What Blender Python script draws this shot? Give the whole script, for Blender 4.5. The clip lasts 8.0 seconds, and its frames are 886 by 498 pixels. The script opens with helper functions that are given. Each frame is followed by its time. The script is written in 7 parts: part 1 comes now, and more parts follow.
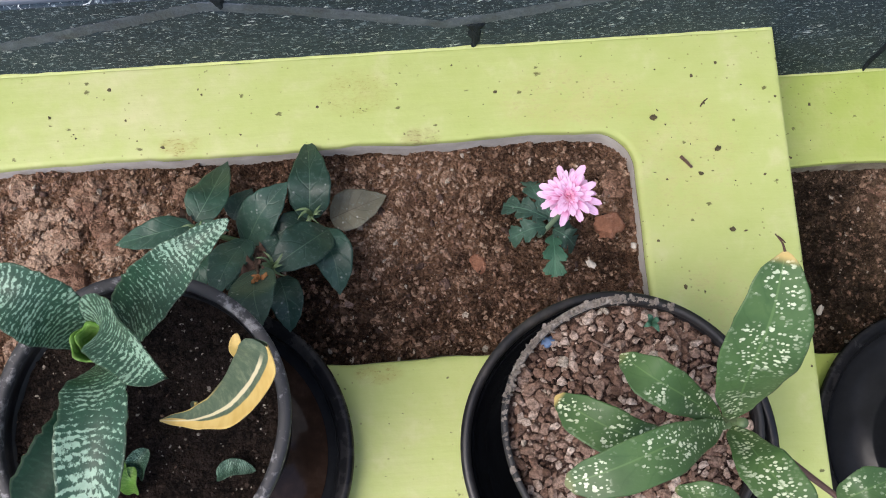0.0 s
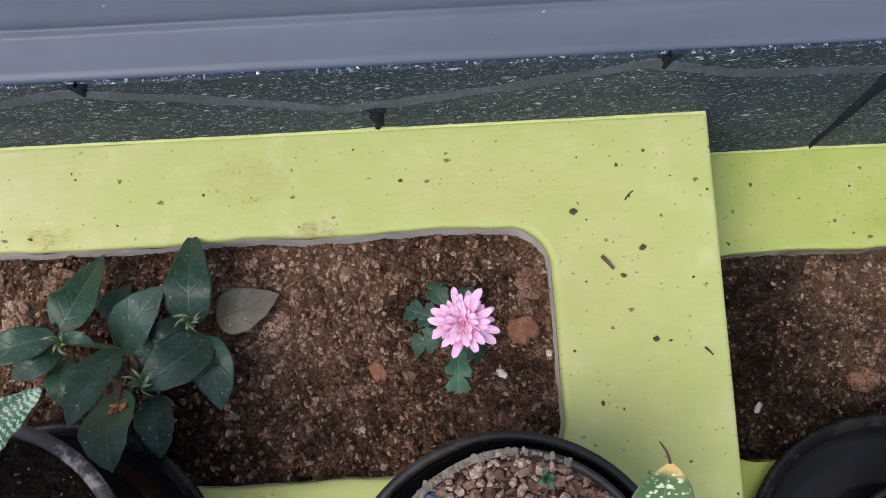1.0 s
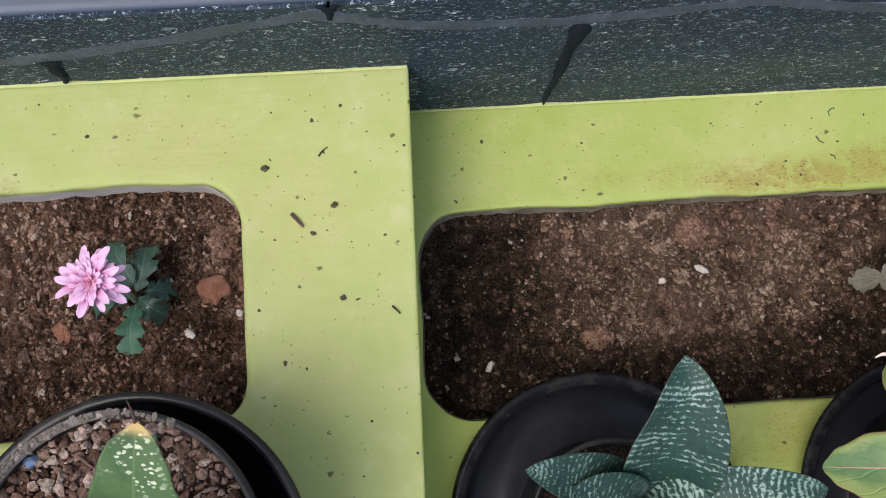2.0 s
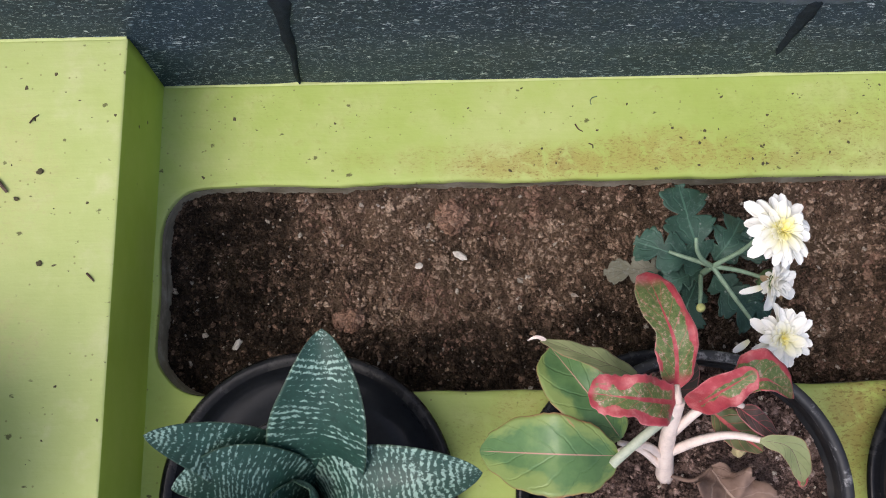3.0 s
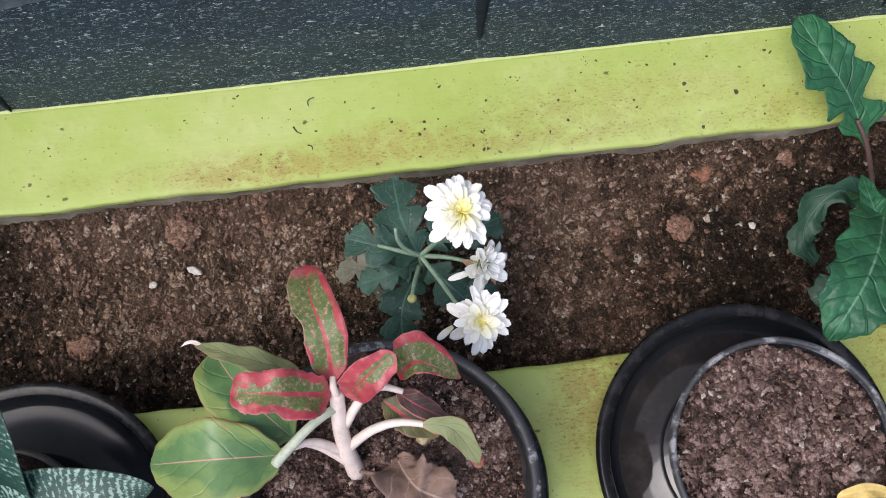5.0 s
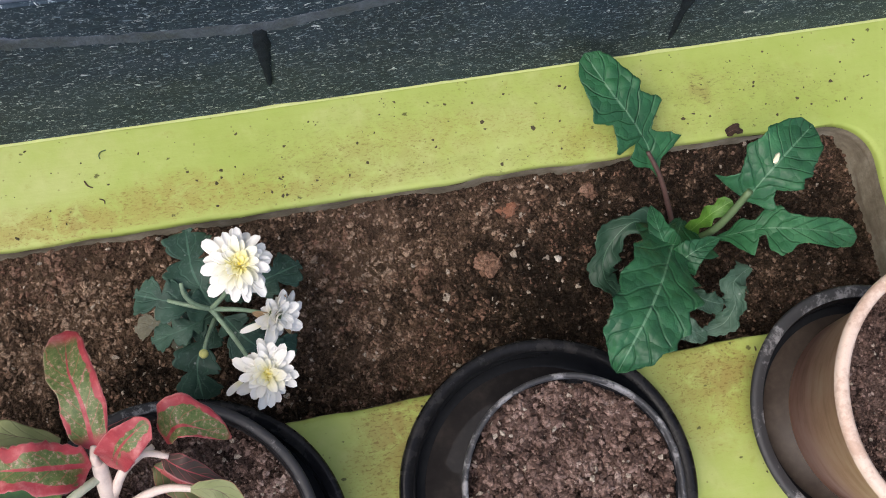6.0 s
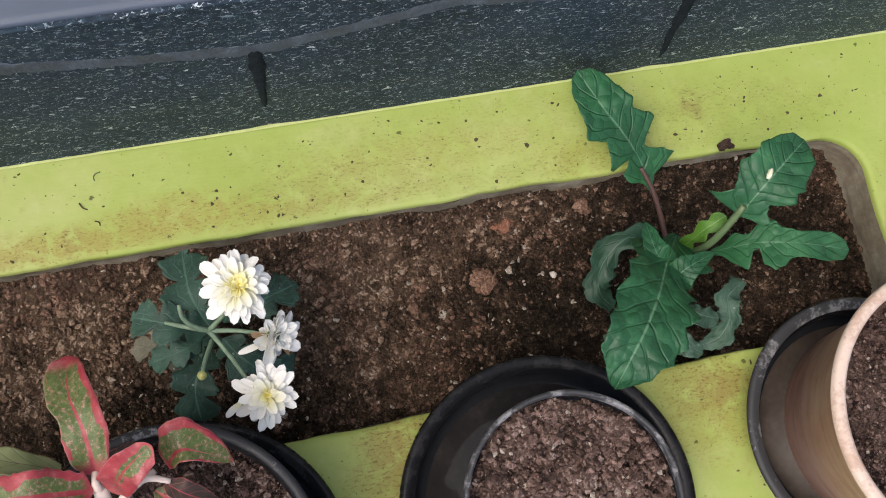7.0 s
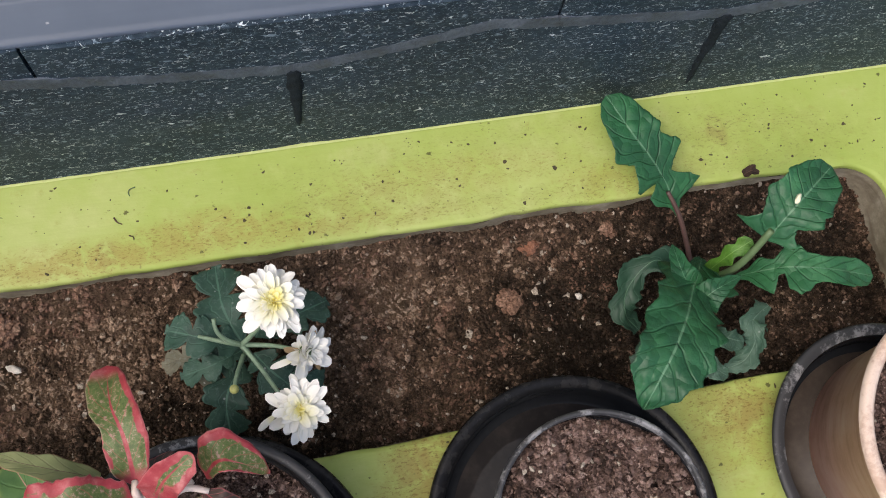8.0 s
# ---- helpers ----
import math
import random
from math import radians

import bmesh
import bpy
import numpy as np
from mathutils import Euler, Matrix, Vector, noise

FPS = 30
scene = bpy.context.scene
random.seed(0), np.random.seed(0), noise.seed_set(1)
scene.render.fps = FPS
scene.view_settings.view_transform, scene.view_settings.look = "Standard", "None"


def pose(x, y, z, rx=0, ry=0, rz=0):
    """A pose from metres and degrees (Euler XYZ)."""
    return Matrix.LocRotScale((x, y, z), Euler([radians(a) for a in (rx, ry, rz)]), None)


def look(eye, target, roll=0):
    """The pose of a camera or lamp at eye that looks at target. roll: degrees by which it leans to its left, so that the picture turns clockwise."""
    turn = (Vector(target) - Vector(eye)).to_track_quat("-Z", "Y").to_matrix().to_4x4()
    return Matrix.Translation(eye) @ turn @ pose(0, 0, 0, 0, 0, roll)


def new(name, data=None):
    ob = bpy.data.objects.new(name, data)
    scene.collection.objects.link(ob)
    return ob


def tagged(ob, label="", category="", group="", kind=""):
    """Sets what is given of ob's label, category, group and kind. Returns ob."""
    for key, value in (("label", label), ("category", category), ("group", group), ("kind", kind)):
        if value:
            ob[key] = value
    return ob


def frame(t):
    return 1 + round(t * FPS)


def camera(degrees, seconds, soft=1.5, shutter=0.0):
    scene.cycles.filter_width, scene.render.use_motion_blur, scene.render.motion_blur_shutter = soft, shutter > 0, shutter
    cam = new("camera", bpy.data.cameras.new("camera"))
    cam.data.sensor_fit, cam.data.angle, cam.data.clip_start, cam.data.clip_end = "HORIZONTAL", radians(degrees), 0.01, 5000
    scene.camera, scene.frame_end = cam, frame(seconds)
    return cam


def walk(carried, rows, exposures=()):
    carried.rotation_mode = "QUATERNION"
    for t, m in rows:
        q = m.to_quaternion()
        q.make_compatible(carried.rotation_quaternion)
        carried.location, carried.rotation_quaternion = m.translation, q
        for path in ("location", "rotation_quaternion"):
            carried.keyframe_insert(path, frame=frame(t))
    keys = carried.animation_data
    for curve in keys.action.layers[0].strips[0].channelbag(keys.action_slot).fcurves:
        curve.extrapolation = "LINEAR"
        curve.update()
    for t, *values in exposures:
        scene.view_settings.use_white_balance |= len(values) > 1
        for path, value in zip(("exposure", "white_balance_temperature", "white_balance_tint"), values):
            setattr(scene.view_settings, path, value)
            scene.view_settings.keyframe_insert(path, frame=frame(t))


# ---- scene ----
cam = camera(48.8, 8.0, soft=1.05)
PATH = [
    (0, (-0.294, -0.348, 0.849), (-0.277, 0.121, -1.095), -1.7),
    (0.2, (-0.267, -0.332, 0.836), (-0.238, 0.152, -1.104), -0.4),
    (0.5, (-0.244, -0.291, 0.823), (-0.209, 0.2, -1.115), 0.3),
    (0.8, (-0.240, -0.258, 0.805), (-0.187, 0.208, -1.139), 3.2),
    (1, (-0.223, -0.244, 0.8), (-0.179, 0.182, -1.154), 2.6),
    (1.2, (-0.207, -0.235, 0.802), (-0.167, 0.152, -1.160), 2.4),
    (1.5, (-0.171, -0.24, 0.799), (-0.096, 0.131, -1.165), 7.9),
    (2, (-0.021, -0.258, 0.79), (0.085, 0.091, -1.176), 13.2),
    (2.2, (0.031, -0.269, 0.788), (0.157, 0.086, -1.176), 16.7),
    (3.3, (0.281, -0.296, 0.786), (0.245, 0.082, -1.177), -6.7),
    (3.5, (0.303, -0.298, 0.78), (0.258, 0.084, -1.182), -8.8),
    (4, (0.341, -0.306, 0.777), (0.314, 0.072, -1.187), -8.2),
    (4.2, (0.358, -0.31, 0.775), (0.334, 0.067, -1.19), -8.7),
    (4.5, (0.384, -0.316, 0.773), (0.362, 0.073, -1.188), -9.3),
    (4.7, (0.4005, -0.319, 0.773), (0.394, 0.087, -1.189), -7.2),
    (5, (0.427, -0.324, 0.773), (0.503, 0.098, -1.18), 3.3),
    (5.2, (0.453, -0.324, 0.775), (0.561, 0.102, -1.176), 7.0),
    (6.3, (0.525, -0.319, 0.776), (0.81, 0.125, -1.153), 21.7),
    (6.5, (0.522, -0.319, 0.776), (0.809, 0.127, -1.152), 21.7),
    (7, (0.512, -0.313, 0.779), (0.801, 0.142, -1.147), 21.4),
    (7.5, (0.499, -0.311, 0.78), (0.792, 0.169, -1.139), 20.4),
    (8, (0.488, -0.317, 0.784), (0.782, 0.192, -1.128), 20.0),
]
walk(cam, [(t, look(eye, target, roll)) for t, eye, target, roll in PATH], exposures=[(0.0, 0.57, 6350, 14), (0.6, 0.52, 6350, 16), (1.2, 0.36, 6350, 16), (3.5, 0.46, 6250, 14), (4.4, 0.50, 6200, 14), (5.1, 0.57, 6100, 14), (6.3, 0.38, 6550, 13), (8.0, 0.36, 6600, 12)])

# World, sun and exposure: a bright overcast day.
world = bpy.data.worlds.new("sky")
world.use_nodes = True
scene.world = world
_sky = world.node_tree.nodes.new("ShaderNodeTexSky")
_sky.sky_type, _sky.sun_disc = "NISHITA", False
_sky.sun_elevation, _sky.sun_rotation = radians(61), radians(240)
_sky.air_density, _sky.dust_density = 1.0, 4.0
_back = world.node_tree.nodes["Background"]
_back.inputs["Strength"].default_value = 0.15
world.node_tree.links.new(_sky.outputs["Color"], _back.inputs["Color"])
_sun = bpy.data.lights.new("sun", "SUN")
_sun.energy, _sun.angle, _sun.color = 0.85, radians(35), (1.0, 0.97, 0.92)
new("sun", _sun).matrix_world = look((-1.7, -1.0, 3.6), (0.0, 0.0, 0.0))

# ---- materials ----
class Mat:
    """A node material with short calls for its nodes."""

    def __init__(self, name, rough=0.6, metal=0.0, spec=0.5):
        self.m = bpy.data.materials.new(name)
        self.m.use_nodes = True
        self.nt = self.m.node_tree
        self.b = self.nt.nodes["Principled BSDF"]
        self.b.inputs["Roughness"].default_value = rough
        self.b.inputs["Metallic"].default_value = metal
        self.b.inputs["Specular IOR Level"].default_value = spec
        self.tc = self.nt.nodes.new("ShaderNodeTexCoord")
        self.obj, self.uv = self.tc.outputs["Object"], self.tc.outputs["UV"]

    def put(self, sock, v):
        if isinstance(v, bpy.types.NodeSocket):
            self.nt.links.new(v, sock)
        else:
            sock.default_value = (*v, 1.0) if isinstance(v, tuple) and len(v) == 3 and sock.type == "RGBA" else v

    def scaled(self, vec, sx, sy, sz):
        n = self.nt.nodes.new("ShaderNodeMapping")
        n.inputs["Scale"].default_value = (sx, sy, sz)
        self.put(n.inputs["Vector"], vec)
        return n.outputs["Vector"]

    def noise(self, vec, scale, detail=4.0, rough=0.55, distort=0.0):
        n = self.nt.nodes.new("ShaderNodeTexNoise")
        self.put(n.inputs["Vector"], vec)
        n.inputs["Scale"].default_value, n.inputs["Detail"].default_value = scale, detail
        n.inputs["Roughness"].default_value, n.inputs["Distortion"].default_value = rough, distort
        return n.outputs["Fac"]

    def cells(self, vec, scale, randomness=1.0):
        n = self.nt.nodes.new("ShaderNodeTexVoronoi")
        self.put(n.inputs["Vector"], vec)
        n.inputs["Scale"].default_value, n.inputs["Randomness"].default_value = scale, randomness
        return n.outputs["Distance"], n.outputs["Color"]

    def math(self, op, a, b=0.0, clamp=False):
        n = self.nt.nodes.new("ShaderNodeMath")
        n.operation, n.use_clamp = op, clamp
        self.put(n.inputs[0], a)
        self.put(n.inputs[1], b)
        return n.outputs[0]

    def step(self, v, lo, hi, to_lo=0.0, to_hi=1.0):
        n = self.nt.nodes.new("ShaderNodeMapRange")
        n.interpolation_type = "SMOOTHSTEP"
        self.put(n.inputs["Value"], v)
        n.inputs["From Min"].default_value, n.inputs["From Max"].default_value = lo, hi
        n.inputs["To Min"].default_value, n.inputs["To Max"].default_value = to_lo, to_hi
        return n.outputs["Result"]

    def mix(self, fac, a, b):
        n = self.nt.nodes.new("ShaderNodeMix")
        n.data_type = "RGBA"
        self.put(n.inputs["Factor"], fac)
        self.put(n.inputs[6], a)
        self.put(n.inputs[7], b)
        return n.outputs[2]

    def ramp(self, fac, *stops):
        n = self.nt.nodes.new("ShaderNodeValToRGB")
        r = n.color_ramp
        r.elements[0].position, r.elements[0].color = stops[0][0], (*stops[0][1], 1)
        r.elements[1].position, r.elements[1].color = stops[-1][0], (*stops[-1][1], 1)
        for p, c in stops[1:-1]:
            r.elements.new(p).color = (*c, 1)
        self.put(n.inputs["Fac"], fac)
        return n.outputs["Color"]

    def split(self, vec):
        n = self.nt.nodes.new("ShaderNodeSeparateXYZ")
        self.put(n.inputs[0], vec)
        return n.outputs[0], n.outputs[1], n.outputs[2]

    def join(self, x, y, z):
        n = self.nt.nodes.new("ShaderNodeCombineXYZ")
        for i, v in enumerate((x, y, z)):
            self.put(n.inputs[i], v)
        return n.outputs[0]

    def blot(self, x, y, rx, ry, vec=None):
        """A soft round mask about a place in x and y."""
        a, b, _ = self.split(vec or self.obj)
        dx = self.math("DIVIDE", self.math("SUBTRACT", a, x), rx)
        dy = self.math("DIVIDE", self.math("SUBTRACT", b, y), ry)
        d = self.math("ADD", self.math("MULTIPLY", dx, dx), self.math("MULTIPLY", dy, dy))
        return self.step(d, 0.0, 1.0, 1.0, 0.0)

    def per_island(self):
        return self.nt.nodes.new("ShaderNodeNewGeometry").outputs["Random Per Island"]

    def per_object(self):
        return self.nt.nodes.new("ShaderNodeObjectInfo").outputs["Random"]

    def done(self, color, bump=None, strength=0.3, distance=0.002, rough=None):
        self.put(self.b.inputs["Base Color"], color)
        if rough is not None:
            self.put(self.b.inputs["Roughness"], rough)
        if bump is not None:
            n = self.nt.nodes.new("ShaderNodeBump")
            n.inputs["Strength"].default_value, n.inputs["Distance"].default_value = strength, distance
            self.put(n.inputs["Height"], bump)
            self.nt.links.new(n.outputs["Normal"], self.b.inputs["Normal"])
        return self.m


def lime_paint(name, stains, mottle, lo, mid_tone, hi):
    k = Mat(name, rough=0.55, spec=0.35)
    big, mid = k.noise(k.obj, 5, 3), k.noise(k.obj, 38, 5, 0.6)
    col = k.ramp(k.math("ADD", k.math("MULTIPLY", big, 0.6), k.math("MULTIPLY", mid, 0.4)), (0.3, lo), (0.5, mid_tone), (0.72, hi))
    col = k.mix(k.step(mid, 0.55, 0.8, 0.0, 0.30), col, tuple(1.1 * c for c in hi))
    # brush strokes along the wall
    stroke = k.noise(k.scaled(k.obj, 18, 160, 60), 1.0, 4, 0.6)
    col = k.mix(k.step(stroke, 0.5, 0.8, 0.0, 0.07), col, (0.40, 0.50, 0.07))
    # algae mottling
    grime = k.noise(k.obj, 75, 6, 0.7)
    col = k.mix(k.step(grime, 0.56, 0.72, 0.0, mottle * 1.1), col, (0.36, 0.36, 0.085))
    flake = k.noise(k.scaled(k.obj, 260, 520, 400), 1.0, 4, 0.7, 0.5)
    where = k.step(k.noise(k.obj, 17, 4, 0.65), 0.48, 0.68)
    col = k.mix(k.math("MULTIPLY", k.math("MULTIPLY", k.step(flake, 0.60, 0.68), where), mottle * 1.6), col, (0.20, 0.17, 0.045))
    for x, y, rx, ry, amount, tone in stains:
        spread = k.math("MULTIPLY", k.blot(x, y, rx * 1.25, ry * 1.25), k.step(k.noise(k.obj, 55, 5, 0.7, 0.6), 0.30, 0.62))
        col = k.mix(k.math("MULTIPLY", spread, 0.72 * amount), col, tuple(0.72 * p + 0.28 * q for p, q in zip(tone, (0.50, 0.46, 0.14))))
        col = k.mix(k.math("MULTIPLY", k.math("MULTIPLY", k.step(flake, 0.52, 0.64), k.step(spread, 0.12, 0.5)), 0.8 * amount), col, tuple(0.72 * p for p in tone))
    # specks of soil and grit
    d, c = k.cells(k.scaled(k.obj, 1, 1.3, 1), 70)
    r, g, _ = k.split(c)
    size = k.math("MULTIPLY", k.step(r, 0.66, 1.0, 0.0, 0.14), k.step(g, 0.0, 1.0, 0.4, 1.0))
    speck = k.step(k.math("SUBTRACT", k.math("ADD", d, k.math("MULTIPLY", k.math("SUBTRACT", flake, 0.5), 0.55)), size), 0.0, 0.07, 1.0, 0.0)
    col = k.mix(k.math("MULTIPLY", speck, 0.85), col, (0.085, 0.080, 0.022))
    d2, c2 = k.cells(k.obj, 190)
    r2, _, _ = k.split(c2)
    fine = k.math("MULTIPLY", k.step(d2, 0.10, 0.2, 1.0, 0.0), k.step(r2, 0.80, 0.86))
    col = k.mix(k.math("MULTIPLY", fine, 0.6), col, (0.18, 0.17, 0.05))
    bump = k.math("ADD", k.math("MULTIPLY", stroke, 0.4), k.math("ADD", k.math("MULTIPLY", mid, 0.6), k.math("MULTIPLY", grime, 0.35)))
    return k.done(col, bump, 0.35, 0.0025, rough=k.step(mid, 0.3, 0.7, 0.45, 0.65))


RUST, BROWN, OLIVE, BUFF = (0.33, 0.235, 0.05), (0.20, 0.13, 0.05), (0.22, 0.22, 0.05), (0.62, 0.52, 0.26)
PAINT_LEFT = lime_paint("lime_paint_upper", [
    (-0.494, -0.066, 0.018, 0.009, 0.75, RUST), (-0.30, -0.073, 0.016, 0.010, 0.6, BROWN), (-0.175, -0.045, 0.06, 0.03, 0.4, BUFF),
    (-0.09, -0.10, 0.05, 0.06, 0.3, BUFF), (-0.08, -0.22, 0.03, 0.03, 0.35, BUFF), (-0.345, -0.262, 0.02, 0.008, 0.6, RUST),
    (-0.35, -0.03, 0.03, 0.02, 0.3, RUST)], 0.10, (0.42, 0.51, 0.145), (0.48, 0.56, 0.20), (0.58, 0.60, 0.31))
PAINT_RIGHT = lime_paint("lime_paint_lower", [
    (0.337, -0.071, 0.009, 0.013, 0.95, BROWN), (0.31, -0.074, 0.07, 0.014, 0.8, RUST), (0.42, -0.060, 0.06, 0.018, 0.7, RUST),
    (0.55, -0.06, 0.09, 0.02, 0.4, OLIVE), (0.78, -0.07, 0.07, 0.02, 0.55, RUST), (0.872, -0.040, 0.010, 0.018, 0.85, BROWN),
    (0.56, -0.29, 0.035, 0.05, 0.85, OLIVE), (0.565, -0.275, 0.03, 0.03, 0.6, BROWN), (0.82, -0.28, 0.04, 0.03, 0.85, OLIVE),
    (0.835, -0.285, 0.025, 0.02, 0.8, BROWN), (0.30, -0.285, 0.04, 0.03, 0.5, RUST), (0.25, -0.30, 0.03, 0.03, 0.4, OLIVE),
    (0.70, -0.03, 0.25, 0.03, 0.25, OLIVE), (0.48, -0.075, 0.20, 0.010, 0.4, RUST), (0.70, -0.075, 0.15, 0.012, 0.4, OLIVE), (0.62, -0.045, 0.12, 0.02, 0.35, RUST), (0.36, -0.068, 0.22, 0.016, 0.45, RUST), (0.90, -0.055, 0.12, 0.03, 0.35, OLIVE), (0.56, -0.31, 0.05, 0.06, 0.6, RUST), (0.82, -0.30, 0.06, 0.05, 0.6, RUST)], 0.36, (0.36, 0.47, 0.092), (0.427, 0.53, 0.135), (0.515, 0.58, 0.215))


def side_paint():
    """The same lime paint on upright faces, its colour deepened for bounced green light and nearly free of specks."""
    k = Mat("lime_paint_side", rough=0.6, spec=0.25)
    big, mid = k.noise(k.obj, 6, 3), k.noise(k.obj, 45, 5, 0.6)
    col = k.ramp(k.math("ADD", k.math("MULTIPLY", big, 0.6), k.math("MULTIPLY", mid, 0.4)), (0.3, (0.42, 0.55, 0.060)), (0.5, (0.47, 0.60, 0.085)), (0.72, (0.53, 0.64, 0.12)))
    d, c = k.cells(k.obj, 60)
    r, _, _ = k.split(c)
    col = k.mix(k.math("MULTIPLY", k.step(d, 0.06, 0.12, 1.0, 0.0), k.step(r, 0.90, 0.92)), col, (0.10, 0.11, 0.03))
    return k.done(col, mid, 0.25, 0.002)


PAINT_SIDE = side_paint()


def concrete(name, lo, mid, hi, damp):
    k = Mat(name, rough=0.85, spec=0.2)
    n, s = k.noise(k.obj, 30, 7, 0.72), k.noise(k.scaled(k.obj, 14, 14, 90), 1.0, 4)
    col = k.ramp(n, (0.25, lo), (0.5, mid), (0.75, hi))
    col = k.mix(k.step(s, 0.5, 0.75, 0.0, damp), col, (0.11, 0.085, 0.06))
    return k.done(col, k.math("ADD", n, s), 0.5, 0.003)


def granite():
    k = Mat("speckled_black_granite", rough=0.45, spec=0.16)
    cloud = k.noise(k.obj, 9, 4)
    col = k.ramp(cloud, (0.3, (0.013, 0.024, 0.038)), (0.7, (0.024, 0.043, 0.064)))
    grain = k.noise(k.scaled(k.obj, 170, 170, 300), 1.0, 5, 0.75)
    col = k.mix(k.step(grain, 0.42, 0.75, 0.0, 0.6), col, (0.075, 0.115, 0.150))
    for sx, sz, at, soft, tone in ((150, 330, 0.59, 0.08, (0.22, 0.29, 0.35)), (330, 560, 0.605, 0.06, (0.42, 0.49, 0.54)), (120, 300, 0.64, 0.03, (0.68, 0.74, 0.77))):
        fleck = k.noise(k.scaled(k.obj, sx, sx, sz), 1.0, 3, 0.7, 0.8)
        col = k.mix(k.step(fleck, at, at + soft), col, tone)
    smear = k.noise(k.scaled(k.obj, 5, 5, 26), 1.0, 5, 0.6)
    col = k.mix(k.step(smear, 0.5, 0.8, 0.0, 0.14), col, (0.20, 0.23, 0.24))
    return k.done(col, k.math("ADD", k.noise(k.obj, 16, 3), k.math("MULTIPLY", grain, 0.3)), 0.2, 0.003, rough=k.step(smear, 0.35, 0.7, 0.45, 0.65))


def plain(name, tone, rough, spread=0.25, scale=30, metal=0.0, spec=0.5, bump=0.15, depth=0.001, other=None):
    k = Mat(name, rough=rough, metal=metal, spec=spec)
    n, m = k.noise(k.obj, scale, 5, 0.6), k.noise(k.obj, scale * 6, 4, 0.6)
    lo, hi = tuple(c * (1 - spread) for c in tone), other or tuple(min(1, c * (1 + spread)) for c in tone)
    col = k.ramp(k.math("ADD", k.math("MULTIPLY", n, 0.7), k.math("MULTIPLY", m, 0.3)), (0.3, lo), (0.5, tone), (0.72, hi))
    return k.done(col, m, bump, depth, rough=k.step(n, 0.3, 0.7, rough * 0.8, min(1, rough * 1.2)))


DRY_L = [(-0.60, -0.14, 0.11, 0.09, 0.72), (-0.32, -0.13, 0.07, 0.06, 0.62), (-0.20, -0.09, 0.08, 0.03, 0.35), (-0.14, -0.12, 0.03, 0.05, 0.4), (-0.46, -0.20, 0.12, 0.06, -0.05), (-0.25, -0.20, 0.12, 0.05, 0.14)]
# The patch at x 0.05 darkens wet soil and paints the step's shade.
DRY_SHADE_R = [(0.23, -0.15, 0.13, 0.08, 0.75), (0.36, -0.115, 0.09, 0.04, 0.32), (0.13, -0.11, 0.07, 0.03, 0.22), (0.57, -0.115, 0.07, 0.04, 0.42), (0.05, -0.17, 0.07, 0.10, -0.28), (0.33, -0.225, 0.12, 0.035, -0.3),
         (0.22, -0.225, 0.09, 0.03, -0.35), (0.56, -0.18, 0.09, 0.07, 0.50), (0.68, -0.20, 0.10, 0.06, -0.30), (0.80, -0.19, 0.16, 0.08, -0.30), (0.70, -0.105, 0.12, 0.03, 0.05), (0.95, -0.15, 0.08, 0.07, -0.22)]


def dryness(k, drift, blots):
    """0 damp to 1 dry, from broad drifts and from patches that have dried, stayed wet or hold painted shade."""
    v = k.step(k.noise(k.obj, drift, 4, 0.6), 0.25, 0.75, 0.18, 0.72)
    clump = k.noise(k.obj, 48, 5, 0.7)
    v = k.math("ADD", v, k.step(clump, 0.32, 0.68, -0.22, 0.24))
    ragged = k.step(k.noise(k.obj, 32, 4, 0.65), 0.3, 0.7, 0.45, 1.25)
    for x, y, rx, ry, amount in blots:
        v = k.math("ADD", v, k.math("MULTIPLY", k.math("MULTIPLY", k.blot(x, y, rx * 1.3, ry * 1.3), amount), ragged))
    return v


def earth(name, dark, mid, dry, drift, blots=(), moss=0.0):
    k = Mat(name, rough=0.95, spec=0.15)
    n, f, g = k.noise(k.obj, 120, 8, 0.78), k.noise(k.obj, 480, 5, 0.8), k.noise(k.obj, 1100, 3, 0.8)
    v = k.math("SUBTRACT", k.math("MULTIPLY", dryness(k, drift, blots), 0.60), 1.45)
    for part_of, share in ((n, 1.5), (f, 1.1), (g, 0.8)):
        v = k.math("ADD", v, k.math("MULTIPLY", part_of, share))
    col = k.ramp(v, (0.26, dark), (0.50, mid), (0.86, dry))
    if moss:
        col = k.mix(k.math("MULTIPLY", k.step(k.noise(k.obj, 24, 5, 0.7), 0.50, 0.66), moss), col, (0.040, 0.036, 0.014))
    col = k.mix(k.step(f, 0.60, 0.70, 0.0, 0.5), col, dry)
    col = k.mix(k.step(g, 0.33, 0.45, 0.6, 0.0), col, dark)
    d, c = k.cells(k.obj, 260)
    r, _, _ = k.split(c)
    grit = k.math("MULTIPLY", k.step(d, 0.12, 0.30, 1.0, 0.0), k.step(r, 0.945, 0.955))
    col = k.mix(grit, col, (0.40, 0.35, 0.28))
    return k.done(col, k.math("ADD", n, k.math("ADD", f, g)), 1.0, 0.005)


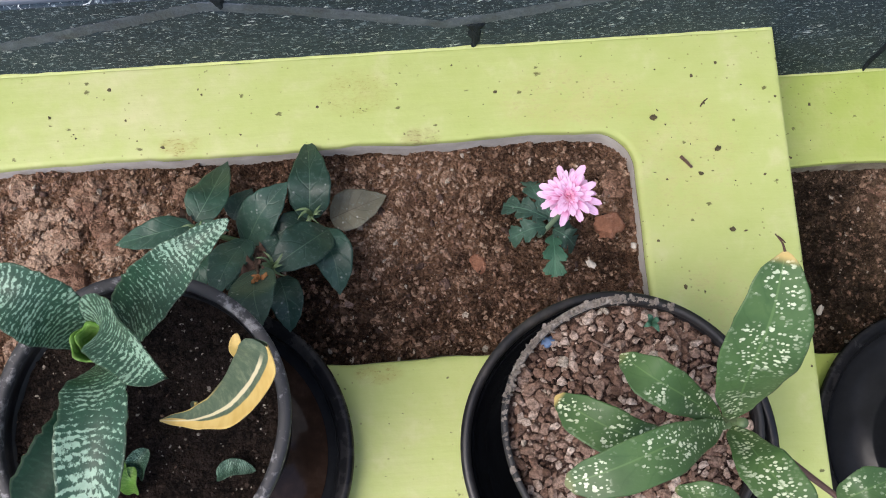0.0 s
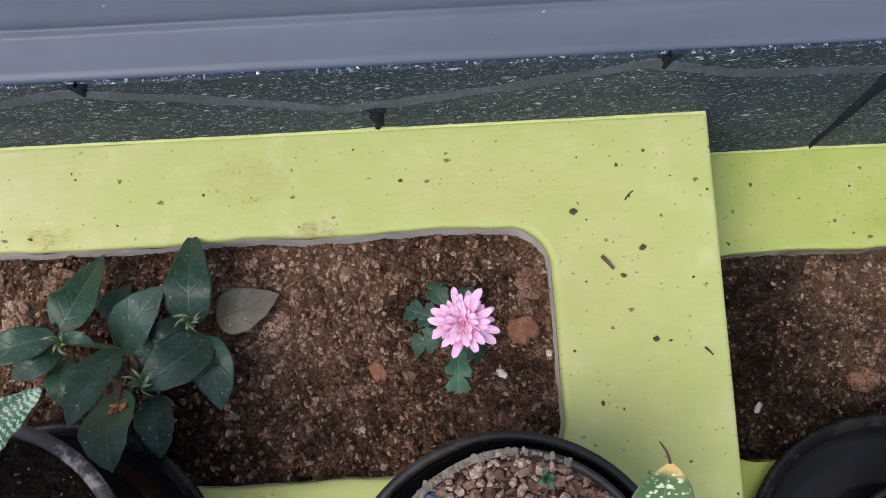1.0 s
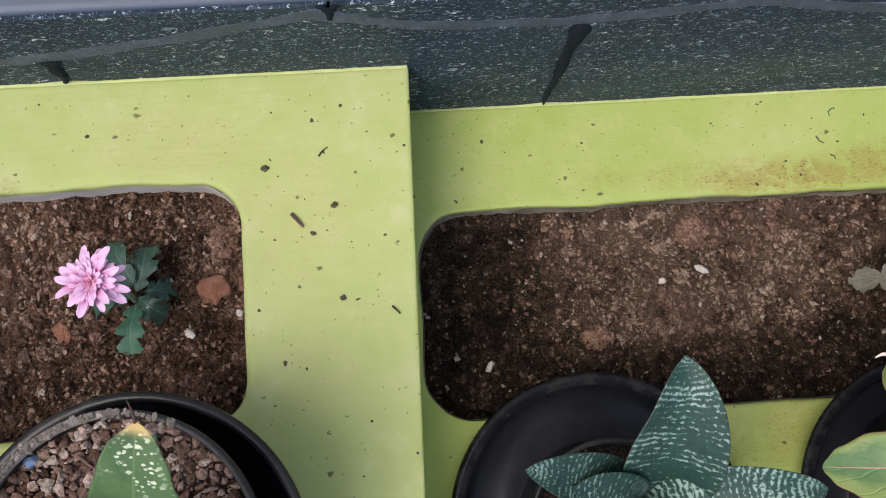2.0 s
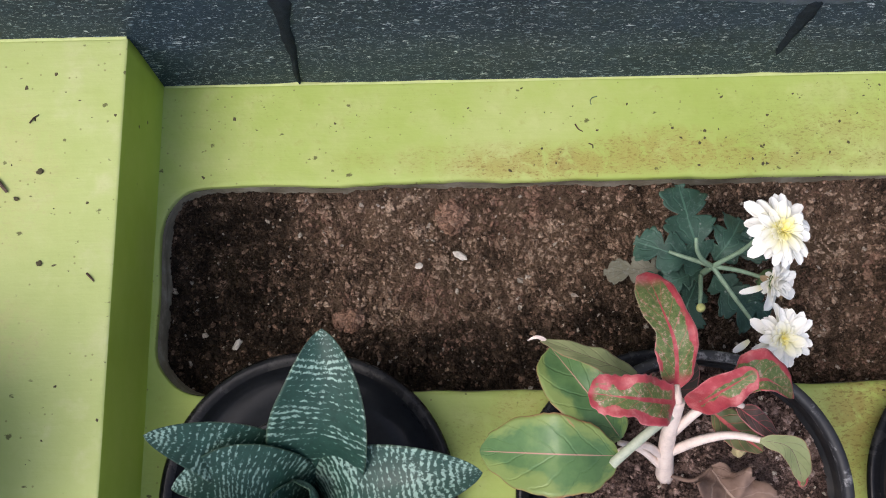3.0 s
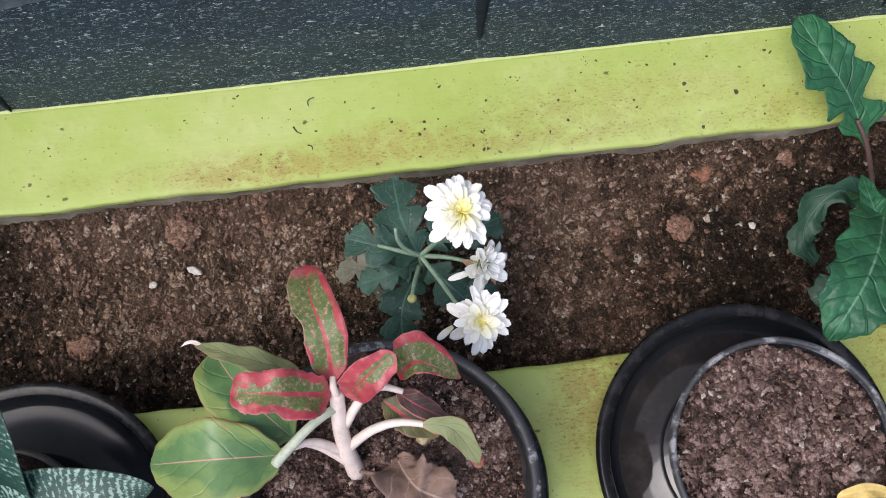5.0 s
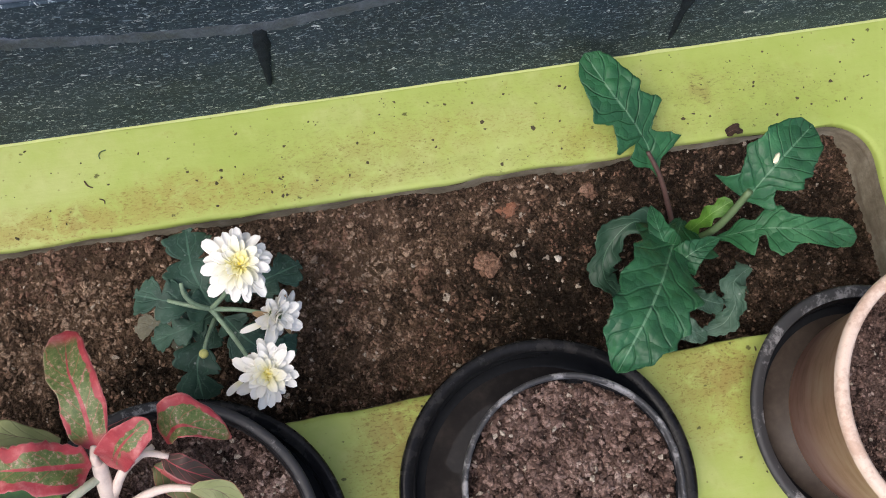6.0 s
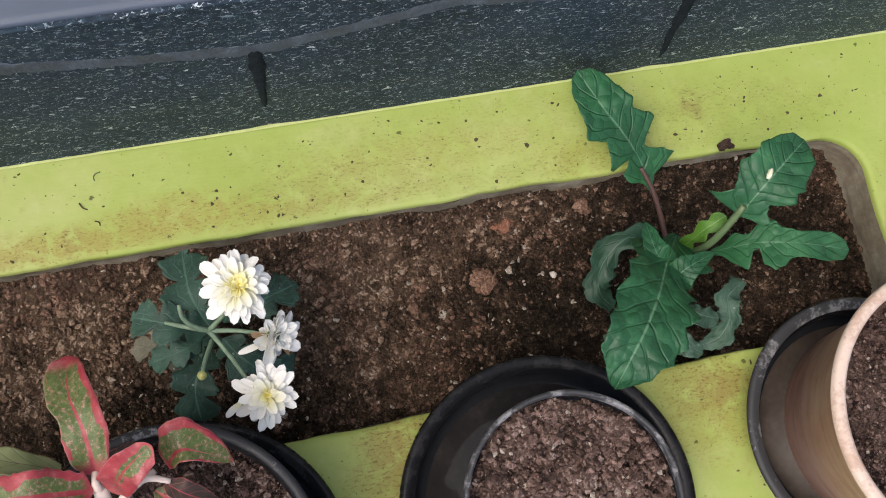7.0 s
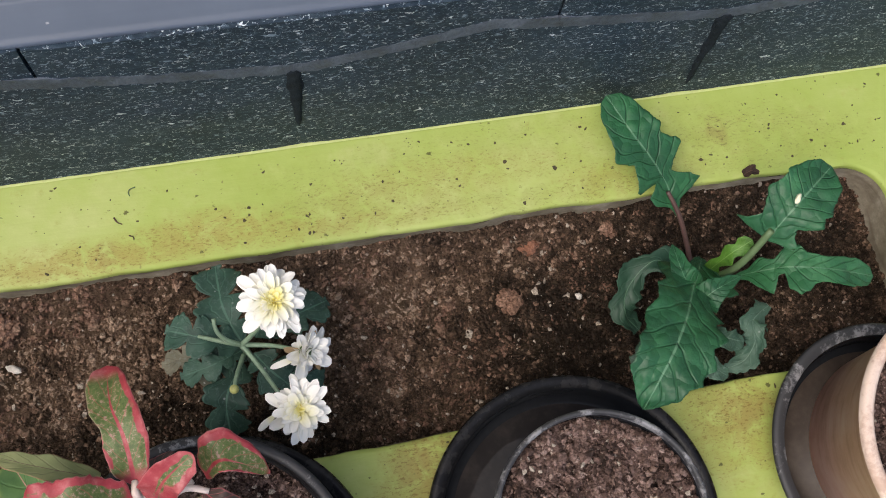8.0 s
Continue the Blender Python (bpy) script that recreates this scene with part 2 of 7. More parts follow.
def crumbs(name, *stops, drift=7, blots=(), reach=0.62, spread=0.70, power=1.5, pale=0.976):
    """Loose crumbs: each takes its own tone, drawn darker or drier by broad patches of damp."""
    k = Mat(name, rough=0.92, spec=0.2)
    own = k.per_island()
    near = k.math("MULTIPLY", k.math("SUBTRACT", k.noise(k.obj, 140, 3, 0.6), 0.5), 0.5)
    v = k.math("ADD", k.math("MULTIPLY", k.math("POWER", own, power), spread), k.math("MULTIPLY", k.math("SUBTRACT", dryness(k, drift, blots), 0.2), reach), clamp=True)
    v = k.math("ADD", v, near, clamp=True)
    col = k.ramp(v, *stops)
    if blots:
        rust = k.math("MULTIPLY", k.step(k.noise(k.obj, 15, 3, 0.6), 0.47, 0.62), k.step(v, 0.25, 0.6))
        col = k.mix(k.math("MULTIPLY", rust, 0.55), col, (0.27, 0.140, 0.100))
    col = k.mix(k.math("MULTIPLY", k.step(own, 0.935, 0.94), 0.4), col, (0.28, 0.18, 0.12))
    col = k.mix(k.step(own, pale, pale + 0.004, 0.0, 0.85), col, (0.60, 0.53, 0.43))
    f = k.noise(k.obj, 520, 4, 0.75)
    col = k.mix(k.step(f, 0.35, 0.62, 0.65, 0.0), col, (0.025, 0.018, 0.011))
    return k.done(col, f, 0.8, 0.002)


SOIL_L = earth("garden_soil_upper", (0.029, 0.0162, 0.0105), (0.112, 0.0625, 0.0385), (0.40, 0.238, 0.148), 7, DRY_L)
SOIL_R = earth("garden_soil_lower", (0.027, 0.0190, 0.0125), (0.085, 0.056, 0.036), (0.30, 0.20, 0.132), 6, DRY_SHADE_R, moss=0.35)
SOIL_P = earth("potting_soil", (0.026, 0.0165, 0.0135), (0.112, 0.070, 0.056), (0.32, 0.215, 0.175), 30)
CRUMB_L = crumbs("soil_crumbs_upper", (0.0, (0.031, 0.0177, 0.011)), (0.36, (0.140, 0.080, 0.051)), (0.68, (0.37, 0.232, 0.157)), (1.0, (0.57, 0.41, 0.30)), blots=DRY_L, reach=0.8, spread=0.80, power=2.6)
CRUMB_R = crumbs("soil_crumbs_lower", (0.0, (0.028, 0.0195, 0.0130)), (0.34, (0.092, 0.059, 0.038)), (0.66, (0.29, 0.187, 0.126)), (1.0, (0.48, 0.35, 0.25)), drift=6, blots=DRY_SHADE_R, reach=0.8, spread=0.74, power=2.6, pale=0.974)
CLOD = crumbs("pale_clod", (0.0, (0.17, 0.095, 0.062)), (0.4, (0.38, 0.225, 0.155)), (1.0, (0.62, 0.44, 0.33)), drift=40, reach=0.35, spread=0.55, power=1.2, pale=0.99)
CRUMB_P = crumbs("potting_crumbs", (0.0, (0.028, 0.018, 0.0145)), (0.35, (0.172, 0.108, 0.088)), (0.7, (0.38, 0.26, 0.217)), (1.0, (0.56, 0.455, 0.40)), drift=25, reach=0.7, spread=0.62, power=1.6)
SOIL_D = earth("dark_potting_soil", (0.012, 0.0088, 0.007), (0.030, 0.021, 0.016), (0.08, 0.056, 0.044), 30)
CRUMB_D = crumbs("dark_compost", (0.0, (0.016, 0.011, 0.009)), (0.6, (0.042, 0.028, 0.022)), (1.0, (0.12, 0.083, 0.066)), drift=25, reach=0.4, pale=0.955)
PEBBLE = crumbs("gravel", (0.0, (0.11, 0.062, 0.043)), (0.32, (0.25, 0.152, 0.110)), (0.66, (0.44, 0.310, 0.240)), (1.0, (0.78, 0.66, 0.56)), drift=30, reach=0.4, spread=0.85, power=1.0)
CONCRETE = concrete("bare_concrete", (0.13, 0.110, 0.078), (0.29, 0.255, 0.185), (0.56, 0.52, 0.42), 0.5)
CONCRETE_PALE = concrete("pale_bare_concrete", (0.42, 0.39, 0.35), (0.58, 0.56, 0.52), (0.70, 0.68, 0.65), 0.2)
GRANITE = granite()
# Paler than the planter paint: the edge highlight is put into this colour.
PAINT_RIDGE = plain("highlit_lime_ridge", (0.54, 0.61, 0.24), 0.5, 0.15, 60, bump=0.2)
GROUT = plain("cement_grout", (0.085, 0.105, 0.132), 0.70, 0.55, 60, bump=0.7, depth=0.003, other=(0.17, 0.20, 0.235))
MASTIC = plain("black_mastic", (0.033, 0.043, 0.053), 0.95, 0.5, 160, spec=0.08, bump=1.0, depth=0.004)
GROUND = plain("ground_concrete", (0.26, 0.25, 0.23), 0.85, 0.3, 3)
WALL = plain("wall_plaster", (0.55, 0.55, 0.53), 0.8, 0.1, 4)
BLACK = plain("black_plastic", (0.015, 0.0165, 0.0190), 0.16, 0.3, 40, spec=0.15, bump=0.03)
BLACK_LIP = plain("scuffed_black_lip", (0.012, 0.0125, 0.014), 0.26, 0.5, 60, spec=0.22, bump=0.15, other=(0.040, 0.038, 0.036))
BLACK_DULL = plain("dusty_black_plastic", (0.013, 0.0135, 0.015), 0.34, 0.5, 25, bump=0.2, other=(0.055, 0.050, 0.045))


def worn_rim(name, base, worn, amount, side=None):
    k = Mat(name, rough=0.55)
    n, m = k.noise(k.obj, 42, 6, 0.7), k.noise(k.obj, 260, 4, 0.7)
    v = k.math("ADD", k.math("MULTIPLY", n, 0.7), k.math("MULTIPLY", m, 0.3))
    if side:
        v = k.math("ADD", v, k.math("MULTIPLY", k.math("SUBTRACT", k.blot(*side), 0.45), 0.24))
    col = k.mix(k.step(v, 0.60 - amount, 0.66 - amount * 0.6), base, worn)
    return k.done(col, m, 0.4, 0.001)


RIM_GREY = worn_rim("worn_black_rim", (0.040, 0.041, 0.044), (0.26, 0.26, 0.265), 0.10)
# Grey patches on this rim paint in highlights along with the scuffs.
RIM_DARK = worn_rim("scuffed_highlit_black_rim", (0.022, 0.023, 0.026), (0.24, 0.24, 0.24), 0.085)
RIM_DUST = worn_rim("mud_crusted_rim", (0.020, 0.020, 0.021), (0.33, 0.30, 0.265), 0.07, (-0.045, 0.060, 0.075, 0.075))
RIM_CLAY = worn_rim("pale_clay_rim", (0.60, 0.42, 0.32), (0.78, 0.62, 0.51), 0.20)


def clay():
    k = Mat("brown_clay", rough=0.62, spec=0.3)
    x, y, z = k.split(k.obj)
    n = k.noise(k.obj, 26, 5, 0.65)
    s = k.noise(k.scaled(k.obj, 20, 20, 140), 1.0, 4, 0.6)
    col = k.ramp(k.math("ADD", k.math("MULTIPLY", n, 0.5), k.math("MULTIPLY", s, 0.5)), (0.3, (0.50, 0.26, 0.165)), (0.5, (0.70, 0.42, 0.30)), (0.7, (0.78, 0.56, 0.44)))
    return k.done(col, s, 0.25, 0.001)


CLAY = clay()


def sill_paint():
    k = Mat("grey_sill_coat", rough=0.45, spec=0.4)
    n = k.noise(k.obj, 14, 4)
    s = k.noise(k.scaled(k.obj, 4, 60, 60), 1.0, 4)
    col = k.ramp(k.math("ADD", k.math("MULTIPLY", n, 0.5), k.math("MULTIPLY", s, 0.5)), (0.3, (0.082, 0.106, 0.146)), (0.7, (0.116, 0.145, 0.192)))
    d, c = k.cells(k.scaled(k.obj, 1, 1.2, 1.2), 90)
    r, _, _ = k.split(c)
    spot = k.math("MULTIPLY", k.step(k.math("ADD", d, k.math("MULTIPLY", k.noise(k.obj, 300, 3), 0.2)), 0.16, 0.24, 1.0, 0.0), k.step(r, 0.93, 0.95))
    col = k.mix(k.math("MULTIPLY", spot, 0.5), col, (0.62, 0.62, 0.62))
    return k.done(col, n, 0.1, 0.002)


SILL = sill_paint()


# Leaves carry (u, v): u runs from stalk to tip, v across, with 0.5 on the midrib.
def leaf_coords(k):
    u, v, _ = k.split(k.uv)
    side = k.math("ABSOLUTE", k.math("SUBTRACT", v, 0.5))
    return u, v, k.math("MULTIPLY", side, 2.0)


def veins(k, u, a, count, slant, sharp=0.10, sway=0.9):
    """Side veins that leave the midrib at a slant."""
    sway = k.math("MULTIPLY", k.noise(k.obj, 60, 3), sway)
    w = k.math("FRACT", k.math("ADD", sway, k.math("SUBTRACT", k.math("MULTIPLY", u, count), k.math("MULTIPLY", a, slant))))
    w = k.math("ABSOLUTE", k.math("SUBTRACT", w, 0.5))
    return k.step(w, 0.0, sharp, 1.0, 0.0)


def leaf_green(name, lo, mid, hi, rough, rib, rib_wide=0.05, count=7, slant=1.6, vein=0.35, dust=0.0, edge=None, pucker=0.5, sway=0.9, edge_at=0.92, blister=0.0, margin=None):
    k = Mat(name, rough=rough, spec=0.4)
    u, v, a = leaf_coords(k)
    n = k.noise(k.obj, 45, 4, 0.6)
    f = k.noise(k.obj, 260, 4, 0.7)
    tint = k.math("ADD", k.math("MULTIPLY", n, 0.8), k.step(k.per_object(), 0.0, 1.0, 0.0, 0.2))
    col = k.ramp(tint, (0.35, lo), (0.58, mid), (0.82, hi))
    if margin:
        zone = k.noise(k.join(k.math("MULTIPLY", u, 3.0), k.math("MULTIPLY", v, 2.0), k.per_object()), 1.0, 4, 0.65)
        col = k.mix(k.step(k.math("ADD", a, k.math("MULTIPLY", k.math("SUBTRACT", zone, 0.5), 2.2)), 0.45, 0.95, 0.0, 0.8), col, margin)
    vn = veins(k, u, a, count, slant, sway=sway)
    col = k.mix(k.math("MULTIPLY", vn, vein), col, rib)
    col = k.mix(k.step(a, rib_wide * 0.5, rib_wide, 0.9, 0.0), col, rib)
    if dust:
        col = k.mix(k.math("MULTIPLY", k.step(f, 0.5, 0.72), dust), col, (0.34, 0.40, 0.38))
        d, c = k.cells(k.obj, 240)
        r, _, _ = k.split(c)
        col = k.mix(k.math("MULTIPLY", k.math("MULTIPLY", k.step(d, 0.1, 0.3, 1, 0), k.step(r, 0.9, 0.94)), dust * 2.2), col, (0.6, 0.62, 0.6))
    if edge:
        col = k.mix(k.step(k.math("ADD", a, k.math("MULTIPLY", n, 0.12)), edge_at, edge_at + 0.10, 0.0, 0.9), col, edge)
    bump = k.math("SUBTRACT", k.math("MULTIPLY", f, 0.25), k.math("MULTIPLY", vn, pucker))
    if blister:
        d, _ = k.cells(k.scaled(k.obj, 1.0, 1.0, 0.6), 120)
        bump = k.math("SUBTRACT", bump, k.math("MULTIPLY", k.math("MULTIPLY", d, d), blister))
    return k.done(col, bump, 0.6 if blister else 0.35, 0.003 if blister else 0.0015, rough=k.step(f, 0.3, 0.7, rough * 0.85, min(1.0, rough * 1.25)))


def snake_leaf(name, dark, pale, cover, freq, fray, gloss=0.4):
    """Fine frayed bands across the leaf, crowded and parted by turns."""
    k = Mat(name, rough=0.46, spec=gloss)
    u, v, a = leaf_coords(k)
    own = k.math("MULTIPLY", k.per_object(), 9.0)
    warp = k.noise(k.join(k.math("MULTIPLY", u, freq * 0.30), k.math("MULTIPLY", v, 3.2), own), 1.0, 4, 0.65)
    tear = k.noise(k.join(k.math("MULTIPLY", u, freq * 1.7), k.math("MULTIPLY", v, fray), own), 1.0, 4, 0.72)
    broad = k.noise(k.join(k.math("MULTIPLY", u, freq * 0.16), k.math("MULTIPLY", v, 0.9), own), 1.0, 3)
    lane = k.math("ADD", k.math("MULTIPLY", u, freq), k.math("ADD", k.math("MULTIPLY", warp, 2.2), k.math("MULTIPLY", k.math("MULTIPLY", a, a), -0.9)))
    wave = k.math("SINE", k.math("MULTIPLY", lane, 6.2832))
    mark = k.math("ADD", k.math("MULTIPLY", wave, 0.22), k.math("ADD", k.math("MULTIPLY", k.math("SUBTRACT", tear, 0.5), 2.3), k.math("MULTIPLY", k.math("SUBTRACT", broad, 0.5), 1.5)))
    m = k.step(mark, cover - 0.12, cover + 0.20)
    g = k.noise(k.obj, 150, 4, 0.7)
    deep = k.ramp(g, (0.3, dark), (0.7, tuple(c * 1.7 for c in dark)))
    col = k.mix(m, deep, k.ramp(g, (0.3, tuple(c * 0.75 for c in pale)), (0.7, pale)))
    col = k.mix(k.step(a, 0.955, 0.99, 0.0, 0.6), col, (0.05, 0.08, 0.045))
    return k.done(col, k.math("ADD", g, k.math("MULTIPLY", m, 0.3)), 0.25, 0.001)


def spotted_leaf(name, dried):
    k = Mat(name, rough=0.45, spec=0.4)
    u, v, a = leaf_coords(k)
    n, f = k.noise(k.obj, 30, 4), k.noise(k.obj, 300, 4, 0.7)
    col = k.ramp(n, (0.35, (0.040, 0.090, 0.028)), (0.6, (0.065, 0.135, 0.042)), (0.8, (0.10, 0.18, 0.055)))
    col = k.mix(k.math("MULTIPLY", veins(k, u, a, 6, 1.4), 0.25), col, (0.03, 0.085, 0.02))
    warp = k.math("MULTIPLY", k.math("SUBTRACT", f, 0.5), 0.9)
    inner = k.step(a, 0.45, 0.95, 1.0, 0.12)
    for s, lo, pick in ((310, 0.36, 0.50), (520, 0.42, 0.45), (190, 0.27, 0.80)):
        d, c = k.cells(k.scaled(k.obj, 0.75, 1.15, 1.0), s)
        r, _, _ = k.split(c)
        spot = k.math("MULTIPLY", k.step(k.math("ADD", d, warp), lo * 0.75, lo, 1.0, 0.0), k.step(r, pick, pick + 0.02))
        spot = k.math("MULTIPLY", k.math("MULTIPLY", spot, inner), k.step(k.noise(k.obj, 38, 3), 0.38, 0.56))
        col = k.mix(spot, col, (0.62, 0.70, 0.50))
    col = k.mix(k.step(a, 0.02, 0.05, 0.6, 0.0), col, (0.12, 0.22, 0.07))
    col = k.mix(k.step(k.math("ADD", u, k.math("MULTIPLY", n, 0.05)), 0.925, 0.985, 0.0, dried), col, (0.58, 0.43, 0.15))
    return k.done(col, f, 0.2, 0.001)


def red_leaf(name, margin):
    k = Mat(name, rough=0.42, spec=0.4)
    u, v, a = leaf_coords(k)
    own = k.per_object()
    n, f = k.noise(k.obj, 85, 5, 0.65), k.noise(k.obj, 330, 4, 0.75)
    big = k.noise(k.join(k.math("MULTIPLY", u, 3.0), k.math("MULTIPLY", v, 2.2), k.math("MULTIPLY", own, 20.0)), 1.0, 3, 0.6)
    green = k.ramp(f, (0.3, (0.045, 0.086, 0.022)), (0.5, (0.110, 0.155, 0.044)), (0.72, (0.25, 0.19, 0.10)))
    red = k.ramp(n, (0.3, (0.27, 0.024, 0.036)), (0.52, (0.37, 0.052, 0.062)), (0.75, (0.55, 0.20, 0.19)))
    skew = k.math("MULTIPLY", k.math("SUBTRACT", v, 0.5), k.step(own, 0.0, 1.0, -0.45, 0.45))
    w = k.math("ADD", k.math("ADD", a, skew), k.math("ADD", k.math("MULTIPLY", k.math("SUBTRACT", big, 0.5), 1.9), k.math("MULTIPLY", k.math("SUBTRACT", n, 0.5), 0.3)))
    m = k.step(w, margin, margin + 0.10, 1.0, 0.0)
    rib = k.math("ADD", a, k.math("MULTIPLY", u, 0.16))
    m = k.math("MULTIPLY", m, k.step(k.math("ADD", rib, k.math("MULTIPLY", k.math("SUBTRACT", n, 0.5), 0.12)), 0.13, 0.17))
    m = k.math("MULTIPLY", m, k.step(k.math("ADD", u, k.math("MULTIPLY", n, 0.2)), 0.16, 0.26))
    m = k.math("MULTIPLY", m, k.step(k.math("ADD", u, k.math("MULTIPLY", own, 0.12)), 0.93, 1.03, 1.0, 0.0))
    col = k.mix(m, red, green)
    col = k.mix(k.math("MULTIPLY", k.math("MULTIPLY", k.step(f, 0.56, 0.62), m), 0.5), col, (0.55, 0.32, 0.29))
    col = k.mix(k.math("MULTIPLY", k.math("MULTIPLY", veins(k, u, a, 7, 1.8, 0.07), m), 0.45), col, (0.45, 0.09, 0.09))
    col = k.mix(k.step(k.math("ADD", a, k.math("MULTIPLY", f, 0.06)), 0.96, 1.02, 0.0, 0.25), col, (0.66, 0.36, 0.34))
    return k.done(col, k.math("ADD", f, n), 0.3, 0.001)


LEAF_DUSTY = leaf_green("dusty_dark_leaf", (0.018, 0.048, 0.034), (0.033, 0.082, 0.060), (0.068, 0.128, 0.098), 0.40, (0.07, 0.13, 0.09), 0.03, 5, 1.2, 0.12, dust=0.16)
LEAF_DUSTY_L = leaf_green("dusty_young_leaf", (0.022, 0.062, 0.040), (0.040, 0.10, 0.066), (0.075, 0.15, 0.105), 0.40, (0.10, 0.18, 0.12), 0.03, 5, 1.2, 0.14, dust=0.14)
LEAF_MUM = leaf_green("mum_leaf", (0.024, 0.060, 0.042), (0.040, 0.095, 0.066), (0.075, 0.15, 0.105), 0.55, (0.08, 0.17, 0.12), 0.06, 3.2, 1.5, 0.30, dust=0.16)
LEAF_MUM_L = leaf_green("young_mum_leaf", (0.03, 0.09, 0.055), (0.05, 0.14, 0.085), (0.085, 0.20, 0.12), 0.55, (0.10, 0.22, 0.14), 0.05, 5, 1.5, 0.3)
LEAF_WEED = leaf_green("weed_leaf", (0.018, 0.088, 0.036), (0.032, 0.145, 0.056), (0.066, 0.22, 0.092), 0.42, (0.13, 0.26, 0.15), 0.04, 8, 1.5, 0.07, pucker=0.8, sway=0.25, blister=1.0)
LEAF_WEED_D = leaf_green("shaded_weed_leaf", (0.020, 0.060, 0.034), (0.030, 0.085, 0.050), (0.06, 0.13, 0.08), 0.5, (0.10, 0.19, 0.12), 0.04, 8, 1.5, 0.22, sway=0.3)
LEAF_WEED_G = leaf_green("dusty_grey_green_leaf", (0.035, 0.085, 0.052), (0.065, 0.135, 0.09), (0.13, 0.21, 0.15), 0.55, (0.14, 0.22, 0.16), 0.05, 8, 1.5, 0.25, dust=0.10)
LEAF_WEED_Y = leaf_green("young_weed_leaf", (0.06, 0.16, 0.02), (0.10, 0.24, 0.03), (0.15, 0.32, 0.05), 0.5, (0.2, 0.36, 0.1), 0.05, 8, 1.5, 0.3)
LEAF_GREEN = leaf_green("red_edged_green_leaf", (0.06, 0.135, 0.05), (0.105, 0.20, 0.07), (0.20, 0.30, 0.10), 0.36, (0.52, 0.26, 0.22), 0.022, 6, 1.8, 0.0, edge=(0.40, 0.13, 0.08), edge_at=0.995, margin=(0.24, 0.31, 0.09))
LEAF_BACK = leaf_green("pale_leaf_underside", (0.15, 0.18, 0.07), (0.22, 0.25, 0.11), (0.30, 0.31, 0.15), 0.5, (0.10, 0.05, 0.05), 0.03, 6, 1.6, 0.25, edge=(0.36, 0.12, 0.09), edge_at=0.99)
LEAF_BROWN = leaf_green("brownish_red_ribbed_leaf", (0.07, 0.085, 0.03), (0.15, 0.15, 0.06), (0.27, 0.21, 0.11), 0.42, (0.46, 0.085, 0.09), 0.16, 6, 1.6, 0.35, edge=(0.40, 0.12, 0.11), edge_at=0.98)
LEAF_PURPLE = leaf_green("purplish_leaf", (0.05, 0.04, 0.03), (0.10, 0.055, 0.045), (0.19, 0.08, 0.07), 0.45, (0.42, 0.08, 0.09), 0.06, 6, 1.6, 0.4, edge=(0.45, 0.15, 0.15))
LEAF_DEAD_D = leaf_green("shrivelled_dark_leaf", (0.045, 0.026, 0.018), (0.09, 0.052, 0.036), (0.16, 0.10, 0.07), 0.8, (0.16, 0.10, 0.07), 0.05, 6, 1.5, 0.2)
LEAF_DEAD = leaf_green("dry_brown_leaf", (0.12, 0.075, 0.055), (0.25, 0.165, 0.125), (0.44, 0.32, 0.26), 0.7, (0.40, 0.30, 0.24), 0.05, 6, 1.5, 0.25)
LEAF_GREY = leaf_green("withered_grey_leaf", (0.10, 0.10, 0.07), (0.16, 0.155, 0.11), (0.25, 0.24, 0.18), 0.6, (0.10, 0.085, 0.06), 0.03, 6, 1.5, 0.2, dust=0.32)
LEAF_RED, LEAF_RED_G, LEAF_SPOT = red_leaf("red_margined_leaf", 0.52), red_leaf("red_edged_mottled_leaf", 0.74), spotted_leaf("white_spotted_leaf", 0.15)
LEAF_SPOT_DRY = spotted_leaf("dry_tipped_spotted_leaf", 0.9)
LEAF_RED_R = red_leaf("bright_red_leaf", 0.24)
SNAKE_DARK = snake_leaf("banded_dark_leaf", (0.014, 0.042, 0.030), (0.31, 0.46, 0.38), 0.20, 34, 17.0)
SNAKE_PALE = snake_leaf("banded_pale_leaf", (0.016, 0.052, 0.030), (0.32, 0.50, 0.37), 0.13, 32, 15.0)
SNAKE_DEEP = snake_leaf("dark_old_leaf", (0.006, 0.022, 0.013), (0.016, 0.046, 0.028), 0.30, 24, 9.0, 0.12)
SNAKE_CUP = snake_leaf("yellow_green_heart_leaf", (0.085, 0.19, 0.03), (0.20, 0.36, 0.09), 0.0, 12, 16.0)
STALK_PALE = plain("pink_white_stalk", (0.76, 0.63, 0.55), 0.4, 0.2, 120, bump=0.2, other=(0.82, 0.72, 0.64))
STALK_GREEN = plain("green_stalk", (0.23, 0.33, 0.22), 0.5, 0.3, 200, bump=0.2)
STALK_DUSTY = plain("pale_green_stalk", (0.46, 0.50, 0.37), 0.45, 0.3, 120, bump=0.2, other=(0.60, 0.56, 0.44))
STALK_PURPLE = plain("purple_stalk", (0.12, 0.07, 0.06), 0.5, 0.3, 200, bump=0.2)
STALK_LEAF = plain("leaf_green_stalk", (0.13, 0.20, 0.09), 0.45, 0.3, 100, bump=0.2)


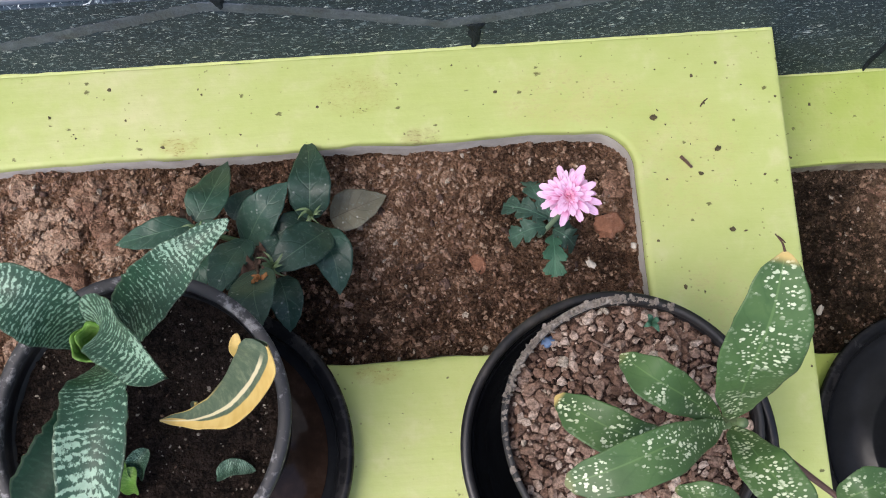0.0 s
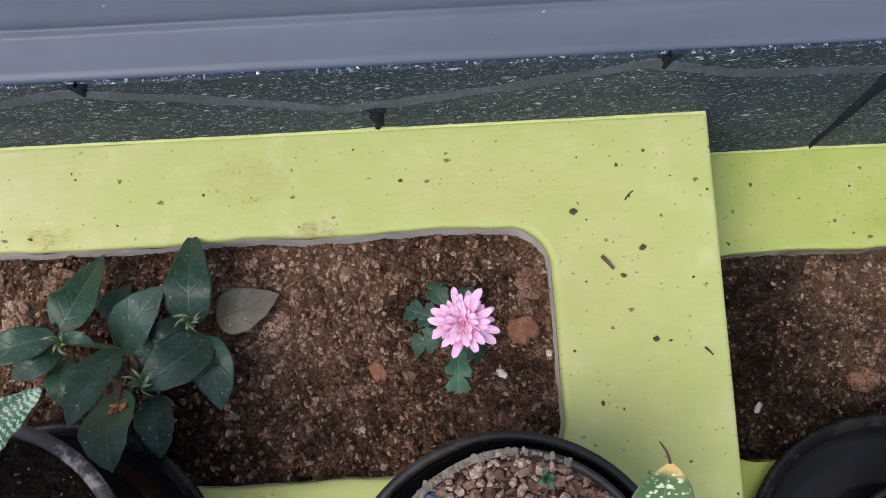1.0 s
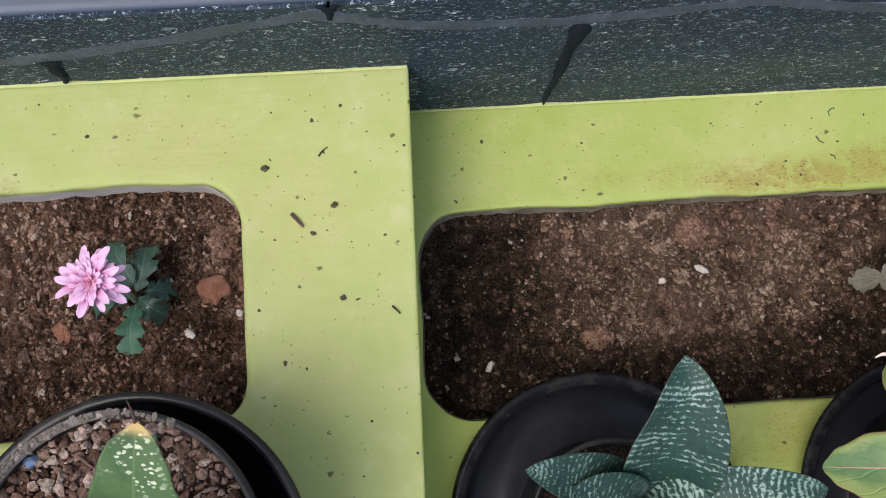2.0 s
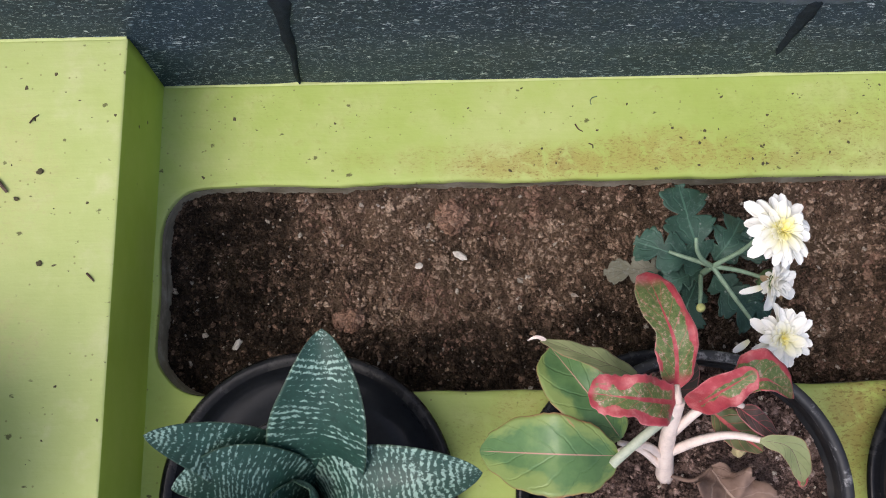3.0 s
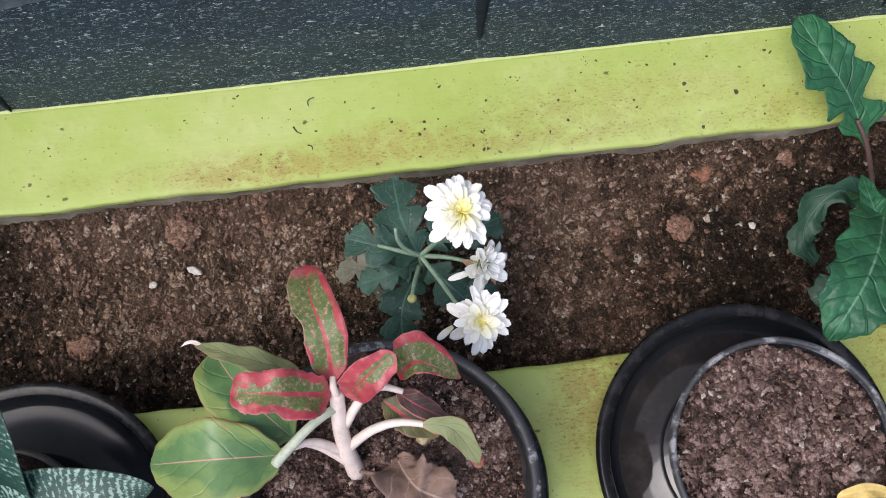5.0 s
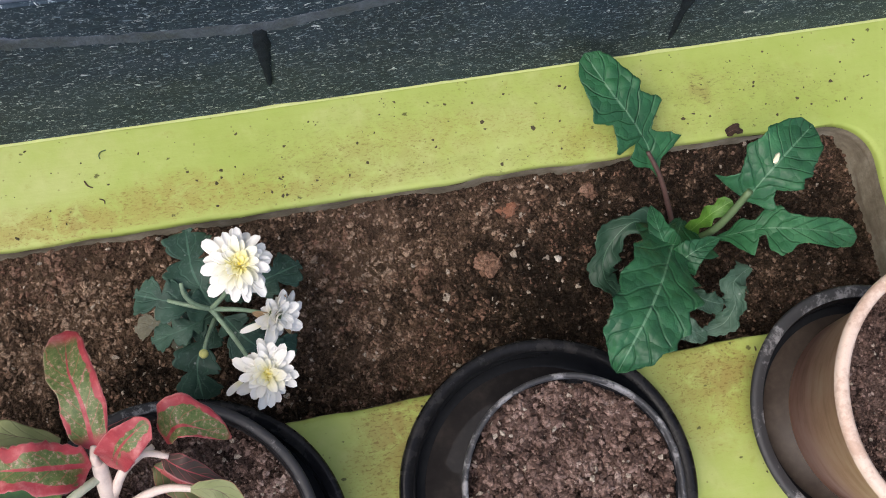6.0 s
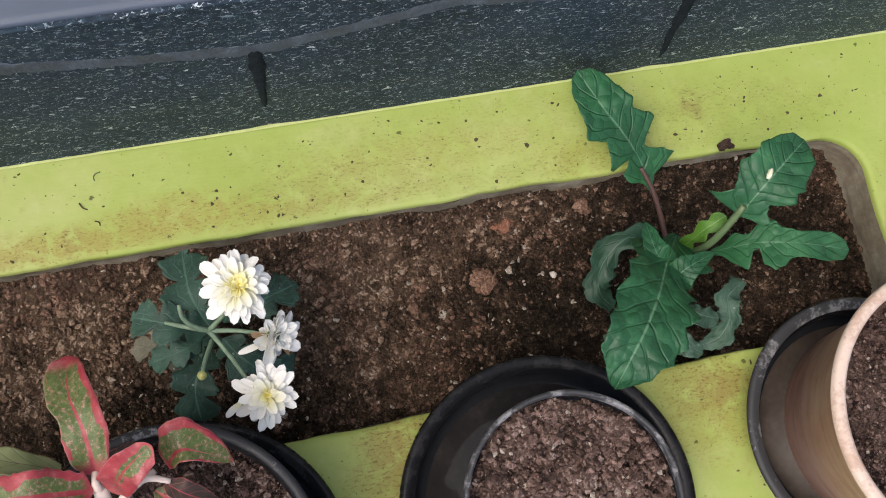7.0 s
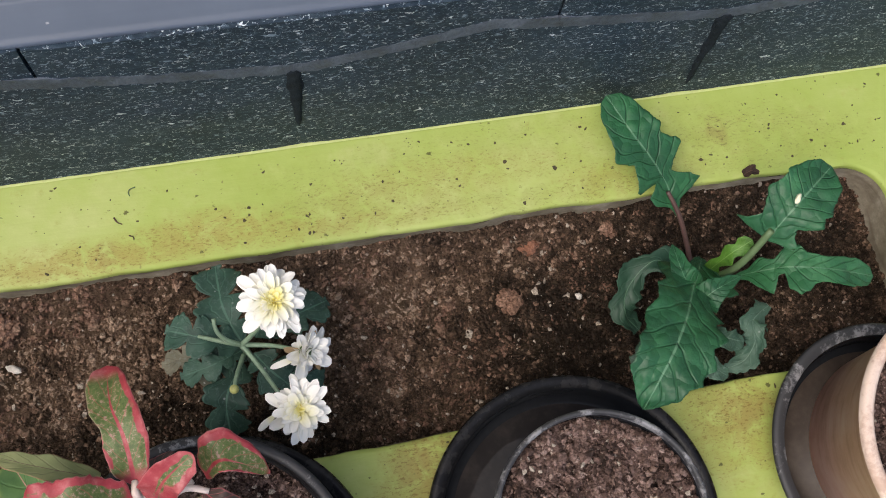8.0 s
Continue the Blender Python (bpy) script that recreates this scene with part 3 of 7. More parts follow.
def petal(name, base, mid, tip, a=0.25, b=0.7):
    k = Mat(name, rough=0.55, spec=0.3)
    u, v, s = leaf_coords(k)
    n = k.noise(k.obj, 220, 3)
    col = k.ramp(k.math("ADD", u, k.math("MULTIPLY", k.math("SUBTRACT", n, 0.5), 0.2)), (a, base), ((a + b) / 2, mid), (b, tip))
    line = k.step(k.noise(k.join(0.0, k.math("MULTIPLY", v, 14.0), k.per_object()), 1.0, 2), 0.5, 0.65, 0.0, 0.2)
    return k.done(k.mix(line, col, mid), n, 0.15, 0.0005)


PETAL_PINK = petal("pink_petal", (0.56, 0.10, 0.28), (0.74, 0.33, 0.56), (0.82, 0.54, 0.76))
PETAL_ROSE = petal("rose_petal", (0.50, 0.08, 0.20), (0.66, 0.19, 0.36), (0.78, 0.42, 0.58))
PETAL_WHITE = petal("white_petal", (0.86, 0.84, 0.60), (0.91, 0.90, 0.81), (0.92, 0.91, 0.86))
PETAL_CREAMY = petal("creamy_white_petal", (0.82, 0.77, 0.40), (0.89, 0.87, 0.64), (0.91, 0.90, 0.80), 0.2, 0.9)
PETAL_CREAM = petal("cream_petal", (0.76, 0.64, 0.10), (0.83, 0.76, 0.26), (0.87, 0.84, 0.50), 0.2, 0.9)
PETAL_DRY = petal("browning_petal", (0.40, 0.30, 0.14), (0.52, 0.40, 0.24), (0.45, 0.30, 0.16))
BUD = plain("yellow_bud", (0.62, 0.62, 0.22), 0.6, 0.3, 300)
POD = plain("dry_pod", (0.42, 0.36, 0.19), 0.7, 0.3, 200)
CALYX = plain("green_calyx", (0.10, 0.16, 0.06), 0.6, 0.4, 300)
BRICK_BIT = plain("brick_fragment", (0.42, 0.19, 0.11), 0.9, 0.45, 160, bump=0.9, depth=0.004, other=(0.58, 0.33, 0.23))
TAN_STONE = plain("tan_stone", (0.24, 0.15, 0.108), 0.9, 0.5, 140, bump=1.0, depth=0.005, other=(0.42, 0.30, 0.23))
MUD_CRUST = plain("dried_mud", (0.26, 0.225, 0.19), 0.95, 0.5, 160, bump=0.8, depth=0.004, other=(0.44, 0.40, 0.355))
WHITE_STONE = plain("white_stone", (0.62, 0.57, 0.50), 0.8, 0.3, 200, bump=0.4)
BLUE_BIT = plain("blue_plastic", (0.10, 0.17, 0.30), 0.5, 0.2, 100)
WITHERED = plain("withered_orange_petal", (0.36, 0.16, 0.055), 0.8, 0.4, 200, bump=0.3)
MUD_DARK = plain("murky_water_film", (0.060, 0.047, 0.038), 0.38, 0.35, 30, spec=0.15, bump=0.04, other=(0.10, 0.080, 0.064))
MUD_WATER = plain("brown_water_film", (0.036, 0.021, 0.014), 0.10, 0.4, 30, spec=0.3, bump=0.05, other=(0.075, 0.046, 0.032))
CLEAR_WATER = plain("dark_water_film", (0.024, 0.022, 0.022), 0.05, 0.3, 30, spec=0.5, bump=0.02, other=(0.05, 0.044, 0.040))
GRIT = plain("dark_grit", (0.09, 0.075, 0.035), 0.9, 0.5, 200, bump=0.5)


def yellow_edged():
    k = Mat("yellow_edged_leaf", rough=0.45, spec=0.4)
    u, v, a = leaf_coords(k)
    n = k.noise(k.obj, 60, 4)
    v2 = k.math("ADD", k.math("SUBTRACT", 1.0, v), k.math("MULTIPLY", k.math("SUBTRACT", n, 0.5), 0.08))
    green = k.ramp(k.noise(k.obj, 150, 5, 0.7), (0.32, (0.050, 0.085, 0.055)), (0.5, (0.085, 0.125, 0.08)), (0.68, (0.17, 0.21, 0.13)))
    tip = k.math("MULTIPLY", k.step(u, 0.0, 0.35, 0.5, 0.0), 1.0)
    col = k.mix(k.step(k.math("SUBTRACT", v2, tip), 0.30, 0.34, 1.0, 0.0), green, k.ramp(n, (0.35, (0.55, 0.37, 0.10)), (0.65, (0.68, 0.52, 0.19))))
    col = k.mix(k.math("MULTIPLY", k.step(v2, 0.955, 0.975), k.step(u, 0.2, 0.6, 1.0, 0.0)), col, (0.58, 0.44, 0.14))
    mid = k.math("ADD", v2, k.math("MULTIPLY", u, -0.05))
    cream = k.math("MULTIPLY", k.math("MULTIPLY", k.step(mid, 0.40, 0.43), k.step(mid, 0.49, 0.52, 1.0, 0.0)), k.step(u, 0.80, 0.92, 1.0, 0.0))
    col = k.mix(cream, col, (0.66, 0.60, 0.38))
    return k.done(col, n, 0.2, 0.001)


YELLOW_LEAF = yellow_edged()
YELLOW_DRY = plain("yellowed_leaf_tip", (0.60, 0.44, 0.14), 0.5, 0.25, 120, bump=0.2)

# ---- builders ----
def thing(name, at, label, category, group="", kind=""):
    """An Empty at the base of a thing made of parts."""
    ob = new(name)
    ob.empty_display_size = 0.02
    ob.location = at
    return tagged(ob, label, category, group, kind)


def place_of(ob):
    p = Vector()
    while ob is not None:
        p += ob.location
        ob = ob.parent
    return p


def part(name, bm, material, parent=None, label="", smooth=True, origin=None):
    """Links a bmesh, given in world places, as one mesh object under a thing or a part."""
    me = bpy.data.meshes.new(name)
    base = place_of(parent)
    here = Vector(origin) if origin is not None else base
    for v in bm.verts:
        v.co -= here
    if smooth:
        for f in bm.faces:
            f.smooth = True
    bm.to_mesh(me)
    bm.free()
    me.materials.append(material)
    ob = new(name, me)
    ob.parent, ob.location = parent, here - base
    return tagged(ob, label) if label else ob


def alone(name, bm, material, label, category, group="", kind="", smooth=True, origin=(0, 0, 0)):
    return tagged(part(name, bm, material, None, "", smooth, origin), label, category, group, kind)


def lathe(profile, at=(0, 0, 0), seg=72, wobble=0.0, seed=0):
    """Turns a closed or open profile of (radius, height) round the z axis."""
    bm, rings = bmesh.new(), []
    for r, z in profile:
        if r < 1e-6:
            rings.append([bm.verts.new((at[0], at[1], at[2] + z))])
            continue
        ring = []
        for i in range(seg):
            a = 2 * math.pi * i / seg
            k = 1 + wobble * noise.noise((math.cos(a) * 1.7 + seed, math.sin(a) * 1.7, z * 9))
            ring.append(bm.verts.new((at[0] + r * k * math.cos(a), at[1] + r * k * math.sin(a), at[2] + z)))
        rings.append(ring)
    for a, b in zip(rings, rings[1:]):
        for i in range(seg):
            j = (i + 1) % seg
            if len(a) == 1:
                bm.faces.new((a[0], b[i], b[j]))
            elif len(b) == 1:
                bm.faces.new((a[i], b[0], a[j]))
            else:
                bm.faces.new((a[i], b[i], b[j], a[j]))
    bmesh.ops.recalc_face_normals(bm, faces=bm.faces)
    return bm


def smooth_path(points, n):
    """n + 1 places along a curve through the points."""
    p = [Vector(q) for q in points]
    if len(p) == 2:
        return [p[0].lerp(p[1], i / n) for i in range(n + 1)]
    out = []
    for i in range(n + 1):
        s = i / n * (len(p) - 1)
        k = min(int(s), len(p) - 2)
        f = s - k
        a, b, c, d = p[max(k - 1, 0)], p[k], p[k + 1], p[min(k + 2, len(p) - 1)]
        out.append(0.5 * (2 * b + (c - a) * f + (2 * a - 5 * b + 4 * c - d) * f * f + (3 * b - a - 3 * c + d) * f * f * f))
    return out


def tube(points, r0, r1, n=12, seg=8):
    """A tapering stalk through the points."""
    bm, rings = bmesh.new(), []
    path = smooth_path(points, n)
    for i, p in enumerate(path):
        t = (path[min(i + 1, n)] - path[max(i - 1, 0)]).normalized()
        s = t.cross(Vector((0.3, 0.9, 0.31))).normalized()
        q = s.cross(t)
        r = r0 + (r1 - r0) * i / n
        rings.append([bm.verts.new(p + r * (math.cos(a) * s + math.sin(a) * q)) for a in (2 * math.pi * j / seg for j in range(seg))])
    for a, b in zip(rings, rings[1:]):
        for j in range(seg):
            bm.faces.new((a[j], a[(j + 1) % seg], b[(j + 1) % seg], b[j]))
    bm.faces.new(rings[0][::-1])
    bm.faces.new(rings[-1])
    bmesh.ops.recalc_face_normals(bm, faces=bm.faces)
    return bm


def outline(kind, u, side, seed, edgy=0.1):
    """Half width of a leaf, 0 to 1, at u from stalk to tip."""
    if isinstance(kind, tuple):
        i = max(n for n, k in enumerate(kind[:-1]) if k[0] <= u)
        c = 1 if side > 0 else 2
        w = (u - kind[i][0]) / (kind[i + 1][0] - kind[i][0])
        w = 0.35 * w + 0.65 * w * w * (3 - 2 * w)
        return (kind[i][c] + (kind[i + 1][c] - kind[i][c]) * w) * (1 + edgy * noise.noise((u * 26, side * 3.0, seed)) + 0.6 * edgy * noise.noise((u * 55, side * 3.0, seed)))
    if kind == "ovate":
        return math.sin(math.pi * u ** 0.78) ** 0.85
    if kind == "long":
        return math.sin(math.pi * min(1, u * 0.97 + 0.03) ** 0.62) ** 0.8 if u < 1 else 0.0
    if kind == "blunt":
        return (math.sin(math.pi * (0.04 + 0.96 * u) ** 0.95)) ** 0.62 if u < 1 else 0.0
    if kind == "lobed":
        body = math.sin(math.pi * (0.08 + 0.84 * u) ** 1.12) ** 0.55 * min(1.0, 0.16 + u / 0.15) * (1 - u ** 14) ** 0.5
        lobe = abs(math.sin(math.pi * (3.18 * u + 0.05 * side + 0.12 * seed)))
        tooth = abs(math.sin(math.pi * (9.6 * u + 0.2 * side + 0.7 * seed)))
        return body * (0.30 - 0.08 * u + (0.70 + 0.08 * u) * lobe ** 0.62) * (0.78 + 0.22 * tooth ** 0.5)
    if kind == "petal":
        return (0.30 + 0.70 * math.sin(math.pi * (0.06 + 0.62 * u))) * (1 - u ** 5) ** 0.6
    return math.sin(math.pi * u) ** 0.7


def leaf(path, width, kind="ovate", fold=0.12, cup=0.0, roll=0.0, wave=0.0, thick=0.0008, nu=26, nv=8, seed=0.0, up=(0, 0, 1), rake=0.0, edgy=0.1, quilt=0.0, ribs=8, slant=1.5):
    """A leaf along a path from stalk to tip, with a midrib fold, a rolled or waved blade and a real thickness."""
    bm = bmesh.new()
    uv = bm.loops.layers.uv.new("UVMap")
    line, spots, top, low = smooth_path(path, nu), {}, [], []
    up, turn = Vector(up), radians(roll)
    for i, p in enumerate(line):
        u = i / nu
        t = (line[min(i + 1, nu)] - line[max(i - 1, 0)]).normalized()
        s = t.cross(up)
        s = s.normalized() if s.length > 1e-4 else Vector((1, 0, 0))
        q = s.cross(t).normalized()
        s, q = math.cos(turn) * s + math.sin(turn) * q, math.cos(turn) * q - math.sin(turn) * s
        a, b = [], []
        for j in range(-nv, nv + 1):
            v = j / nv
            h = 0.5 * width * max(0.012, outline(kind, u, 1 if j > 0 else -1, seed, edgy))
            lift = fold * abs(v) * h + cup * v * v * h
            lift += wave * h * abs(v) ** 1.5 * math.sin(u * 17 + seed * 5 + (2.1 if j > 0 else 0)) + 0.25 * wave * h * noise.noise((u * 9, v * 3, seed))
            if quilt:
                lift += quilt * width * (abs(math.sin(math.pi * (u * ribs - abs(v) * slant + 0.5))) ** 0.6 - 0.6) * min(1.0, 3.0 * abs(v)) * (1 - 0.5 * abs(v)) + 0.35 * quilt * width * noise.noise((u * 22, v * 9, seed))
            at = p + s * v * h + q * lift + t * (rake * abs(v) * h)
            th = 0.5 * thick * (1 - 0.7 * abs(v))
            x, y = bm.verts.new(at + q * th), bm.verts.new(at - q * th)
            spots[x] = spots[y] = (u, 0.5 + 0.5 * v)
            a.append(x)
            b.append(y)
        top.append(a)
        low.append(b)
    m = 2 * nv
    for i in range(nu):
        for j in range(m):
            bm.faces.new((top[i][j], top[i][j + 1], top[i + 1][j + 1], top[i + 1][j]))
            bm.faces.new((low[i][j], low[i + 1][j], low[i + 1][j + 1], low[i][j + 1]))
        for j in (0, m):
            bm.faces.new((top[i][j], top[i + 1][j], low[i + 1][j], low[i][j]))
    for f in bm.faces:
        for c in f.loops:
            c[uv].uv = spots[c.vert]
    bmesh.ops.recalc_face_normals(bm, faces=bm.faces)
    return bm


ICO = [(0, 0, 1)] + [(0.894 * math.cos(a), 0.894 * math.sin(a), 0.447) for a in (0.4 * math.pi * i for i in range(5))]
ICO += [(0.894 * math.cos(a), 0.894 * math.sin(a), -0.447) for a in (0.4 * math.pi * (i + 0.5) for i in range(5))] + [(0, 0, -1)]
ICO_FACES = [(0, 1 + i, 1 + (i + 1) % 5) for i in range(5)] + [(1 + i, 6 + i, 1 + (i + 1) % 5) for i in range(5)]
ICO_FACES += [(6 + i, 6 + (i + 1) % 5, 1 + (i + 1) % 5) for i in range(5)] + [(11, 6 + (i + 1) % 5, 6 + i) for i in range(5)]


def crumble(name, places, radii, material, label, category, seed, flat=0.75, rough=0.46, kind="stuff", group=""):
    """Loose crumbs or pebbles in one mesh: jittered twenty-sided lumps, half sunk where they lie."""
    rng = np.random.default_rng(seed)
    n = len(places)
    base = np.array(ICO)
    v = base[None] * (1 + rng.uniform(-rough, rough, (n, 12, 1))) + rng.normal(0, 0.33 * rough, (n, 12, 3))
    v = v * rng.uniform(0.55, 1.4, (n, 1, 3))
    v[:, :, 2] *= flat
    a = rng.uniform(0, 2 * np.pi, (n, 1))
    c, s = np.cos(a), np.sin(a)
    v = np.stack([c * v[:, :, 0] - s * v[:, :, 1], s * v[:, :, 0] + c * v[:, :, 1], v[:, :, 2]], -1)
    v = v * np.array(radii)[:, None, None] + np.array(places)[:, None]
    faces = (np.array(ICO_FACES)[None] + 12 * np.arange(n)[:, None, None]).reshape(-1, 3)
    me = bpy.data.meshes.new(name)
    me.from_pydata(v.reshape(-1, 3).tolist(), [], faces.tolist())
    me.polygons.foreach_set("use_smooth", [False] * len(faces))
    me.materials.append(material)
    return tagged(new(name, me), label, category, group, kind)


def lump(at, r, seed, flat=0.6, stretch=1.0, turn=0.0):
    """One stone or fragment with worn, uneven sides."""
    bm = bmesh.new()
    bmesh.ops.create_icosphere(bm, subdivisions=3, radius=1.0)
    for v in bm.verts:
        d = v.co.normalized()
        k = 1 + 0.45 * noise.noise(d * 1.5 + Vector((seed, 0, 0))) + 0.22 * noise.noise(d * 3.6 + Vector((0, seed, 0))) + 0.16 * noise.noise(d * 9 + Vector((0, seed, 0)))
        c = d * k
        c = Vector((c.x * stretch, c.y / stretch ** 0.5, c.z * flat)) * r
        v.co = Matrix.Rotation(turn, 3, "Z") @ c + Vector(at)
    return bm


def soil_height(x, y, rough, seed):
    p = Vector((x, y, seed))
    clod = max(0.0, 0.55 - noise.voronoi(p * 95 + 0.35 * noise.noise_vector(p * 60))[0][0]) * max(0.0, 0.25 + 1.5 * noise.noise(p * 31))
    return rough * (0.9 * noise.noise(p * 14) + 0.75 * noise.noise(p * 52) + 0.60 * noise.noise(p * 135) + 0.50 * noise.noise(p * 310) + 0.40 * noise.noise(p * 640) + 1.0 * clod)


def clumps(rng, centres, radii, height):
    """Clods that fall apart into crumbs: places and radii of the crumbs, heaped on each centre."""
    spots, rad = [], []
    for (x, y), r in zip(centres, radii):
        long, turn = rng.uniform(0.7, 1.3), rng.uniform(0, 3.14)
        for _ in range(int(4 + 4.0 * (r / 0.0016) ** 1.6)):
            a, q = rng.uniform(0, 6.283), r * math.sqrt(rng.random())
            dx, dy = q * math.cos(a) * long, q * math.sin(a) / long
            px, py = x + dx * math.cos(turn) - dy * math.sin(turn), y + dx * math.sin(turn) + dy * math.cos(turn)
            c = r * (0.17 + 0.30 * rng.random() ** 2)
            spots.append((px, py, height(px, py) + 0.45 * math.sqrt(max(0.0, r * r - q * q)) * rng.uniform(0.5, 1.1)))
            rad.append(max(c, 0.0003))
    return spots, rad


# ---- large structure ----
GROUND_Z, HIGH, LOW = -0.45, 0.097, 0.0
bm = bmesh.new()
bmesh.ops.create_grid(bm, x_segments=8, y_segments=8, size=40)
bmesh.ops.translate(bm, verts=bm.verts, vec=(0, 0, GROUND_Z))
alone("ground", bm, GROUND, "grey concrete ground in front of the planters", "ground", kind="structure")


def box(bm, x0, x1, y0, y1, z0, z1):
    m = Matrix.Translation(((x0 + x1) / 2, (y0 + y1) / 2, (z0 + z1) / 2)) @ Matrix.Diagonal((x1 - x0, y1 - y0, z1 - z0, 1))
    return bmesh.ops.create_cube(bm, size=1.0, matrix=m)["verts"]


# Unseen house wall added above the sill, closing the place behind the planters.
bm = bmesh.new()
box(bm, -3.0, 3.5, 0.30, 0.50, GROUND_Z, 3.0)
alone("wall_north", bm, WALL, "unseen pale plastered wall added above the sill", "wall", kind="structure", smooth=False)


def rounded(x0, x1, y0, y1, r, n=10, wob=0.0, seed=0.0):
    """The corners and sides of a rounded opening, counter-clockwise, a little uneven."""
    pts = []
    for cx, cy, a0 in ((x1 - r, y1 - r, 0), (x0 + r, y1 - r, 90), (x0 + r, y0 + r, 180), (x1 - r, y0 + r, 270)):
        pts += [(cx + r * math.cos(radians(a0 + 90 * i / n)), cy + r * math.sin(radians(a0 + 90 * i / n))) for i in range(n + 1)]
    out = []
    for (ax, ay), (bx, by) in zip(pts, pts[1:] + pts[:1]):
        steps = max(1, int(math.hypot(bx - ax, by - ay) / 0.012))
        out += [(ax + (bx - ax) * i / steps, ay + (by - ay) * i / steps) for i in range(steps)]
    return [(x + wob * noise.noise((x * 16, y * 16, seed)), y + wob * noise.noise((x * 16, y * 16, seed + 7)) + 0.5 * wob * noise.noise((x * 50, y * 50, seed))) for x, y in out]


def planter(label, paint, bare, outer, inner, r, top, seed, skew=0.0):
    """A rendered masonry planter: painted body with a rounded bed cut into its top, and the bare inner wall of the bed."""
    x0, x1, y0, y1 = outer
    cx, cy = (inner[0] + inner[1]) / 2, (inner[2] + inner[3]) / 2
    hole = rounded(*inner, r, wob=0.0028, seed=seed)
    rim = []
    for x, y in hole:
        dx, dy = x - cx, y - cy
        k = min(((x1 if dx > 0 else x0) - cx) / dx if abs(dx) > 1e-9 else 1e9, ((y1 if dy > 0 else y0) - cy) / dy if abs(dy) > 1e-9 else 1e9)
        rim.append([cx + dx * k, cy + dy * k])
    for ex in (x0, x1):
        for ey in (y0, y1):
            min(rim, key=lambda p: (p[0] - ex) ** 2 + (p[1] - ey) ** 2)[:] = [ex, ey]
    bm = bmesh.new()
    rows = []

    def ring(f_in, dz, pull=0.0):
        row = []
        for (hx, hy), (ox, oy) in zip(hole, rim):
            ox2, oy2 = min(max(ox, x0 + pull), x1 - pull), min(max(oy, y0 + pull), y1 - pull)
            if ox > x1 - 0.001:
                ox2 += skew * (oy2 - y1)
            x, y = hx + (ox2 - hx) * f_in, hy + (oy2 - hy) * f_in
            edge = (0.0013 * noise.noise((x * 26, y * 26, seed)) + 0.0009 * noise.noise((x * 130, y * 130, seed))) if f_in > 0.99 and dz > -0.05 else 0.0
            z = top + dz + (0.0012 * noise.noise((x * 12, y * 12, seed)) if dz > -0.02 else 0.0)
            row.append(bm.verts.new((x, y - abs(edge), z)))
        rows.append(row)

    ring(0.0, -0.006)
    ring(0.004, -0.0025)
    ring(0.015, -0.0006)
    for f in (0.05, 0.2, 0.4, 0.6, 0.8):
        ring(f, 0.0)
    ring(1.0, 0.0, 0.0040)
    ring(1.0, 0.0, 0.0022)
    ring(1.0, -0.0003, 0.0010)
    ring(1.0, -0.0009, 0.0003)
    n = len(hole)
    for a, b in zip(rows, rows[1:]):
        for i in range(n):
            bm.faces.new((a[i], b[i], b[(i + 1) % n], a[(i + 1) % n]))
    bmesh.ops.recalc_face_normals(bm, faces=bm.faces)
    body = tagged(new("planter_box"), label, "planter", "lime green planter boxes")
    body.location = (cx, cy, GROUND_Z)
    part("painted_top", bm, paint, body, "weathered lime green top", origin=(0, 0, 0))
    bm = bmesh.new()
    rows.clear()
    for dz in (-0.0009, -0.0030, -0.0105, -0.03, -0.07, GROUND_Z - top):
        ring(1.0, dz, 0.0003 if dz > -0.001 else 0.0)
    for a, b in zip(rows, rows[1:]):
        for i in range(n):
            bm.faces.new((a[i], b[i], b[(i + 1) % n], a[(i + 1) % n]))
    bmesh.ops.recalc_face_normals(bm, faces=bm.faces)
    part("painted_side", bm, PAINT_SIDE, body, "lime green sides, deepened in colour for bounced light", origin=(0, 0, 0))
    # bare concrete inside the bed
    bm, rows = bmesh.new(), []
    for dz, push in ((-0.0055, 0.0002), (-0.014, 0.0006), (-0.03, 0.001), (-0.12, 0.002)):
        rows.append([bm.verts.new((x - push * (x - cx) / 0.3, y - push * (1 if y > cy else -1) + 0.0009 * noise.noise((x * 60, y * 60, dz * 90)), top + dz)) for x, y in hole])
    for a, b in zip(rows, rows[1:]):
        for i in range(n):
            bm.faces.new((a[i], a[(i + 1) % n], b[(i + 1) % n], b[i]))
    part("bed_wall", bm, bare, body, "bare grey concrete inner wall of the bed", origin=(0, 0, 0))
    return body


planter("raised masonry planter painted lime green, higher than its neighbour", PAINT_LEFT, CONCRETE_PALE, (-1.05, 0.0, -0.56, 0.0045), (-0.93, -0.128, -0.252, -0.076), 0.034, HIGH, 1.0, 0.024)
planter("long masonry planter painted lime green with brown stains", PAINT_RIGHT, CONCRETE, (-0.022, 1.13, -0.56, 0.0015), (0.001, 1.015, -0.259, -0.087), 0.040, LOW, 5.0)


def bank(x, y, y1, seed):
    """Soil washed up against the back of the bed."""
    side = 0.016 * math.exp(-((x - 0.004) / 0.014) ** 2) if y1 < -0.08 else 0.0
    return side + (0.029 + 0.007 * noise.noise((x * 14, seed, 0)) + 0.004 * noise.noise((x * 60, seed, 0))) * (0.0 if y1 > -0.08 else 1.0) * math.exp(-((y - y1) / 0.020) ** 2)


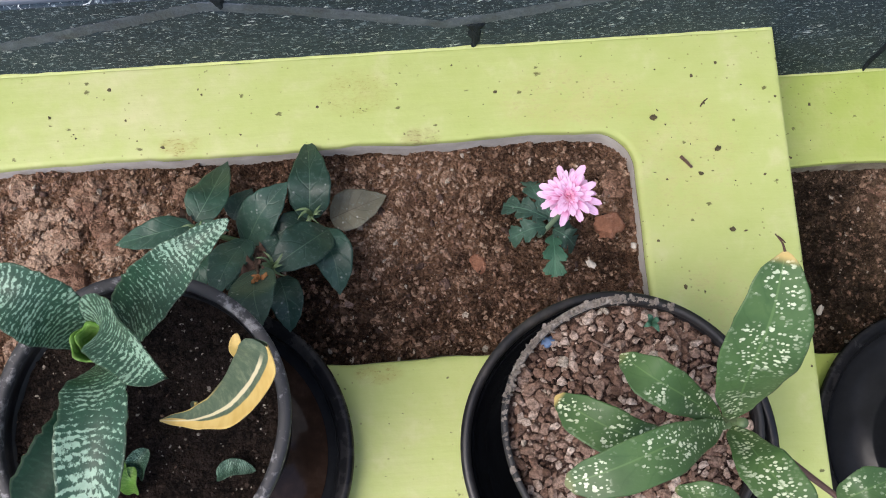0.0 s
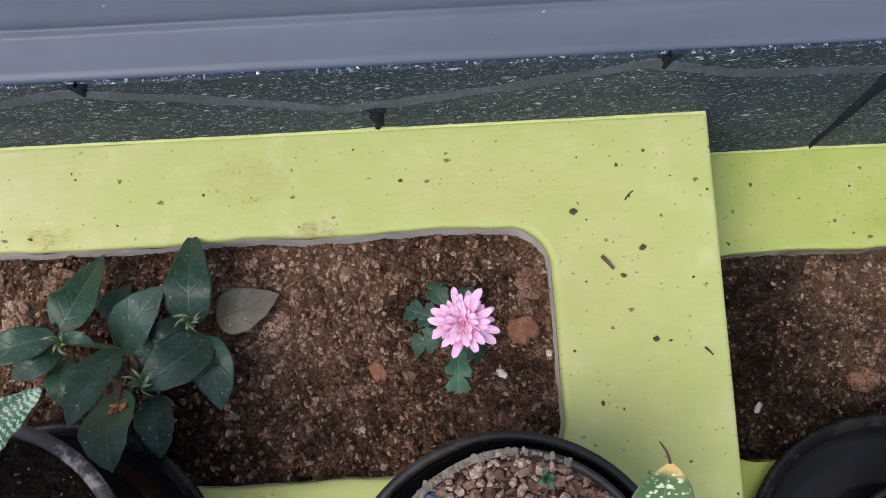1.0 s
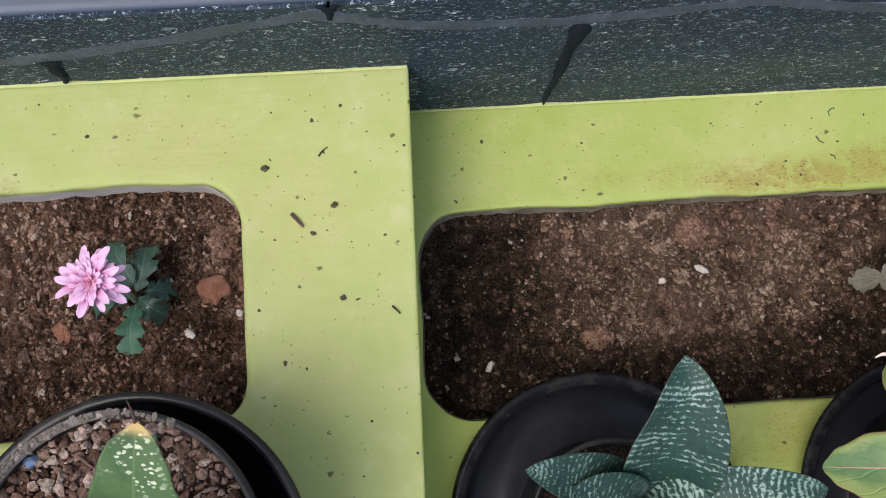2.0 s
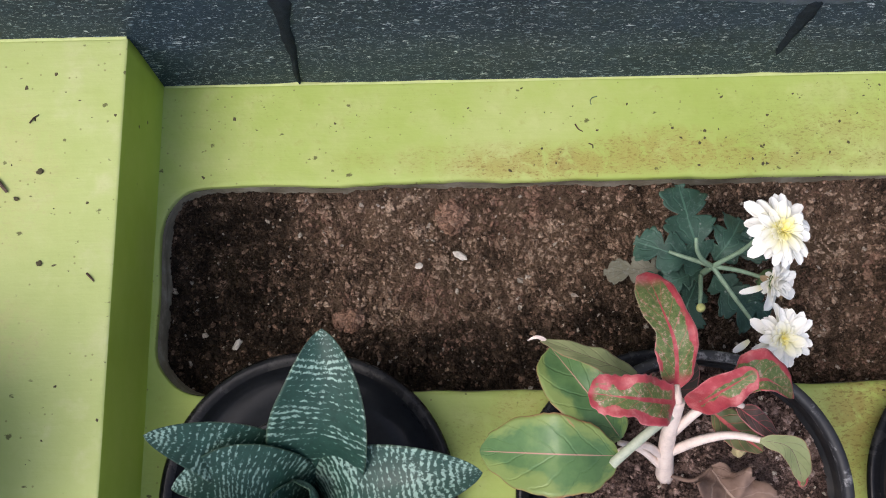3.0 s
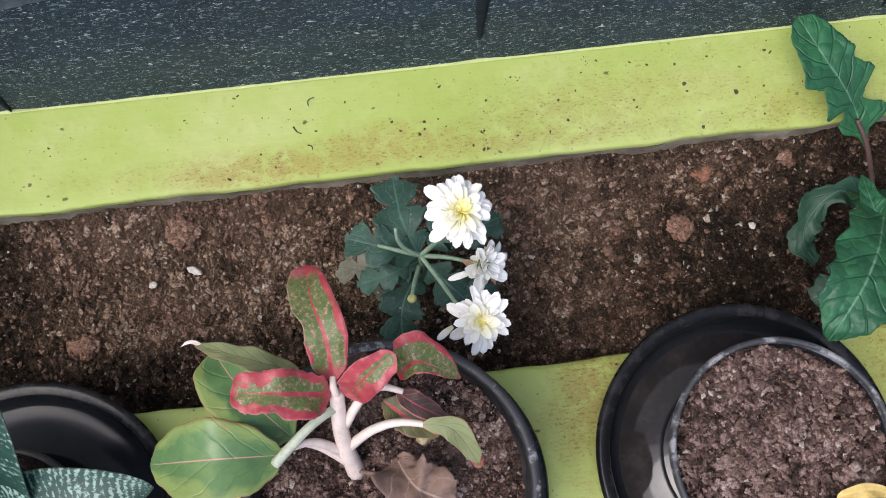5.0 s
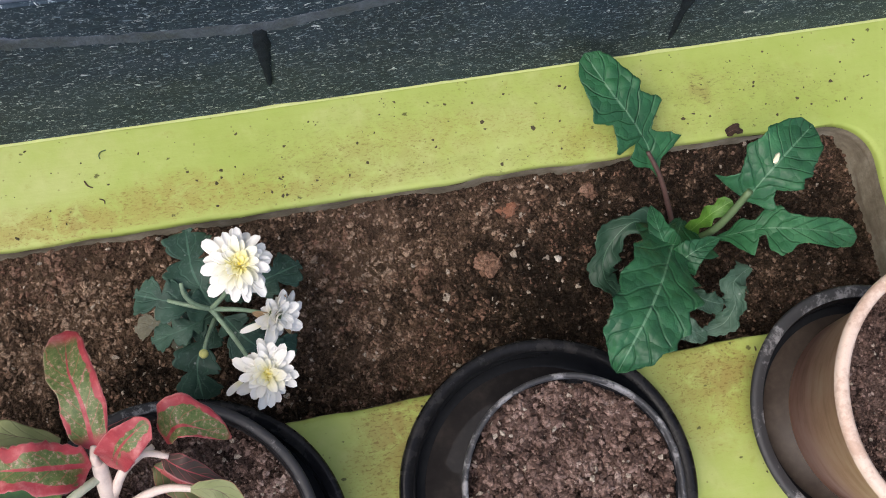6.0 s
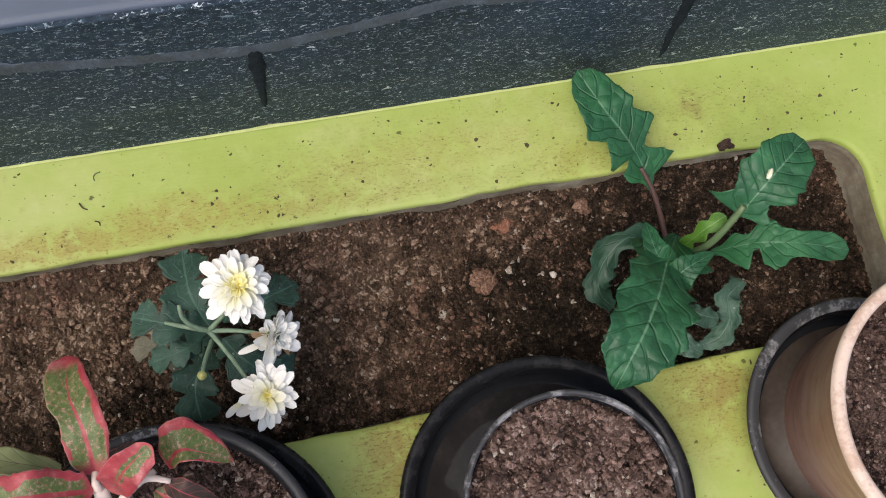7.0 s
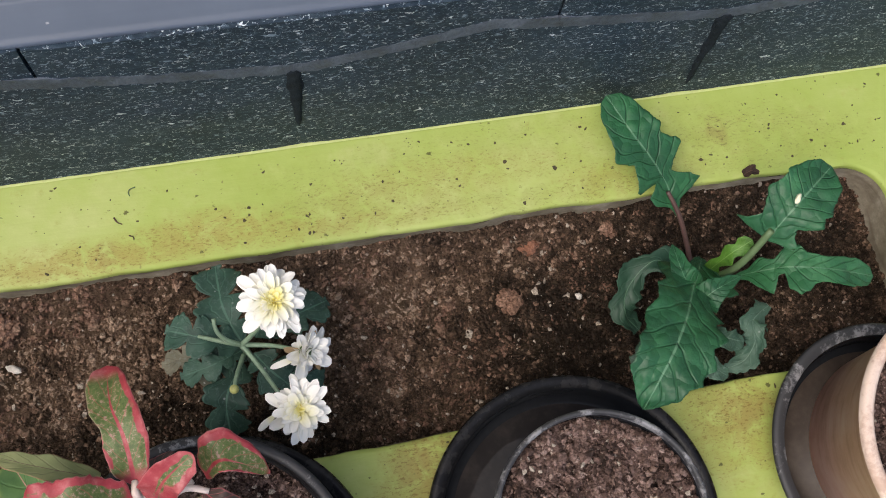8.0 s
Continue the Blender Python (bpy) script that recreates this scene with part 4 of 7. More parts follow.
def bed(name, x0, x1, y0, y1, z, rough, step, material, label, seed, hump=()):
    """The lumpy top of the soil in a bed."""
    nx, ny = int((x1 - x0) / step), int((y1 - y0) / step)
    verts = []
    for j in range(ny + 1):
        for i in range(nx + 1):
            x, y = x0 + (x1 - x0) * i / nx, y0 + (y1 - y0) * j / ny
            h = soil_height(x, y, rough, seed)
            h += bank(x, y, y1, seed)
            for hx, hy, hr, hz in hump:
                h += hz * math.exp(-((x - hx) ** 2 + (y - hy) ** 2) / hr ** 2)
            verts.append((x, y, z + h))
    faces = [(j * (nx + 1) + i, j * (nx + 1) + i + 1, (j + 1) * (nx + 1) + i + 1, (j + 1) * (nx + 1) + i) for j in range(ny) for i in range(nx)]
    me = bpy.data.meshes.new(name)
    me.from_pydata(verts, [], faces)
    me.materials.append(material)
    tagged(new(name, me), label, "soil", kind="stuff")
    rng = np.random.default_rng(int(seed * 10))

    def height(x, y):
        return z + soil_height(x, y, rough, seed) + bank(x, y, y1, seed) + sum(hz * math.exp(-((x - hx) ** 2 + (y - hy) ** 2) / hr ** 2) for hx, hy, hr, hz in hump)

    area = (x1 - x0) * (y1 - y0)
    n = int(area * 230000)
    rad = 0.0003 + 0.0020 * rng.random(n) ** 3.4
    spots = [(x, y, height(x, y) + 0.3 * r) for x, y, r in zip(rng.uniform(x0 + 0.004, x1 - 0.004, n), rng.uniform(y0 + 0.004, y1 - 0.004, n), rad)]
    n = int(area * 5200)
    more, small = clumps(rng, zip(rng.uniform(x0 + 0.006, x1 - 0.006, n), rng.uniform(y0 + 0.006, y1 - 0.008, n)), 0.0014 + 0.0052 * rng.random(n) ** 2.8, height)
    return spots + more, list(rad) + small, height


spots, rad, upper_ground = bed("bed_soil", -0.80, -0.124, -0.255, -0.073, 0.075, 0.0062, 0.0014, SOIL_L, "crumbly reddish brown soil filling the upper bed", 3.0, hump=((-0.62, -0.13, 0.06, 0.009),))
crumble("soil_crumbs", spots, rad, CRUMB_L, "loose reddish brown soil crumbs on the upper bed", "soil crumbs", 11)
spots, rad, lower_ground = bed("bed_soil", -0.002, 1.018, -0.262, -0.084, -0.047, 0.0062, 0.0014, SOIL_R, "damp dark brown soil filling the lower bed", 8.0)
crumble("soil_crumbs", spots, rad, CRUMB_R, "loose dark brown soil crumbs on the lower bed", "soil crumbs", 12)

# chips and small stones pressed into both beds
for x0, x1, y0, y1, n, ground, seed, chip in ((-0.70, -0.135, -0.245, -0.085, 190, upper_ground, 71, CRUMB_P), (0.02, 1.005, -0.250, -0.098, 260, lower_ground, 72, CRUMB_R)):
    rng = np.random.default_rng(seed)
    rad = 0.0014 + 0.0040 * rng.random(n) ** 2.4
    crumble("soil_chips", [(x, y, ground(x, y) + 0.1 * r) for x, y, r in zip(rng.uniform(x0, x1, n), rng.uniform(y0, y1, n), rad)], rad, chip, "small brown stones and dry chips pressed into the soil", "stones", seed, 0.6, 0.30)

# coarse dry clods heaped at one end of the upper bed
rng = np.random.default_rng(5)
rad = 0.0030 + 0.0080 * rng.random(120) ** 2.2
spots, small = clumps(rng, zip(rng.normal(-0.60, 0.055, 120).clip(-0.76, -0.49), rng.uniform(-0.235, -0.088, 120)), rad, upper_ground)
crumble("soil_clods", spots, [1.25 * r for r in small], CRUMB_L, "coarse pale dry clods heaped on the upper bed", "soil clods", 14, 0.7, 0.35)

# Granite cladding: a low wall that leans back slightly, in two courses parted by an uneven cement joint.
FOOT, LEAN_BACK, WALL_TOP = 0.002, 0.035, 0.20
JOINT = [(-1.25, 0.150), (-0.86, 0.192), (-0.62, 0.145), (-0.455, 0.187), (-0.367, 0.167), (-0.276, 0.138), (-0.245, 0.142), (-0.16, 0.161), (-0.064, 0.188), (0.008, 0.164), (0.102, 0.160),
         (0.165, 0.166), (0.24, 0.178), (0.317, 0.160), (0.404, 0.145), (0.50, 0.134), (0.524, 0.135), (0.588, 0.147), (0.652, 0.162), (0.704, 0.153), (0.84, 0.136), (1.0, 0.15), (1.35, 0.17)]


def joint_z(x):
    return float(np.interp(x, [p[0] for p in JOINT], [p[1] for p in JOINT])) + 0.0012 * noise.noise((x * 45, 0, 0))


def slab(x0, x1, low, high, tip0=0.0, tip1=0.0):
    """One granite slab between two edges that are functions of x; its ends may slant."""
    bm = bmesh.new()
    n = max(2, int((x1 - x0) / 0.02))
    rows = []
    for i in range(n + 1):
        f = i / n
        col = []
        for g in (0.0, 0.02, 0.5, 0.98, 1.0):
            x = x0 + (x1 - x0) * f + (tip0 * (1 - f) + tip1 * f) * (g - 0.5)
            x += 0.0012 * noise.noise((g * 9, x0 * 31, f * 3)) if i in (0, n) else 0
            z = low(x) + (high(x) - low(x)) * g
            inset = 0.0012 if g in (0.0, 1.0) or i in (0, n) else 0.0
            col.append((x, FOOT + LEAN_BACK * z + inset, z))
        rows.append(col)
    front = [[bm.verts.new(p) for p in c] for c in rows]
    back = [[bm.verts.new((p[0], p[1] + 0.02, p[2])) for p in c] for c in rows]
    for i in range(n):
        for j in range(4):
            bm.faces.new((front[i][j], front[i + 1][j], front[i + 1][j + 1], front[i][j + 1]))
            bm.faces.new((back[i][j], back[i][j + 1], back[i + 1][j + 1], back[i + 1][j]))
        bm.faces.new((front[i][0], back[i][0], back[i + 1][0], front[i + 1][0]))
        bm.faces.new((front[i][4], front[i + 1][4], back[i + 1][4], back[i][4]))
    for i in (0, n):
        for j in range(4):
            bm.faces.new((front[i][j], front[i][j + 1], back[i][j + 1], back[i][j]))
    bmesh.ops.recalc_face_normals(bm, faces=bm.faces)
    return bm


bm = bmesh.new()
box(bm, -1.6, 1.7, 0.042, 0.16, GROUND_Z, 0.17)
clad = alone("wall_granite", bm, MASTIC, "low wall clad in speckled black granite behind the planters", "wall", kind="structure", smooth=False)
LOWER_CUTS, UPPER_CUTS = (-1.03, -0.64, -0.250, 0.118, 0.506, 0.845, 1.25), (-1.25, -0.86, -0.442, -0.052, 0.335, 0.70, 1.05, 1.40)
for a, b in zip(LOWER_CUTS, LOWER_CUTS[1:]):
    part("granite_slab", slab(a + 0.0001, b - 0.0001, lambda x: -0.06, lambda x: joint_z(x) - 0.003), GRANITE, clad, smooth=False)
for a, b in zip(UPPER_CUTS, UPPER_CUTS[1:]):
    part("granite_slab", slab(a + 0.0012, b - 0.0012, lambda x: joint_z(x) + 0.003, lambda x: max(WALL_TOP, joint_z(x) + 0.006)), GRANITE, clad, smooth=False)
bm = bmesh.new()
rows = []
for i in range(1500):
    x = -1.22 + 2.55 * i / 1499
    w = 0.0068 + 0.0022 * noise.noise((x * 26, 3, 0)) + 0.0016 * noise.noise((x * 110, 3, 0)) + 0.0012 * noise.noise((x * 330, 3, 0))
    z = joint_z(x)
    rows.append([bm.verts.new((x, FOOT + LEAN_BACK * (z + w * s) + d + 0.0003 * noise.noise((x * 90, s, 0)), z + w * s)) for s, d in ((-1.05, 0.0012), (-0.95, -0.0002), (0, -0.0003), (0.95, -0.0002), (1.05, 0.0012))])
for a, b in zip(rows, rows[1:]):
    for j in range(4):
        bm.faces.new((a[j], b[j], b[j + 1], a[j + 1]))
part("cement_joint", bm, GROUT, clad, "wavy grey cement joint between the granite courses", smooth=False)
# dark filler pressed into the upright joints, wider and ragged towards the top
for n, (x, z0, z1, slant) in enumerate(((-0.250, 0.09, 0.136, 0.0), (0.118, 0.0, 0.156, 0.006), (0.506, 0.04, 0.132, 0.0), (0.845, 0.02, 0.134, -0.006), (-0.442, 0.183, 0.2, 0.0), (-0.052, 0.18, 0.2, 0.0))):
    bm, rows = bmesh.new(), []
    for i in range(25):
        g = i / 24
        z = z0 + (z1 - z0) * g
        w = 0.0068 * (0.25 + 0.95 * g) * (1 + 0.5 * noise.noise((g * 6, n * 3.7, 0)) + 0.35 * noise.noise((g * 31, n, 5)))
        if i == 0 or i == 24:
            w *= 0.3
        xc = x + slant * (g - 0.5) + 0.0015 * noise.noise((g * 4, n, 9))
        rows.append([bm.verts.new((xc + w * s, FOOT + LEAN_BACK * z - d, z)) for s, d in ((-1, -0.003), (-0.7, 0.0008), (0, 0.0014), (0.7, 0.0008), (1, -0.003))])
    for a, b in zip(rows, rows[1:]):
        for j in range(4):
            bm.faces.new((a[j], a[j + 1], b[j + 1], b[j]))
    part("joint_filler", bm, MASTIC, clad, "ragged black filler in an upright joint")

# thin uneven ridge of lime paint against the granite; its paler colour paints the edge highlight
for x0, x1, z0, seed in ((-1.0, -0.001, HIGH, 2.0), (0.001, 1.12, LOW, 6.0)):
    bm, rows = bmesh.new(), []
    m = int((x1 - x0) / 0.003)
    for i in range(m + 1):
        x = x0 + (x1 - x0) * i / m
        h = max(0.0001, 0.0004 + 0.0009 * noise.noise((x * 24, seed, 0)) + 0.0010 * noise.noise((x * 110, seed, 0)))
        y = FOOT + LEAN_BACK * z0
        rows.append([bm.verts.new(p) for p in ((x, y - 0.0020, z0 - 0.0005), (x, y - 0.0014, z0 + 0.0003), (x, y - 0.0007, z0 + 0.4 * h + 0.0003), (x, y - 0.0003, z0 + h), (x, y + 0.002, z0 + h))])
    for a, b in zip(rows, rows[1:]):
        for j in range(4):
            bm.faces.new((a[j], b[j], b[j + 1], a[j + 1]))
    part("paint_ridge", bm, PAINT_RIDGE, clad, "ridge of lime paint along the granite, highlight painted pale")

# Grey sill on the granite: flat lip, a thin raised bead, then the track behind it.
bm = bmesh.new()
PROFILE = [(0.016, 0.1960), (0.0125, 0.1985), (0.0118, 0.2015), (0.0135, 0.2035), (0.018, 0.2042), (0.040, 0.2050), (0.0425, 0.2058), (0.0440, 0.2085), (0.0455, 0.2090), (0.0470, 0.2082), (0.0485, 0.2058),
           (0.055, 0.2050), (0.15, 0.2060), (0.299, 0.207), (0.299, 0.17), (0.018, 0.17)]
rows = []
for i in range(61):
    x = -1.6 + 3.3 * i / 60
    rows.append([bm.verts.new((x, y + 0.0006 * noise.noise((x * 8, 0, 2)), z)) for y, z in PROFILE])
for a, b in zip(rows, rows[1:]):
    for j in range(len(PROFILE) - 1):
        bm.faces.new((a[j], b[j], b[j + 1], a[j + 1]))
bmesh.ops.recalc_face_normals(bm, faces=bm.faces)
alone("sill", bm, SILL, "grey coated sill with a raised bead and white paint specks", "sill", kind="structure")


# ---- pots and saucers ----
def saucer(at, r, h, label, lip=None):
    ob = thing("saucer", at, label, "saucer", "black plant saucers")
    k = r / 0.118
    prof = [(0, 0.0), (r - 0.020, 0.0), (r - 0.016, 0.003), (r - 0.008, h - 0.008), (r - 0.005, h - 0.0045), (r - 0.001, h - 0.004), (r, h - 0.0018), (r - 0.001, h), (r - 0.004, h + 0.0006), (r - 0.0085, h - 0.0008),
            (r - 0.0105, h - 0.004), (r - 0.0125, 0.012), (r - 0.0150, 0.0085), (r - 0.0185, 0.0075), (0.066 * k, 0.0070), (0.065 * k, 0.0082), (0.062 * k, 0.0082), (0.061 * k, 0.0070), (0, 0.0070)]
    part("dish", lathe(prof, at, 96, 0.006, at[0] * 10), BLACK, ob)
    part("lip", lathe([(r - 0.0095, h - 0.001), (r - 0.004, h + 0.0014), (r - 0.001, h + 0.0008), (r + 0.0006, h - 0.0016), (r - 0.0015, h - 0.0042)], at, 96, 0.006, at[0] * 10), lip or BLACK_LIP, ob, "scuffed rolled lip")
    return ob


def pot(at, r, rb, h, label, body, rim, lip=0.012, wall=0.0035, wobble=0.008):
    ob = thing("plant_pot", at, label, "plant pot", "plant pots")
    s = at[0] * 7
    prof = [(0, 0), (rb - 0.003, 0), (rb, 0.003), (r - wall - 0.002, h - lip - 0.004), (r - 0.001, h - lip), (r, h - lip * 0.6), (r, h - 0.004), (r - wall, h - 0.004)]
    prof += [(r - wall - 0.0005, h - lip), (rb - wall, 0.012), (0, 0.012)]
    part("body", lathe(prof, at, 96, wobble, s), body, ob)
    ring = [(r - wall - 0.0002, h - 0.006), (r - wall, h - 0.0012), (r - wall * 0.75, h), (r - wall * 0.3, h + 0.0002), (r + 0.0005, h - 0.0012), (r + 0.0006, h - 0.006)]
    part("rim", lathe(ring, at, 96, wobble, s), rim, ob, "worn pot rim")
    return ob


def filling(name, at, r, z, rough, seed, ground, crumb, label, crumb_label, count, small, large, power=3.0, dome=0.0, flat=0.75, step=0.0026):
    """Soil in a pot: a lumpy disc and the crumbs that lie on it."""
    n = int(r / step)
    bm = bmesh.new()
    rings = []
    for i in range(n + 1):
        q = r * i / n
        m = max(1, int(2 * math.pi * n / 2))
        if i == 0:
            rings.append([bm.verts.new((at[0], at[1], z + dome + soil_height(at[0], at[1], rough, seed)))])
            continue
        ring = []
        for j in range(m):
            a = 2 * math.pi * j / m
            x, y = at[0] + q * math.cos(a), at[1] + q * math.sin(a)
            ring.append(bm.verts.new((x, y, z + dome * (1 - (q / r) ** 2) + soil_height(x, y, rough, seed))))
        rings.append(ring)
    for a, b in zip(rings, rings[1:]):
        m = len(b)
        for j in range(m):
            if len(a) == 1:
                bm.faces.new((a[0], b[j], b[(j + 1) % m]))
            else:
                bm.faces.new((a[j], b[j], b[(j + 1) % m], a[(j + 1) % m]))
    alone(name, bm, ground, label, "soil", kind="stuff", smooth=False)
    rng = np.random.default_rng(int(seed * 7))

    def height(x, y):
        return z + dome * (1 - ((x - at[0]) ** 2 + (y - at[1]) ** 2) / r ** 2) + soil_height(x, y, rough, seed)

    if crumb is PEBBLE:
        # pebbles lie side by side, the large ones first
        rad = sorted((small + (large - small) * rng.random(count) ** power).tolist(), reverse=True)
        kept = []
        for d in rad:
            for _ in range(12):
                b, c = (r - 0.003) * math.sqrt(rng.random()), rng.uniform(0, 6.283)
                x, y = at[0] + b * math.cos(c), at[1] + b * math.sin(c)
                if all((x - u) ** 2 + (y - v) ** 2 > (0.78 * (d + e)) ** 2 for u, v, e in kept):
                    kept.append((x, y, d))
                    break
        crumble("gravel", [(x, y, height(x, y) + 0.35 * d) for x, y, d in kept], [d for _, _, d in kept], crumb, crumb_label, "gravel", int(seed * 13), flat, 0.34)
        return
    q, a = (r - 0.002) * np.sqrt(rng.random(count)), rng.uniform(0, 2 * np.pi, count)
    rad = small + (0.5 * large - small) * rng.random(count) ** power
    spots = [(at[0] + b * math.cos(c), at[1] + b * math.sin(c), height(at[0] + b * math.cos(c), at[1] + b * math.sin(c)) + 0.3 * d) for b, c, d in zip(q, a, rad)]
    n = count // 12
    q, a = (r - 0.005) * np.sqrt(rng.random(n)), rng.uniform(0, 2 * np.pi, n)
    more, tiny = clumps(rng, zip(at[0] + q * np.cos(a), at[1] + q * np.sin(a)), 0.0011 + 1.25 * (large - 0.0011) * rng.random(n) ** 2.6, height)
    crumble("soil_crumbs", spots + more, list(rad) + tiny, crumb, crumb_label, "soil crumbs", int(seed * 13), flat)


# upper planter
saucer((-0.479, -0.317, HIGH), 0.116, 0.023, "round black plastic saucer under the banded plant's pot")
alone("water_film", lathe([(0, 0.0068), (0.096, 0.0068), (0.0955, 0.0086), (0, 0.0090)], (-0.479, -0.317, HIGH), 72), MUD_WATER, "thin film of muddy brown water lying in the saucer", "water", origin=(-0.479, -0.317, HIGH + 0.007))
pot((-0.4815, -0.2974, HIGH + 0.006), 0.0922, 0.072, 0.1420, "black plastic pot with a pale worn rim holding a banded plant", BLACK_DULL, RIM_GREY, wall=0.007)
filling("compost", (-0.4815, -0.2974), 0.0852, HIGH + 0.129, 0.0022, 21.0, SOIL_D, CRUMB_D, "dark moist compost in the black pot", "dark compost crumbs with pale grit", 3200, 0.0006, 0.0030, 3.5)
pot((-0.181, -0.332, HIGH), 0.104, 0.080, 0.0995, "wide black plastic outer pot around a gravel-topped pot", BLACK, BLACK_DULL, lip=0.014, wall=0.006)
pot((-0.179, -0.320, HIGH + 0.008), 0.0805, 0.062, 0.134, "black plastic pot with a mud-crusted rim set inside a larger pot", BLACK_DULL, RIM_DUST, wall=0.0036, wobble=0.015)
filling("gravel_bed", (-0.179, -0.320), 0.0775, HIGH + 0.130, 0.0015, 23.0, SOIL_P, PEBBLE, "brown grit under the gravel topping", "pinkish brown gravel topping the pot", 4300, 0.0008, 0.0039, 2.0, flat=0.8)

rng = np.random.default_rng(61)
turns, out = rng.normal(2.15, 0.55, 420).clip(1.15, 3.5), rng.normal(0.0, 0.0011, 420)
rad = 0.0004 + 0.0016 * rng.random(420) ** 2.2
crumble("mud_crust", [(-0.179 + (0.0790 + o) * math.cos(a), -0.320 + (0.0790 + o) * math.sin(a), HIGH + 0.1422 + 0.2 * r) for a, o, r in zip(turns, out, rad)], rad, MUD_CRUST, "grey dried mud crusted on the pot's rim", "dried mud", 62, 0.6, 0.4)

# lower planter
saucer((0.1255, -0.341, LOW), 0.114, 0.020, "glossy black plastic saucer under a small snake plant")
pot((0.1275, -0.3395, LOW + 0.006), 0.062, 0.050, 0.070, "small black plastic pot hidden under banded leaves", BLACK, BLACK_DULL)
filling("compost", (0.1275, -0.3395), 0.059, LOW + 0.064, 0.0015, 25.0, SOIL_D, CRUMB_D, "dark compost in the small pot", "dark compost crumbs", 700, 0.0007, 0.003)
saucer((0.3983, -0.345, LOW), 0.114, 0.023, "black plastic saucer under the red-leaved plant's pot")
pot((0.4005, -0.337, LOW + 0.006), 0.095, 0.072, 0.1295, "black plastic pot with a scuffed rim and painted highlights holding a red-leaved plant", BLACK_DULL, RIM_DARK, wall=0.006)
filling("compost", (0.4005, -0.337), 0.089, LOW + 0.114, 0.0026, 27.0, SOIL_P, CRUMB_P, "brown crumbly compost in the red-leaved plant's pot", "brown compost crumbs", 4600, 0.0006, 0.0044, 4.0)
saucer((0.665, -0.346, LOW), 0.114, 0.026, "black plastic saucer under an empty soil-filled pot")
alone("water_film", lathe([(0, 0.0068), (0.0945, 0.0068), (0.094, 0.0080), (0, 0.0083)], (0.665, -0.346, LOW), 72), CLEAR_WATER, "thin film of clear water lying in the black saucer", "water", origin=(0.665, -0.346, LOW + 0.007))
pot((0.669, -0.3455, LOW + 0.006), 0.0780, 0.060, 0.088, "black plastic pot filled with bare soil", BLACK, RIM_GREY, lip=0.010)
filling("compost", (0.669, -0.3455), 0.0745, LOW + 0.083, 0.0058, 29.0, SOIL_P, CRUMB_P, "lumpy brown soil in the black pot", "lumpy brown soil crumbs", 4500, 0.0006, 0.0064, 3.6)
saucer((0.9315, -0.3365, LOW), 0.101, 0.031, "dusty black plastic saucer under the brown clay pot", RIM_GREY)
alone("water_film", lathe([(0, 0.0068), (0.0820, 0.0068), (0.0815, 0.0080), (0, 0.0083)], (0.9315, -0.3365, LOW), 72), MUD_DARK, "thin film of murky water lying in the dusty saucer", "water", origin=(0.932, -0.336, LOW + 0.007))
pot((0.9525, -0.3395, LOW + 0.006), 0.1035, 0.082, 0.1305, "brown clay-coloured pot with a pale thick rim", CLAY, RIM_CLAY, lip=0.006, wall=0.008, wobble=0.004)
filling("compost", (0.9525, -0.3395), 0.0955, LOW + 0.1185, 0.0022, 31.0, SOIL_P, CRUMB_P, "fine brown soil in the clay pot", "fine brown soil crumbs", 4800, 0.0006, 0.0038, 4.0)

